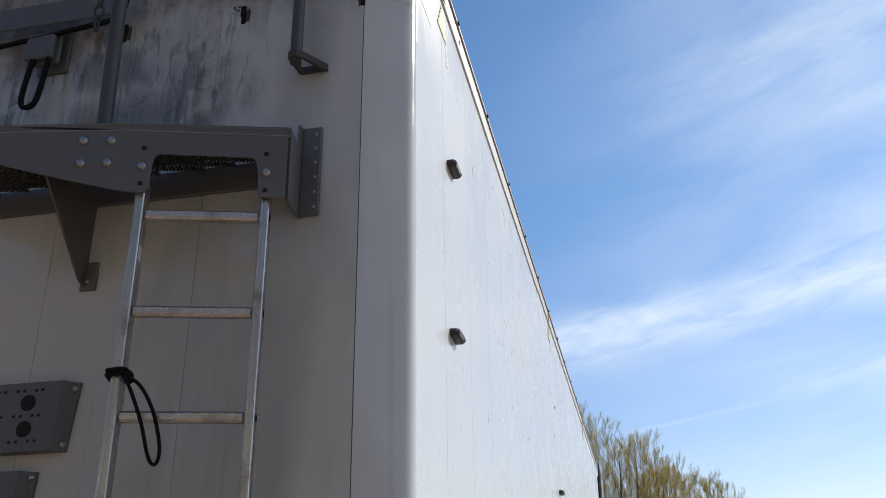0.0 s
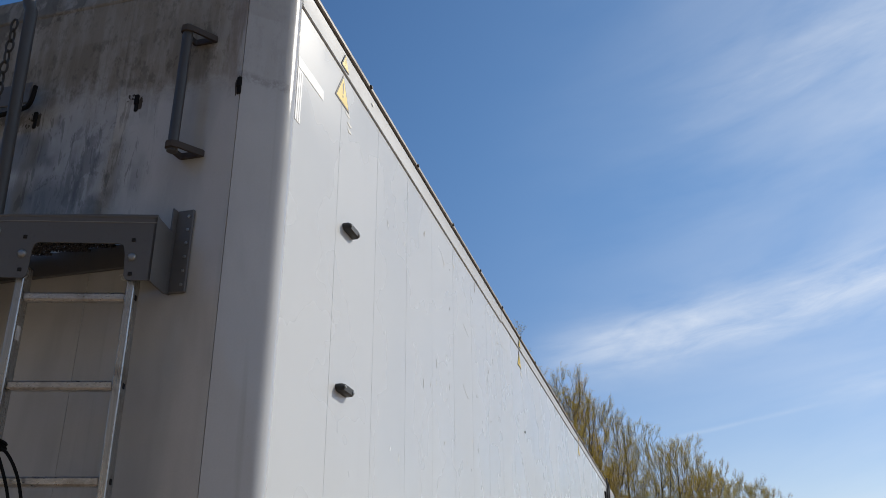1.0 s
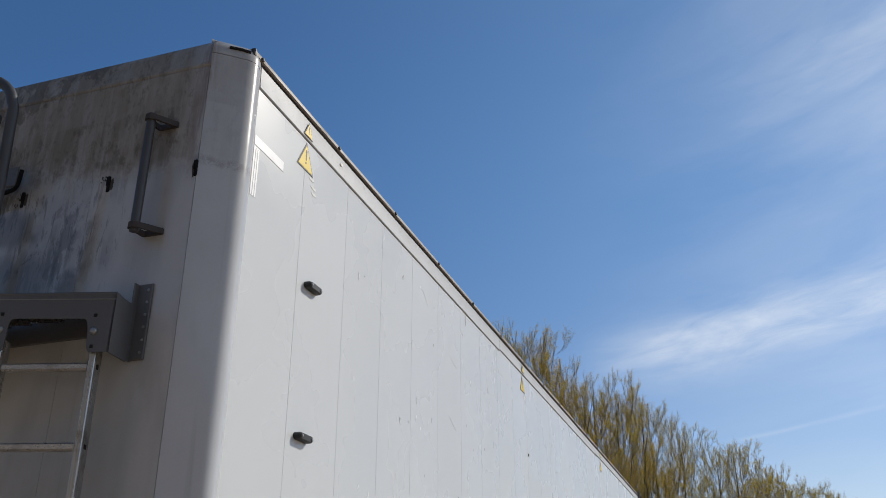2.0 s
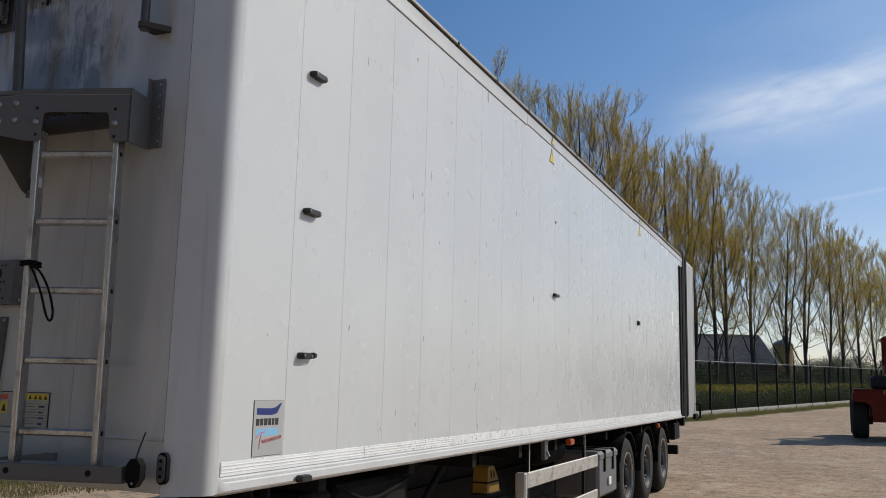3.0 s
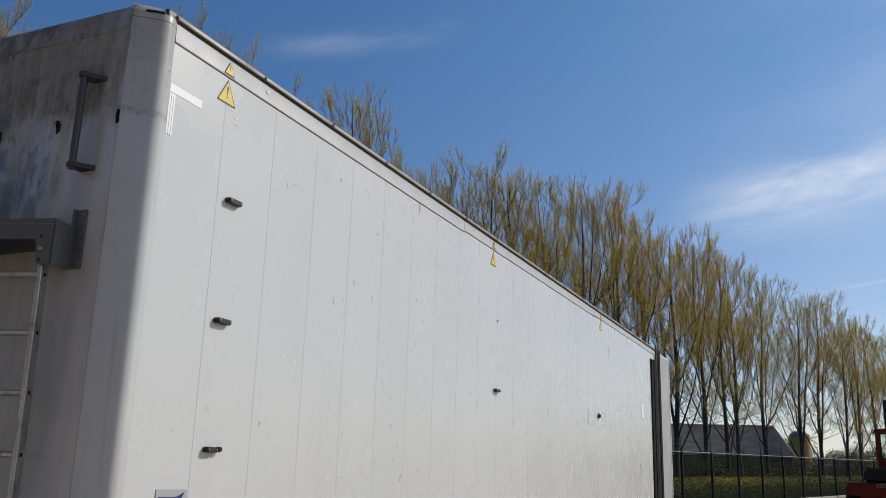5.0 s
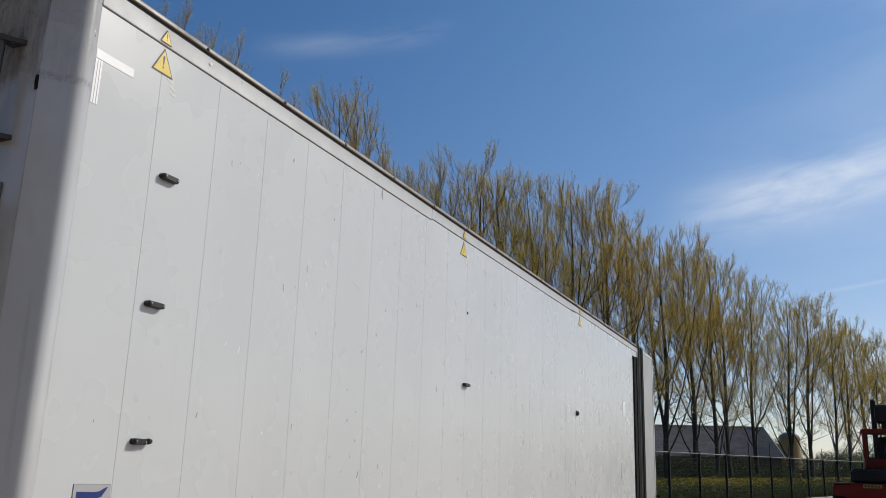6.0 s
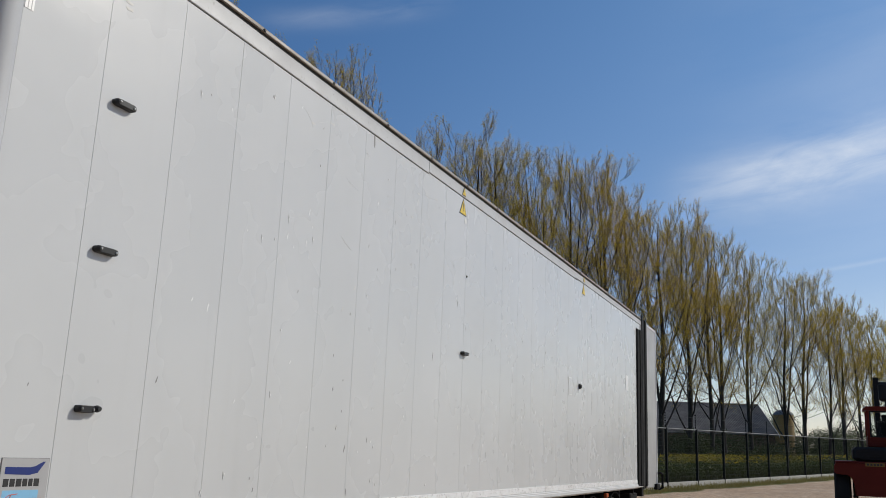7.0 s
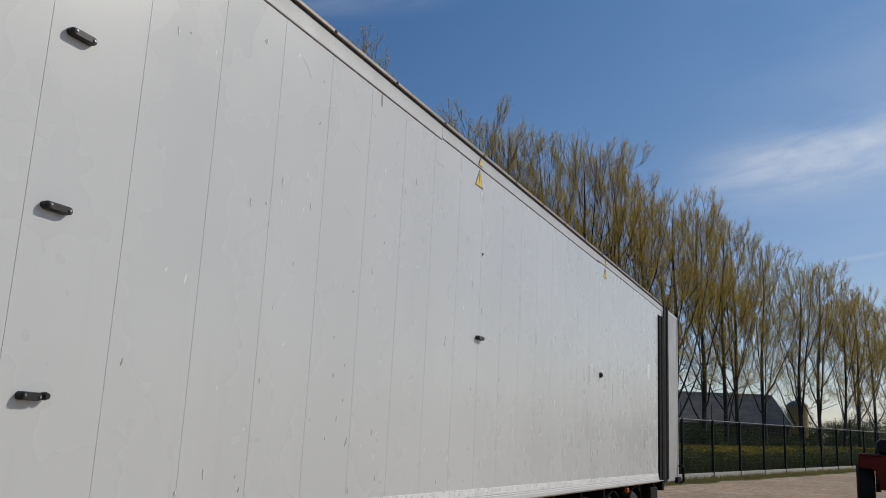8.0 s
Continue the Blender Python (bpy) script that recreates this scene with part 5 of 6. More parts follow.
dome_grey = Shape().lathe([(0.014, 0), (0.013, 0.005), (0.009, 0.009), (0.003, 0.010)], 10, pose(0, 0, 0, 90, 0, 0)).mesh("bolt", CHASSIS)
for x in (0.030, -0.310, -0.75):
    again("bolt", dome_grey, bar, pose(x, PY - 0.004, 1.176) @ Matrix.Diagonal((0.9, 0.5, 0.9, 1)))
reel = angled("marker_unit", Shape().prism([(0.184, 1.160), (0.184, 1.212), (0.200, 1.236), (0.226, 1.236), (0.242, 1.214), (0.242, 1.160), (0.222, 1.128), (0.204, 1.128)], PY - 0.008, PY + 0.040, "y"), BLACK, "black marker light unit with whip")
part("whip", Shape().tube([(0.212, PY + 0.01, 1.230), (0.226, PY + 0.01, 1.28), (0.246, PY + 0.01, 1.338)], 0.0036, 6), PLASTIC, reel)
part("unit_stud", Shape().lathe([(0.004, 0), (0.004, 0.003)], 8, pose(0.213, PY - 0.008, 1.145, 90, 0, 0)), ZINC, reel)
part("unit_arm", Shape().box(0.160, 0.200, PY + 0.03, 0.070, 1.15, 1.20, 0.004), PLASTIC, reel)


def stadium(cx, cz, w, h, n=6):
    return [(cx + w * math.cos(a), cz + h + w * math.sin(a)) for a in np.linspace(0, math.pi, n + 1)] + [(cx + w * math.cos(a), cz - h + w * math.sin(a)) for a in np.linspace(math.pi, 2 * math.pi, n + 1)]


lamp = part("front_marker_lamp", Shape().prism(stadium(-0.104, 1.195, 0.025, 0.037), -0.016, 0.004, "y"), BLACK, trailer, "oval chrome-backed marker lamp")
part("lens", Shape().prism(stadium(-0.104, 1.195, 0.019, 0.034), -0.022, -0.016, "y"), CHROME, lamp)
for z in (1.165, 1.195, 1.225):
    part("lamp_screw", Shape().lathe([(0.007, 0), (0.006, 0.004)], 8, pose(-0.104, -0.022, z, 90, 0, 0)), BLACK, lamp)

# instruction sticker beside the ladder, print as bars
note = part("instruction_sticker", Shape().box(-1.034, -0.741, -0.004, 0.0, 1.321, 1.474, 0.001), INK, trailer, "cream instruction sticker with yellow pictogram row")
part("sticker_face", Shape().box(-1.030, -0.905, -0.0046, -0.004, 1.325, 1.470).box(-0.901, -0.745, -0.0046, -0.004, 1.325, 1.470), CREAM, note, smooth=False)
part("pictogram_row", Shape().box(-0.898, -0.748, -0.0052, -0.0046, 1.440, 1.467), YELLOW, note, smooth=False)
for k in range(5):
    c = -0.883 + 0.030 * k
    part("pictogram", Shape().prism([(c - 0.010, 1.443), (c + 0.010, 1.443), (c + 0.004 * (k % 3 - 1), 1.463)], -0.0057, -0.0052, "y"), INK, note, smooth=False)
part("warning_field", Shape().box(-1.026, -0.985, -0.0052, -0.0046, 1.380, 1.432), YELLOW, note, smooth=False)
part("warning_field", Shape().box(-1.026, -0.985, -0.0052, -0.0046, 1.440, 1.462), REDINK, note, smooth=False)
part("pictogram", Shape().prism([(-1.020, 1.388), (-0.991, 1.388), (-1.0055, 1.426)], -0.0057, -0.0052, "y"), INK, note, smooth=False)
for row in range(4):
    z = 1.424 - 0.024 * row
    part("ruled_line", Shape().box(-0.898, -0.748, -0.0050, -0.0046, z - 0.0008, z + 0.0008), SCUFF, note, smooth=False)
    part("print_bar", Shape().box(-0.880, -0.822 + 0.009 * (row % 3), -0.0051, -0.0046, z - 0.014, z - 0.009), SCUFF, note, smooth=False)
    part("print_bar", Shape().box(-0.800, -0.766 - 0.006 * (row % 2), -0.0051, -0.0046, z - 0.015, z - 0.008), INK if row < 2 else BLUE, note, smooth=False)

# ---- running gear ----
for x in (-0.80, -1.75):
    b = Shape().box(x - 0.06, x + 0.06, 2.3, LONG, 1.035, 1.060).box(x - 0.06, x + 0.06, 2.3, LONG, 0.70, 0.715).box(x - 0.006, x + 0.006, 2.3, LONG, 0.715, 1.035)
    part("chassis_beam", b, CHASSIS, trailer, "black chassis beam", smooth=False)
for i in range(12):
    part("cross_member", Shape().box(-2.45, -0.06, 1.1 + 1.06 * i, 1.18 + 1.06 * i, 1.000 if i < 2 else 0.96, 1.061, 0.004), CHASSIS, trailer)
part("coupling_plate", Shape().box(-2.2, -0.35, 0.35, 2.3, 1.040, 1.061, 0.006), CHASSIS, trailer)
part("hydraulic_tank", Shape().box(-0.62, -0.16, 1.45, 2.35, 0.48, 0.99, 0.03), CHASSIS, trailer, "black hydraulic tank")
part("valve_block", Shape().box(-0.60, -0.14, 1.05, 1.38, 0.62, 0.98, 0.02), CHASSIS, trailer)
# added black block that keeps the gap under the floor dark
part("drive_unit", Shape().box(-1.66, -0.90, 2.95, 8.0, 0.38, 1.0, 0.03), CHASSIS, trailer, "black block added to darken the underside")
for y in (0.62, 0.755):
    part("hanger", Shape().box(-0.16, -0.12, y - 0.012, y + 0.012, 0.60, 1.09, 0.003), CHASSIS, trailer)
part("hose", Shape().tube(smooth_line([(-0.14, 1.4, 1.0), (-0.10, 1.7, 0.9), (-0.12, 2.1, 0.93), (-0.14, 2.5, 1.02)]), 0.011, 8), BLACK, trailer)
for x in (-0.42, -2.13):
    leg = part("landing_leg", Shape().box(x - 0.07, x + 0.07, 2.62, 2.76, 0.28, 1.04, 0.008), CHASSIS, trailer, "black telescopic landing leg")
    part("inner_leg", Shape().box(x - 0.05, x + 0.05, 2.64, 2.74, -0.10, 0.30, 0.006), CHASSIS, leg)
    part("foot_plate", Shape().box(x - 0.14, x + 0.14, 2.57, 2.81, -0.158, -0.10, 0.01), CHASSIS, leg)
part("leg_brace", Shape().tube([(-0.42, 2.69, 0.4), (-0.42, 3.6, 0.98)], 0.025, 8), CHASSIS, trailer)
wedge = part("wheel_chock", Shape().prism([(4.26, 0.655), (4.57, 0.655), (4.545, 0.74), (4.43, 0.865), (4.40, 0.875), (4.29, 0.872), (4.275, 0.86)], -0.46, -0.33, "x"), CHOCK, trailer, "yellow wheel chock in its holder", smooth=False)
wedge.parent = None
wedge.matrix_world = TILT.copy()
tagged(wedge, "yellow wheel chock in its holder under the trailer", "wheel chock")
part("chock_strap", Shape().box(-0.465, -0.324, 4.262, 4.556, 0.735, 0.748, 0.002), BLACK, wedge, smooth=False)
for y in (4.345, 4.415):
    part("chock_slot", Shape().prism([(y, 0.775), (y + 0.026, 0.775), (y + 0.012, 0.835), (y - 0.008, 0.835)], -0.3305, -0.327, "x"), CHASSIS, wedge, smooth=False)
part("chock_holder", Shape().box(-0.47, -0.32, 4.25, 4.58, 0.640, 0.655, 0.003).box(-0.47, -0.45, 4.38, 4.44, 0.65, 1.0, 0.003), CHASSIS, trailer)
# side underrun guard
for z0, z1 in ((0.700, 0.830), (0.330, 0.460)):
    part("guard_rail", Shape().box(-0.055, -0.028, 4.43, 6.92, z0, z1, 0.006), ALU_Y, trailer, "aluminium side guard rail")
# far-side rails, unseen, added in black to darken the underside
for z0, z1 in ((0.700, 0.830), (0.330, 0.460)):
    part("guard_rail", Shape().box(-WIDE + 0.028, -WIDE + 0.055, 3.2, 7.6, z0, z1, 0.006), CHASSIS, trailer)
part("guard_end", Shape().box(-0.120, -0.028, 4.36, 4.43, 0.30, 0.832, 0.012), ALU_Y, trailer, "aluminium guard end post")
for y in (4.55, 6.46):
    part("guard_post", Shape().box(-0.085, -0.058, y - 0.022, y + 0.022, 0.30, 1.085, 0.004), CHASSIS, trailer)
    part("guard_strut", Shape().box(-0.056, -0.052, y - 0.008, y + 0.008, 0.83, 1.085), ALU_Y, trailer, smooth=False)
box = part("tool_box", Shape().box(-0.55, -0.030, 6.98, 7.90, 0.34, 0.80, 0.035), BOXGREY, trailer, "grey plastic tool box with straps")
part("lid", Shape().box(-0.56, -0.020, 6.96, 7.92, 0.74, 0.85, 0.03), BOXGREY, box)
for y in (7.20, 7.62):
    part("strap", Shape().box(-0.57, -0.012, y, y + 0.06, 0.62, 0.858, 0.008), BLACK, box)
part("box_catch", Shape().box(-0.022, -0.010, 7.40, 7.52, 0.46, 0.55, 0.006), STRIPWHITE, box)
part("side_marker", Shape().box(-0.06, 0.0, 5.70, 5.84, 0.99, 1.05, 0.01), ORANGE, trailer, "orange side marker lamp")
part("side_marker", Shape().box(-0.05, 0.0, 10.65, 10.77, 0.99, 1.05, 0.01), ORANGE, trailer, "orange side marker lamp")
part("tap_bracket", Shape().box(-0.07, -0.03, 4.93, 5.03, 0.90, 1.08, 0.008), STEEL, trailer)
part("tap", Shape().tube([(-0.03, 4.98, 0.98), (-0.01, 4.99, 0.93)], 0.012, 8), ZINC, trailer)
part("air_tank", Shape().lathe([(0.06, 0), (0.12, 0.03), (0.14, 0.08), (0.14, 0.72), (0.12, 0.77), (0.06, 0.80)], 18, pose(-0.42, 6.6, 0.90, 90, 0, 0)), CHASSIS, trailer)


def wheel(y):
    z = 0.495 + 0.0187 * (y - 11.2)
    m = pose(-0.06, y, z, 0, -90, 0)
    hub = thing("wheel", Matrix.Identity(4), "", "")
    hub.parent = trailer
    tyre = [(0.300, 0.010), (0.330, -0.004), (0.400, -0.006), (0.455, 0.012), (0.482, 0.040), (0.490, 0.060), (0.490, 0.325), (0.482, 0.345), (0.440, 0.385), (0.300, 0.375)]
    part("tyre", Shape().lathe(tyre, 40, m, True), TYRE, hub, "worn black tyre")
    part("rim", Shape().lathe([(0.302, 0.012), (0.290, 0.004), (0.278, 0.018), (0.262, 0.060), (0.205, 0.085), (0.165, 0.070), (0.140, 0.072), (0.135, 0.090)], 32, m, False, False), RIM, hub, "dull steel rim")
    part("hub_cap", Shape().lathe([(0.120, 0.085), (0.112, 0.020), (0.085, 0.000), (0.03, -0.004)], 20, m), CHASSIS, hub)
    part("rim_edge", Shape().lathe([(0.304, 0.010), (0.300, -0.004), (0.286, -0.004), (0.282, 0.012)], 32, m, True), ZINC, hub)
    nuts, holes = Shape(), Shape()
    for i in range(10):
        a = 2 * math.pi * i / 10
        nuts.lathe([(0.017, 0.08), (0.017, 0.045), (0.010, 0.035)], 6, m @ pose(0.168 * math.cos(a), 0.168 * math.sin(a), 0))
        holes.lathe([(0.040, 0.085), (0.040, 0.054)], 10, m @ pose(0.236 * math.cos(a + 0.3), 0.236 * math.sin(a + 0.3), 0))
    part("wheel_nuts", nuts, ZINC, hub)
    part("hand_holes", holes, GAP, hub)
    guard = Shape()
    for i in range(14):
        a0, a1 = radians(22 + 136 * i / 14), radians(22 + 136 * (i + 1) / 14)
        q = [(y + r * math.cos(a), z + r * math.sin(a)) for r, a in ((0.560, a0), (0.560, a1), (0.546, a1), (0.546, a0))]
        guard.prism(q, -0.46, -0.045, "x")
    part("mudguard", guard, BLACK, trailer, "black plastic mudguard")
    part("mud_flap", Shape().box(-0.45, -0.05, y - 0.54, y - 0.528, z - 0.02, z + 0.21, 0.003), BLACK, trailer)


for y in (8.68, 10.03, 11.38):
    wheel(y)
    part("axle", Shape().tube([(-0.3, y, 0.48), (-2.25, y, 0.48)], 0.065, 12), CHASSIS, trailer)
    part("tyre", Shape().lathe([(0.30, 0.0), (0.44, 0.0), (0.49, 0.05), (0.49, 0.33), (0.44, 0.38), (0.30, 0.38)], 32, pose(-2.11, y, 0.495 + 0.0187 * (y - 11.2), 0, -90, 0), True), TYRE, trailer)
part("rear_bumper", Shape().box(-2.45, -0.10, 13.05, 13.20, 0.45, 0.60, 0.01), CHASSIS, trailer)
for x in (-0.80, -1.75):
    part("bumper_arm", Shape().box(x - 0.05, x + 0.05, 13.06, 13.18, 0.55, 1.05, 0.005), CHASSIS, trailer)
part("lamp_box", Shape().box(-0.45, -0.06, 12.55, 13.10, 0.72, 1.00, 0.02), CHASSIS, trailer)

# ---- boundary fence ----
ALONG = Vector((6.37, 25.0, 0)).normalized()
BAY = 3.10
FENCE_AT = Vector((-2.30, 37.20, 0))
TURN = math.degrees(math.atan2(ALONG.y, ALONG.x))


def beside(s, off):
    """A point s metres along the fence and off metres beyond it."""
    return FENCE_AT + ALONG * s + Vector((-ALONG.y, ALONG.x, 0)) * off


def fence_meshes():
    post = Shape().box(-0.045, 0.045, -0.045, 0.045, 0, 2.36, 0.008).mesh("post", FENCE)
    plinth = Shape().box(0.035, BAY - 0.035, -0.03, 0.03, -0.03, 0.235, 0.008).mesh("plinth_board", CONCRETE)
    rail = Shape().tube([(0, 0, 2.335), (BAY, 0, 2.335)], 0.020, 8).mesh("top_rail", GALV)
    w = Shape()
    for i in range(30):
        x = 0.09 + i * (BAY - 0.18) / 29
        w.box(x - 0.0020, x + 0.0020, -0.012, -0.006, 0.26, 2.30)
    for j in range(14):
        z = 0.28 + j * 0.153
        w.box(0.04, BAY - 0.04, -0.006, 0.004, z - 0.0055, z + 0.0055)
    mesh = w.mesh("wire_panel", FENCE, False)
    rod = Shape().tube([(0, 0.03, 1.9), (0, 0.03, 2.98)], 0.009, 6)
    for k in range(6):
        z = 2.42 + 0.10 * k
        rod.lathe([(0.012, 0), (0.034, 0.012), (0.034, 0.030), (0.012, 0.042)], 8, pose(0, 0.03, z))
    return post, plinth, rail, mesh, rod.mesh("wire_rod", FENCE)


fence = thing("fence", Matrix.Translation(FENCE_AT) @ pose(0, 0, 0, 0, 0, TURN), "dark wire-mesh fence with concrete boards on the verge", "fence")
post, plinth, rail, wires, rod = fence_meshes()
for i in range(-14, 26):
    x = i * BAY
    again("post", post, fence, pose(x, 0, 0))
    again("plinth_board", plinth, fence, pose(x, 0, 0))
    again("top_rail", rail, fence, pose(x, 0, 0))
    again("wire_panel", wires, fence, pose(x, 0, 0))
    again("wire_rod", rod, fence, pose(x, 0, 0))
for k in range(0, 6, 2):
    z = 2.44 + 0.10 * k
    part("strand", Shape().tube([(-14 * BAY, 0.06, z), (26 * BAY, 0.06, z)], 0.0025, 4), GALV, fence)


# ---- grass and flowers ----
def blades(n, seed, s0, s1, o0, o1, h0, h1, w, name, mat, label, base=0.0):
    """Many single blades along a strip beside the fence."""
    r = np.random.RandomState(seed)
    s = r.uniform(s0, s1, n)
    ragged = 0.35 * np.sin(s * 0.9) + 0.25 * np.sin(s * 2.3 + 1)
    o = o0 + (o1 - o0) * r.uniform(0, 1, n) ** 0.9
    o = np.where(o < o0 + 0.5, o + np.abs(ragged) * 0.6, o)
    tuft = 0.55 + 0.45 * np.sin(s * 1.7 + 3 * np.sin(o * 4)) ** 2
    h = r.uniform(h0, h1, n) * tuft
    a = r.uniform(0, 2 * np.pi, n)
    lean = r.uniform(0.05, 0.5, n) * h
    side = np.array([-ALONG.y, ALONG.x])
    px = FENCE_AT.x + ALONG.x * s + side[0] * o
    py = FENCE_AT.y + ALONG.y * s + side[1] * o
    ww = w * r.uniform(0.6, 1.4, n)
    cx, cy = np.cos(a), np.sin(a)
    v = np.empty((n, 3, 3))
    v[:, 0] = np.stack([px - cy * ww, py + cx * ww, np.full(n, base - 0.01)], 1)
    v[:, 1] = np.stack([px + cy * ww, py - cx * ww, np.full(n, base - 0.01)], 1)
    v[:, 2] = np.stack([px + cx * lean, py + cy * lean, base + h], 1)
    me = bpy.data.meshes.new(name)
    me.from_pydata(v.reshape(-1, 3).tolist(), [], np.arange(3 * n).reshape(n, 3).tolist())
    me.materials.append(mat)
    return tagged(new(name, me), label, "grass", kind="stuff")


blades(46000, 1, -42, 70, -1.25, -0.05, 0.05, 0.27, 0.007, "verge_grass", GRASS, "ragged spring grass along the fence foot")
blades(22000, 3, -44, -25, -2.9, -1.0, 0.03, 0.15, 0.006, "yard_weeds", GRASS, "fresh green weeds at the edge of the sand")
blades(60000, 2, -42, 90, 0.1, 7.5, 0.20, 0.75, 0.022, "meadow_grass", MEADOW, "tall meadow grass behind the fence")


def specks(n, seed, s0, s1, o0, o1, z0, z1, size, name, mat, label, category="flowers", clump=True):
    """Small tilted leaves or petals spread through a strip."""
    r = np.random.RandomState(seed)
    s = r.uniform(s0, s1, n)
    if clump:
        keep = r.uniform(0, 1, n) < 0.05 + 0.95 * (0.5 + 0.5 * np.sin(s * 0.75 + 2.4 * np.sin(s * 0.31))) ** 3
        s = s[keep]
        n = len(s)
    o = r.uniform(o0, o1, n)
    z = z0 + (z1 - z0) * r.beta(2.5, 2.0, n)
    side = np.array([-ALONG.y, ALONG.x])
    c = np.stack([FENCE_AT.x + ALONG.x * s + side[0] * o, FENCE_AT.y + ALONG.y * s + side[1] * o, z], 1)
    return petals(c, r, size, name, mat, label, category)


def petals(c, r, size, name, mat, label, category):
    n = len(c)
    u = r.normal(size=(n, 3))
    u /= np.linalg.norm(u, axis=1)[:, None]
    w = np.cross(u, r.normal(size=(n, 3)))
    w /= np.linalg.norm(w, axis=1)[:, None]
    k = size * r.uniform(0.6, 1.4, n)[:, None]
    v = np.stack([c - u * k, c + w * k * 0.6, c + u * k, c - w * k * 0.6], 1).reshape(-1, 3)
    me = bpy.data.meshes.new(name)
    me.from_pydata(v.tolist(), [], np.arange(4 * n).reshape(n, 4).tolist())
    me.materials.append(mat)
    return tagged(new(name, me), label, category, kind="stuff")


specks(70000, 5, -30, 95, 1.0, 7.0, 0.10, 1.20, 0.042, "flower_leaves", STALK, "green stems and leaves of the flower strip", "plants", False)
specks(52000, 6, -30, 95, 1.2, 5.0, 0.72, 1.26, 0.022, "yellow_flowers", BLOOM, "yellow rapeseed bloom behind the fence")


# ---- trees ----
def poplar(seed, fork):
    """A tall poplar in early leaf: a slender trunk, limbs that sweep up, and plumes of short twigs set with small leaves."""
    r = random.Random(seed)
    nr = np.random.RandomState(seed)
    H = 20.0
    wood = Shape()
    spikes, leaves = [], []
    lean = Vector((r.uniform(-0.03, 0.03), r.uniform(-0.03, 0.03), 0))

    def reach(z):
        """Half width of the crown at a height."""
        return float(np.interp(z, [3.5, 5.5, 8.0, 11.0, 14.0, 16.5, 18.5, 20.0], [1.4, 2.7, 3.4, 3.8, 3.7, 3.2, 2.3, 0.9]))

    def heading(d, tilt, turn):
        """A direction leaning by tilt from d, turned round it."""
        d = d.normalized()
        u = d.orthogonal().normalized()
        w = d.cross(u)
        return d * math.cos(tilt) + (u * math.cos(turn) + w * math.sin(turn)) * math.sin(tilt)

    def sweep(a, b, out, n, wob):
        """A limb from a to b that leaves sideways and then rises."""
        a, b = Vector(a), Vector(b)
        c = Vector((a.x + (b.x - a.x) * out, a.y + (b.y - a.y) * out, a.z + (b.z - a.z) * 0.36))
        pts = []
        for i in range(n + 1):
            t = i / n
            p = a * (1 - t) ** 2 + c * 2 * t * (1 - t) + b * t * t
            if 0 < i < n:
                p += Vector((r.uniform(-wob, wob), r.uniform(-wob, wob), r.uniform(-wob, wob) * 0.5))
            pts.append(p)
        return pts

    def taper(r0, r1, n, p=1.0):
        return [r0 + (r1 - r0) * (i / n) ** p for i in range(n + 1)]

    def plume(base, way, ln, rich):
        """A shoot with short twigs all along it, thick with small leaves near its tip."""
        tip = base + way * ln + Vector((0, 0, 0.10 * ln))
        mid = base.lerp(tip, 0.5) + Vector((way.x, way.y, 0)) * 0.06 * ln
        spikes.append((base, mid, 0.0068, 0.0052))
        spikes.append((mid, tip, 0.0052, 0.002))
        n = int(ln * 9) + 2
        for k in range(n):
            g = 0.12 + 0.88 * (k + r.random()) / n
            q = base.lerp(mid, g * 2) if g < 0.5 else mid.lerp(tip, g * 2 - 1)
            d = heading(way, r.uniform(0.35, 0.75), r.uniform(0, 6.283))
            e = q + (d + Vector((0, 0, 0.35))).normalized() * r.uniform(0.10, 0.30) * (1.2 - 0.5 * g)
            spikes.append((q, e, 0.0038, 0.0016))
            m = int(rich * r.uniform(0.5, 1.5))
            if m:
                t = nr.uniform(0.15, 1.05, (m, 1))
                leaves.append(np.array(q) + (np.array(e) - np.array(q)) * t + nr.normal(size=(m, 3)) * (0.15 if q.z < 9.0 else 0.07))

    def bough(base, way, ln, rich):
        """A thin side branch that carries short shoots."""
        mid = base + way * ln * 0.5
        tip = mid + (way + Vector((0, 0, 0.45))).normalized() * ln * 0.5
        spikes.append((base, mid, 0.0125, 0.010))
        spikes.append((mid, tip, 0.010, 0.006))
        n = int(ln * 2.6) + 1
        for k in range(n):
            g = 0.25 + 0.75 * (k + r.random()) / n
            q = base.lerp(mid, g * 2) if g < 0.5 else mid.lerp(tip, g * 2 - 1)
            w = heading(way, r.uniform(0.35, 0.80), r.uniform(0, 6.283))
            plume(q, (w + Vector((0, 0, r.uniform(0.3, 0.8)))).normalized(), r.uniform(0.40, 0.85), rich)
        plume(tip, (tip - mid).normalized(), r.uniform(0.45, 0.80), rich)

    # trunk, and the second stem of a forked tree
    top = H * r.uniform(0.93, 0.97)
    zs = [-0.15, 0.2, 0.7] + [0.7 + (top - 0.7) * i / 13 for i in range(1, 14)]
    sway = lambda z: Vector((lean.x * z + 0.12 * (math.sin(z * 0.42 + seed) - math.sin(seed)), lean.y * z + 0.12 * (math.cos(z * 0.37 + seed) - math.cos(seed)), z))
    pts = [sway(z) for z in zs]
    rs = [0.270, 0.215, 0.198] + [0.188 * (1 - i / 13) ** 0.85 + 0.012 for i in range(1, 14)]
    wood.tube(pts, rs, 9)
    stems = [(pts, rs)]
    # heavy limbs that sweep up beside the trunk
    turn = r.uniform(0, 6.283)
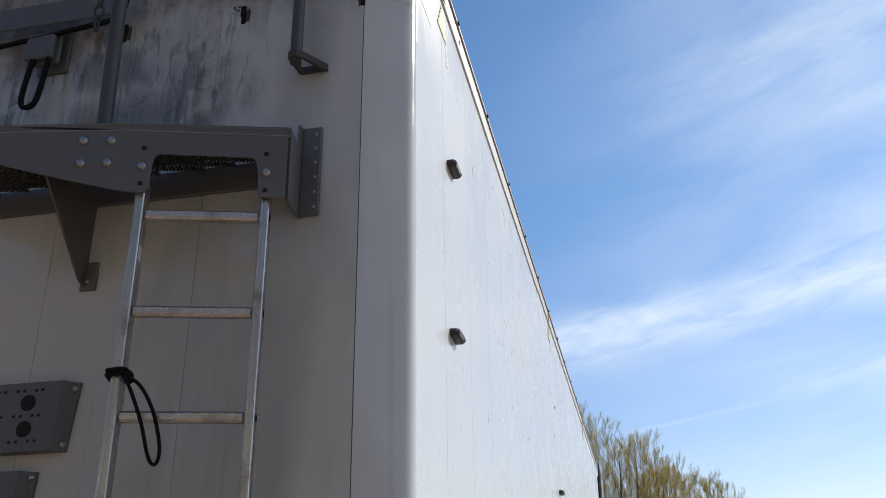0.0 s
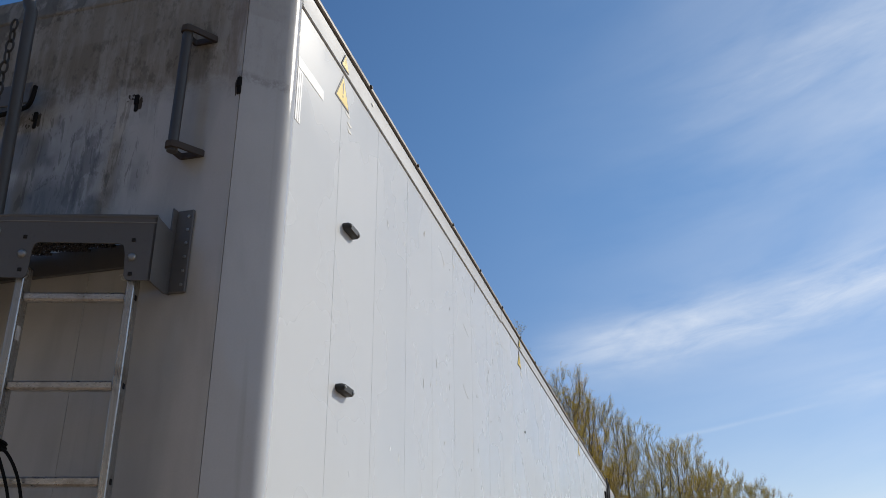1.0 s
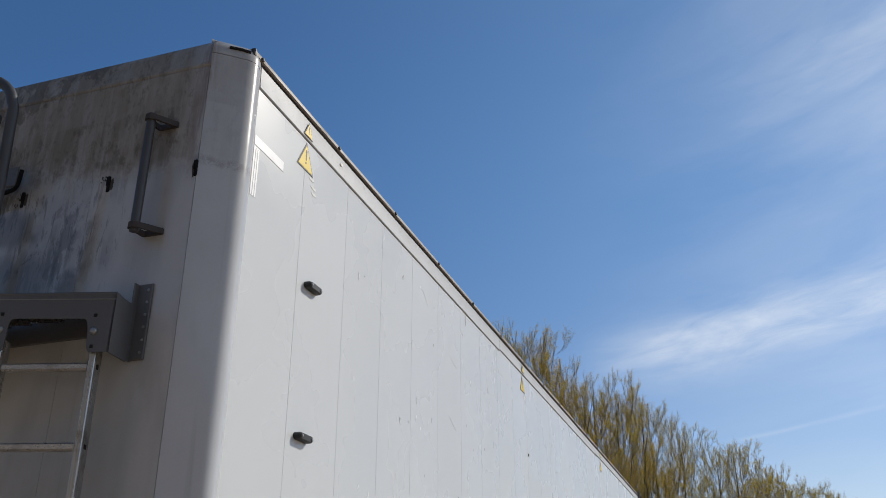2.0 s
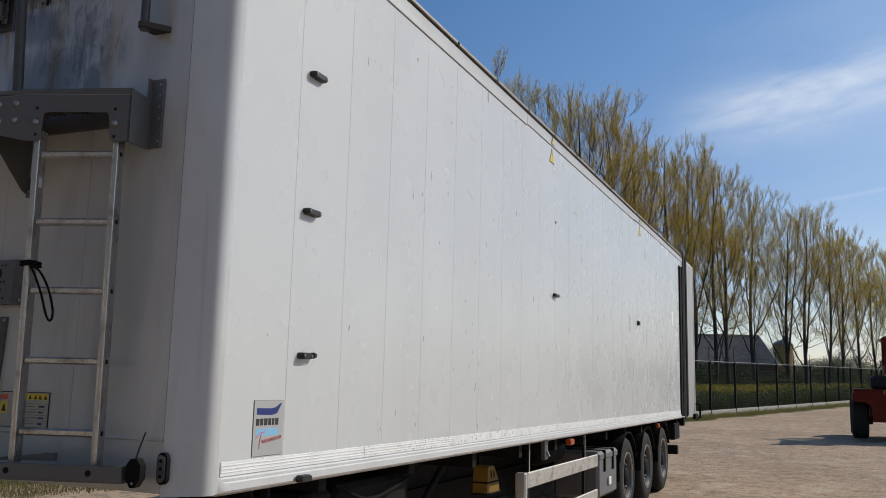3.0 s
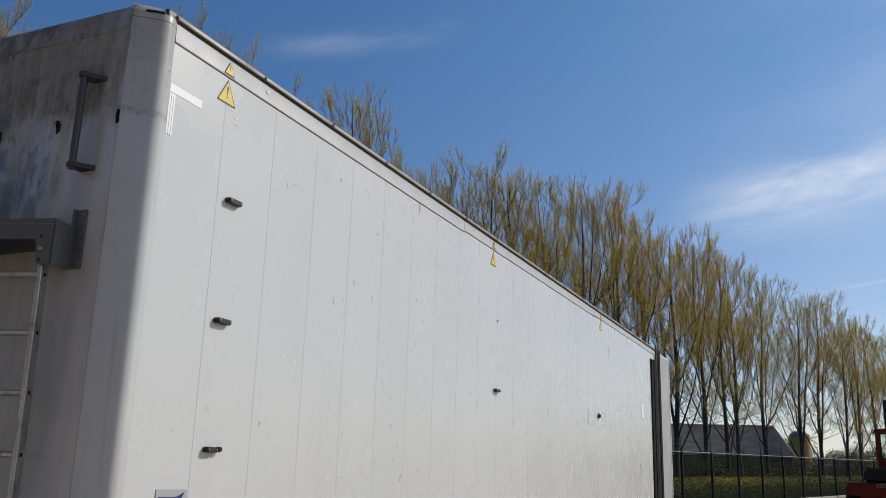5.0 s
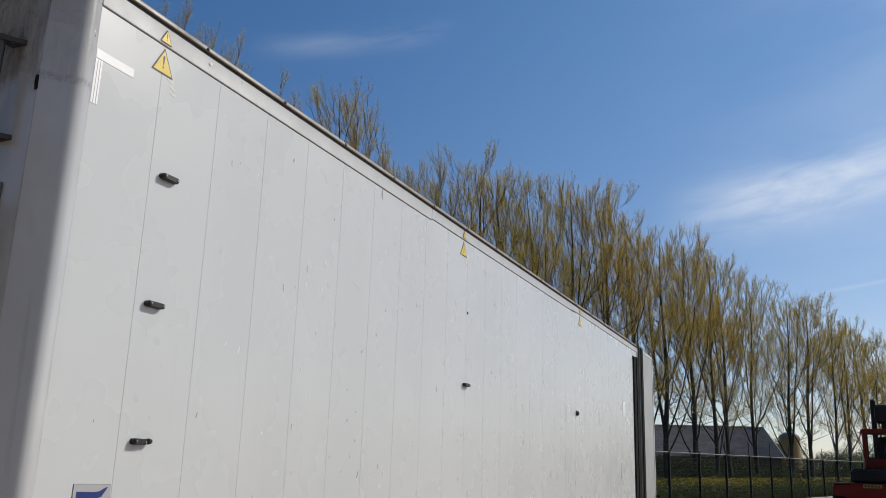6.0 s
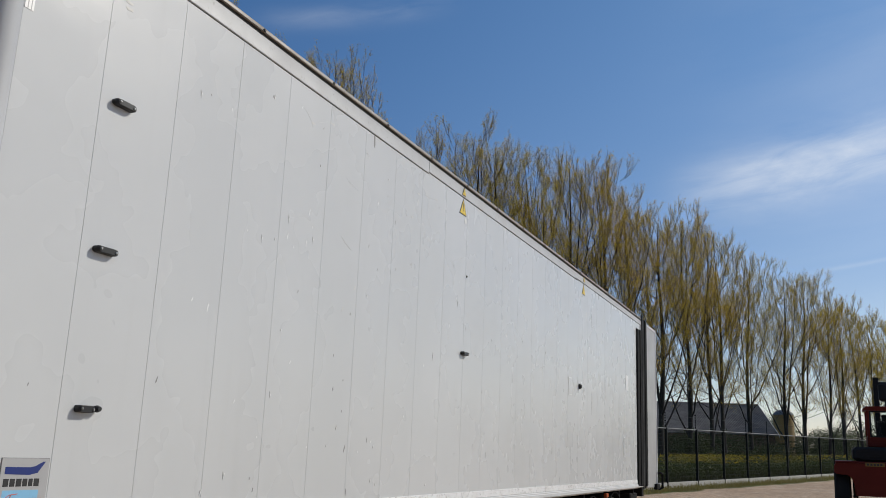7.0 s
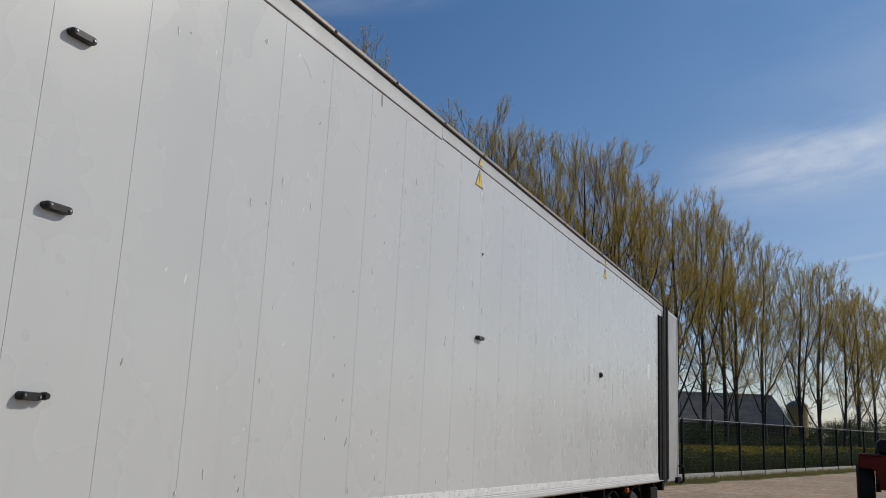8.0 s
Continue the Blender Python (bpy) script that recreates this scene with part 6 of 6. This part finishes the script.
    for f in range(7):
        j = (3, 4, 4, 5, 6, 7, 8)[f]
        a = turn + f * 2.399 + r.uniform(-0.4, 0.4)
        first = fork and f == 1
        zt = H * (r.uniform(0.90, 0.95) if first else r.uniform(0.48, 0.62) + 0.050 * f)
        rad = reach(zt) * (0.5 if first else r.uniform(0.75, 1.0))
        fp = sweep(pts[j], sway(zt) + Vector((rad * math.cos(a), rad * math.sin(a), 0)), r.uniform(0.42, 0.66), 9, 0.07)
        fr = taper(rs[j] * (0.72 if first else r.uniform(0.36, 0.52)), 0.012, 9, 0.85)
        wood.tube(fp, fr, 7, False)
        stems.append((fp, fr))

    for s, (pts, rs) in enumerate(stems):
        m = len(pts) - 1
        lo = 0.30 if s == 0 else 0.30
        count = 22 if s == 0 else 6
        for i in range(count):
            f = lo + (0.985 - lo) * (i + r.random()) / count
            j = min(int(f * m), m - 1)
            base = pts[j].lerp(pts[j + 1], f * m - j)
            rad = rs[j] + (rs[j + 1] - rs[j]) * (f * m - j)
            a = i * 2.399 + s + r.uniform(-0.5, 0.5)
            rise = r.uniform(2.0, 4.4) if base.z > 7.5 else r.uniform(0.7, 3.2)
            zt = min(base.z + rise, H * r.uniform(0.88, 0.98))
            k = reach(zt) * r.uniform(0.55, 1.10) * (0.62 if s else 1.0)
            centre = sway(zt) if s == 0 else Vector((base.x, base.y, zt))
            out = centre + Vector((k * math.cos(a), k * math.sin(a), 0))
            lp = sweep(base, out, r.uniform(0.38, 0.58), 6, 0.06)
            wood.tube(lp, taper(min(rad * 0.42, 0.034), 0.005, 6), 5, False)
            rich = float(np.interp(out.z, [4.5, 8.0, 13.0, 18.0], LEAFY))
            shoots = 6 if base.z < 13.0 else 5
            for q in range(shoots):
                g = 0.22 + 0.78 * (q + r.random()) / shoots
                jj = min(int(g * 6), 5)
                b = lp[jj].lerp(lp[jj + 1], g * 6 - jj)
                d = (lp[jj + 1] - lp[jj]).normalized()
                w = heading(d, r.uniform(0.45, 1.0), r.uniform(0, 6.283))
                w = (w + Vector((0, 0, r.uniform(0.9, 1.7) if b.z > 14.5 else r.uniform(0.40, 1.1) if b.z > 7.0 else r.uniform(-0.35, 0.6)))).normalized()
                bough(b, w, r.uniform(0.7, 1.6) * (1.1 - 0.4 * g), rich)
            bough(lp[6], ((lp[6] - lp[5]).normalized() + Vector((0, 0, 0.5))).normalized(), r.uniform(0.6, 1.0), rich)
        for q in range(5):
            plume(pts[-1 - q % 2], heading(Vector((0, 0, 1)), r.uniform(0.0, 0.4), r.uniform(0, 6.283)), r.uniform(0.6, 1.1), LEAFY[-1])

    tree = thing("poplar_tree", Matrix.Translation((0, 0, 0)), "tall poplar in sparse yellow-green spring leaf", "tree", "row of poplars")
    part("trunk", wood, BARK, tree, "", True, 60)
    # twigs as slender three-sided spikes
    a = np.array([q[0] for q in spikes])
    b = np.array([q[1] for q in spikes])
    ra = np.array([q[2] for q in spikes])[:, None]
    rb = np.array([q[3] for q in spikes])[:, None]
    n = len(a)
    d = b - a
    u = np.cross(d, nr.normal(size=(n, 3)))
    u /= np.linalg.norm(u, axis=1)[:, None]
    w = np.cross(d, u)
    w /= np.linalg.norm(w, axis=1)[:, None]
    ring = [u * math.cos(q) + w * math.sin(q) for q in (0.0, 2.0944, 4.1888)]
    v = np.stack([a + ra * q for q in ring] + [b + rb * q for q in ring], 1).reshape(-1, 3)
    o = 6 * np.arange(n)[:, None, None]
    f = (o + np.array([[0, 1, 4, 3], [1, 2, 5, 4], [2, 0, 3, 5]])[None]).reshape(-1, 4)
    me = bpy.data.meshes.new("branchwork")
    me.from_pydata(v.tolist(), [], f.tolist())
    me.materials.append(TWIG)
    t = new("branchwork", me)
    t.parent = tree
    tagged(t, "thin brown branchwork", kind="stuff")
    c = np.concatenate(leaves)
    n = len(c)
    u = 0.8 * nr.normal(size=(n, 3)) + np.array([0, 0, 0.8])
    u /= np.linalg.norm(u, axis=1)[:, None]
    w = np.cross(u, nr.normal(size=(n, 3)))
    w /= np.linalg.norm(w, axis=1)[:, None]
    k = 0.024 * nr.uniform(0.6, 1.5, n)[:, None]
    v = np.stack([c - u * k, c + w * k * 0.55, c + u * k, c - w * k * 0.55], 1).reshape(-1, 3)
    lm = bpy.data.meshes.new("crown")
    lm.from_pydata(v.tolist(), [], np.arange(4 * n).reshape(n, 4).tolist())
    lm.materials.append(LEAF)
    cr = new("crown", lm)
    cr.parent = tree
    tagged(cr, "sparse yellow-green crown", kind="stuff")
    return tree, float(np.percentile(c[:, 2], 99.6))


# leaves on a twig at four heights of the crown
LEAFY = (2.6, 3.2, 4.7, 4.5)

# the row of poplars: depth from the camera, offset to the side, height, fitted to the camera's view; x = -26.7 + 0.2548
# * d, y = d - 2.8
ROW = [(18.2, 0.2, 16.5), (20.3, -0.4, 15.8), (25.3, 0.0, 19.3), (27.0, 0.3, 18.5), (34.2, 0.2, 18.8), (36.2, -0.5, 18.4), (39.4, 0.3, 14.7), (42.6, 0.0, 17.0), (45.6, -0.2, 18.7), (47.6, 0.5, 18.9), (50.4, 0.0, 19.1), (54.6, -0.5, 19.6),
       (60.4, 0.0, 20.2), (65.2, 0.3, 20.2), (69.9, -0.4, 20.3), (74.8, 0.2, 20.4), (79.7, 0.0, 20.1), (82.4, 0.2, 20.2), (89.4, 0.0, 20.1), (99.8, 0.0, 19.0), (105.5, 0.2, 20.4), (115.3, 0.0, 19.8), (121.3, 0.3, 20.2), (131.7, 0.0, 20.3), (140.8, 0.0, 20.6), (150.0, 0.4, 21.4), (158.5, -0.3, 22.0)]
kinds = [poplar(11, False), poplar(23, True), poplar(37, False), poplar(52, True), poplar(64, False), poplar(79, True)]
tops = [t for _, t in kinds]
kinds = [t for t, _ in kinds]
rng = random.Random(77)
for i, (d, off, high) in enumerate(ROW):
    # shifts and widths by depth, tuned so the crowns fit the camera's view
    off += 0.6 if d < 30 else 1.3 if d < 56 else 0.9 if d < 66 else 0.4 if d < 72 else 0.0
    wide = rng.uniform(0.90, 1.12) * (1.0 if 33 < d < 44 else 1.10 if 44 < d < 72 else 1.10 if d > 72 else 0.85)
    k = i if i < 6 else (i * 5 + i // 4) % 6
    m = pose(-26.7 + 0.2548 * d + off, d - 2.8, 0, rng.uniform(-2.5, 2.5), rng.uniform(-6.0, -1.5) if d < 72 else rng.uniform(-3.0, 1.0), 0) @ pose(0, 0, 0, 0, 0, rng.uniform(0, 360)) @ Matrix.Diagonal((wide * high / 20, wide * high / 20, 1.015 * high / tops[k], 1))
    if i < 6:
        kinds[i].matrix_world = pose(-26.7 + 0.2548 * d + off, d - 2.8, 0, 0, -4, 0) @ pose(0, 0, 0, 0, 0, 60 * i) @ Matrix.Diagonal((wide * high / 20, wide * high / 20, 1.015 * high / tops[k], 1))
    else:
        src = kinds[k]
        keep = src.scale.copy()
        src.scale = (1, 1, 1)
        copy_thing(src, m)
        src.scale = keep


# bushes by the barn, and far woods
def leaf_mass(centres, n, seed, size, name, mat, label, category):
    r = np.random.RandomState(seed)
    out = []
    for x, y, z, rx, ry, rz in centres:
        u = r.normal(size=(n, 3))
        u /= np.linalg.norm(u, axis=1)[:, None]
        rad = r.uniform(0.35, 1.0, (n, 1)) ** 0.5
        bump = 1 + 0.25 * np.sin(5 * u[:, :1] + 3 * u[:, 1:2]) + 0.15 * np.sin(9 * u[:, 2:3] + x)
        p = u * rad * bump * np.array([rx, ry, rz]) + np.array([x, y, z])
        out.append(p[p[:, 2] > 0.02])
    return petals(np.concatenate(out), r, size, name, mat, label, category)


leaf_mass([(-4.6, 134, 3.0, 1.9, 1.8, 3.9), (-5.5, 84, 1.0, 2.2, 1.6, 1.5), (-8.5, 78, 1.1, 2.0, 1.6, 1.7), (-11.0, 72, 0.9, 1.8, 1.6, 1.5), (-2.4, 88, 0.8, 2.0, 1.5, 1.2), (-6.6, 70, 0.9, 1.5, 1.4, 1.4), (-12.5, 101, 1.1, 2.6, 1.8, 1.9), (-8.6, 104, 1.2, 2.4, 1.8, 2.0), (-5.2, 106, 1.0, 2.2, 1.6, 1.7), (-16.5, 99, 1.2, 2.8, 1.8, 2.0), (-1.6, 108, 0.9, 2.0, 1.5, 1.6), (3.4, 150, 2.2, 3.0, 2.0, 2.8), (5.3, 147, 3.0, 2.6, 2.2, 3.4), (9.2, 157, 3.2, 3.0, 2.2, 3.4), (2.2, 149, 2.2, 2.4, 2.0, 2.6)], 5000, 9, 0.060, "bushes", BUSH, "dark green bushes beside the barn", "bushes")
woods = []
rng = random.Random(5)
for i in range(46):
    x = -70 + i * 4.6
    woods.append((x + rng.uniform(-2, 2), 232 + rng.uniform(-14, 14), rng.uniform(1.5, 2.6), rng.uniform(3.5, 6.0), rng.uniform(3.5, 5), rng.uniform(2.5, 5.6)))
leaf_mass(woods, 6500, 12, 0.16, "far_woods", WOOD, "low woods on the horizon, haze put into the leaf colour", "woods")


# ---- barn and silo ----
barn = thing("barn", pose(-5.7, 117.2, 0, 0, 0, 21.8), "low brick barn with grey corrugated roof", "barn")
RIDGE, EAVE, HALF, LEN = 6.75, 3.1, 7.0, 30.0


def slope(sign):
    """One pitched roof side as corrugated sheeting."""
    s = Shape()
    n = 300
    for i in range(n + 1):
        x = 0.4 - (LEN + 0.4) * i / n
        dz = 0.022 * (1 if i % 2 else -1)
        for y, z in ((0.0, RIDGE), (sign * -(HALF + 0.3), EAVE - 0.15)):
            s.v.append((x, y, z + dz))
    for i in range(n):
        s.f.append((2 * i, 2 * i + 1, 2 * i + 3, 2 * i + 2))
    k = len(s.v)
    s.v += [(x, y, z - 0.09) for x, y, z in s.v]
    s.f += [tuple(k + a for a in reversed(f)) for f in list(s.f)]
    return s


part("roof", slope(1), ROOF, barn, "grey corrugated roof side", False)
part("roof", slope(-1), ROOF, barn, "", False)
part("ridge_cap", Shape().prism([(-0.25, RIDGE - 0.06), (0.0, RIDGE + 0.10), (0.25, RIDGE - 0.06)], -LEN, 0.4, "x"), ROOF, barn)
part("wall", Shape().box(-LEN + 0.3, 0.0, -HALF, -HALF + 0.3, 0, EAVE), BRICK, barn, smooth=False)
part("wall", Shape().box(-LEN + 0.3, 0.0, HALF - 0.3, HALF, 0, EAVE), BRICK, barn, smooth=False)
for x in (-0.3, -LEN + 0.3):
    part("gable", Shape().prism([(-HALF, 0), (HALF, 0), (HALF, EAVE), (0, RIDGE - 0.15), (-HALF, EAVE)], x, x + 0.3, "x"), BRICK, barn, smooth=False)
for sgn in (-1, 1):
    part("barge_board", Shape().prism([(0, RIDGE - 0.02), (0, RIDGE - 0.30), (sgn * (HALF + 0.3), EAVE - 0.42), (sgn * (HALF + 0.3), EAVE - 0.14)], 0.40, 0.45, "x"), BARGE, barn, smooth=False)

silo = thing("silo", pose(-2.95, 129.0, -0.30) @ Matrix.Diagonal((1.15, 1.15, 1.11, 1)), "ochre feed silo with a domed top", "silo")
part("tank", Shape().lathe([(1.18, 0.0), (1.18, 5.52), (1.14, 5.60)], 36, Matrix.Identity(4)), SILO, silo)
part("dome", Shape().lathe([(1.20, 5.54), (1.19, 5.64), (1.10, 5.80), (0.85, 6.02), (0.45, 6.19), (0.12, 6.24)], 36, Matrix.Identity(4)), GALV, silo, "grey domed top")
for z in (1.4, 2.8, 4.2, 5.5):
    part("hoop", Shape().lathe([(1.185, z), (1.21, z + 0.02), (1.21, z + 0.08), (1.185, z + 0.10)], 36, Matrix.Identity(4), True), SILO, silo)
part("filler_cap", Shape().lathe([(0.18, 6.2), (0.18, 6.38), (0.10, 6.42)], 14, Matrix.Identity(4)), GALV, silo)

# ---- heavy fork-lift truck, seen from behind ----
lift = thing("forklift_truck", pose(4.155, 24.8, 0.225) @ Matrix.Diagonal((0.9, 0.9, 0.9, 1)), "red heavy fork-lift truck with black hood", "forklift")
# the weight arches over the steering wheels
weight = [(-1.30, 1.02), (-1.30, 1.20), (-1.24, 1.30), (1.24, 1.30), (1.30, 1.20), (1.30, 1.02), (1.22, 0.97), (0.94, 0.95), (0.82, 0.86), (0.76, 0.66), (0.74, 0.36), (-0.74, 0.36), (-0.76, 0.66), (-0.82, 0.86), (-0.94, 0.95), (-1.22, 0.97)]
part("counterweight", Shape().prism(weight, -0.15, 1.05, "y"), LIFTRED, lift, "chipped red counterweight", smooth=False)
part("weight_top", Shape().box(-1.27, 1.27, -0.13, 1.1, 1.29, 1.36, 0.03), LIFTRED, lift)
part("chassis", Shape().box(-0.72, 0.72, 1.0, 3.4, 0.38, 1.30, 0.03), LIFTRED, lift)
part("hood", Shape().box(-0.76, 0.82, 0.05, 1.9, 1.355, 1.79, 0.10), LIFTBLACK, lift, "black engine hood")
for i in range(5):
    part("grille_slat", Shape().box(-0.55, 0.10, 0.035, 0.055, 1.42 + 0.07 * i, 1.45 + 0.07 * i, 0.004), LIFTBLACK, lift)
tag = part("number_plate", Shape().box(-0.44, 0.08, -0.168, -0.150, 1.225, 1.335, 0.004), AMBER, lift, "dull amber plate with dark bars")
for i in range(5):
    part("print_bar", Shape().box(-0.40 + 0.09 * i, -0.34 + 0.09 * i, -0.172, -0.168, 1.25, 1.31), INK, tag, smooth=False)
# cab of red posts with glass all round
cab = part("cab", Shape().box(-0.30, 0.90, 0.80, 2.3, 1.80, 1.96, 0.02), LIFTRED, lift, "red operator cab")
for x in (-0.30, 0.82):
    for y in (0.80, 2.22):
        part("cab_post", Shape().box(x, x + 0.08, y, y + 0.08, 1.94, 2.92, 0.01), LIFTRED, cab)
part("cab_roof", Shape().prism([(-0.37, 2.90), (-0.37, 2.98), (-0.30, 3.03), (0.90, 3.03), (0.97, 2.98), (0.97, 2.90)], 0.72, 2.38, "y"), LIFTRED, cab, smooth=False)
part("cab_sill", Shape().box(-0.22, 0.82, 0.80, 0.86, 1.95, 2.09, 0.01), LIFTRED, cab)
part("side_sill", Shape().box(-0.30, -0.24, 0.88, 2.22, 1.95, 2.12, 0.01), LIFTRED, cab)
part("window_frame", Shape().box(-0.22, -0.17, 0.815, 0.85, 2.09, 2.90, 0.006).box(0.77, 0.82, 0.815, 0.85, 2.09, 2.90, 0.006).box(-0.17, 0.77, 0.815, 0.85, 2.09, 2.13, 0.006).box(-0.17, 0.77, 0.815, 0.85, 2.85, 2.90, 0.006), LIFTBLACK, cab)
part("rear_pane", Shape().box(-0.17, 0.77, 0.828, 0.836, 2.13, 2.85), GLASS, cab, smooth=False).visible_shadow = False
part("cab_seat", Shape().box(0.02, 0.52, 1.15, 1.30, 1.98, 2.62, 0.06).box(0.02, 0.52, 1.15, 1.70, 1.98, 2.14, 0.05).box(0.14, 0.40, 1.17, 1.27, 2.60, 2.80, 0.03), LIFTBLACK, cab)
part("steering_column", Shape().tube([(0.27, 2.1, 1.98), (0.27, 1.86, 2.42)], 0.03, 8), LIFTBLACK, cab)
part("wiper", Shape().tube([(0.22, 0.812, 2.12), (0.36, 0.806, 2.66)], 0.008, 6), LIFTBLACK, cab)
part("beacon_box", Shape().box(0.10, 0.60, 0.95, 1.35, 3.20, 3.78, 0.07).box(0.26, 0.44, 1.05, 1.25, 3.02, 3.22, 0.02), LIFTBLACK, lift, "black box on the cab roof")
part("beacon", Shape().lathe([(0.05, 3.03), (0.06, 3.05), (0.055, 3.17), (0.02, 3.21)], 12, pose(0.78, 1.0, 0)), ORANGE, lift, "orange warning beacon")
for x in (0.06, 0.66):
    part("mast", Shape().box(x, x + 0.16, 3.3, 3.5, 0.25, 4.10, 0.01), LIFTBLACK, lift, "black lifting mast")
part("mast_tie", Shape().box(0.06, 0.82, 3.34, 3.46, 3.75, 3.95, 0.01), LIFTBLACK, lift)
part("exhaust", Shape().tube([(0.72, 1.2, 1.7), (0.72, 1.2, 3.4)], 0.06, 10), LIFTBLACK, lift)


def lift_wheel(x, y, r, w):
    m = pose(x, y, r - 0.2, 0, -90, 0)
    wh = thing("lift_wheel", Matrix.Identity(4), "", "")
    wh.parent = lift
    part("tyre", Shape().lathe([(r * 0.58, 0.03), (r * 0.72, 0.0), (r * 0.90, 0.01), (r, 0.06), (r, w - 0.06), (r * 0.90, w - 0.01), (r * 0.58, w - 0.03)], 32, m, True), TYRE, wh)
    part("rim", Shape().lathe([(r * 0.58, 0.04), (r * 0.50, 0.10), (r * 0.30, 0.12), (r * 0.28, 0.06), (r * 0.1, 0.05)], 24, m, False, False), LIFTRED, wh)


for x in (-1.33 + 0.48, 1.33):
    lift_wheel(x, 0.72, 0.64, 0.48)
    lift_wheel(x, 2.85, 0.64, 0.48)
for x in (-0.75, 0.60):
    part("fork", Shape().prism([(3.5, 0.12), (3.5, 1.1), (3.56, 1.1), (3.58, 0.18), (4.8, 0.14), (4.8, 0.12)], x, x + 0.15, "x"), LIFTBLACK, lift, smooth=False)
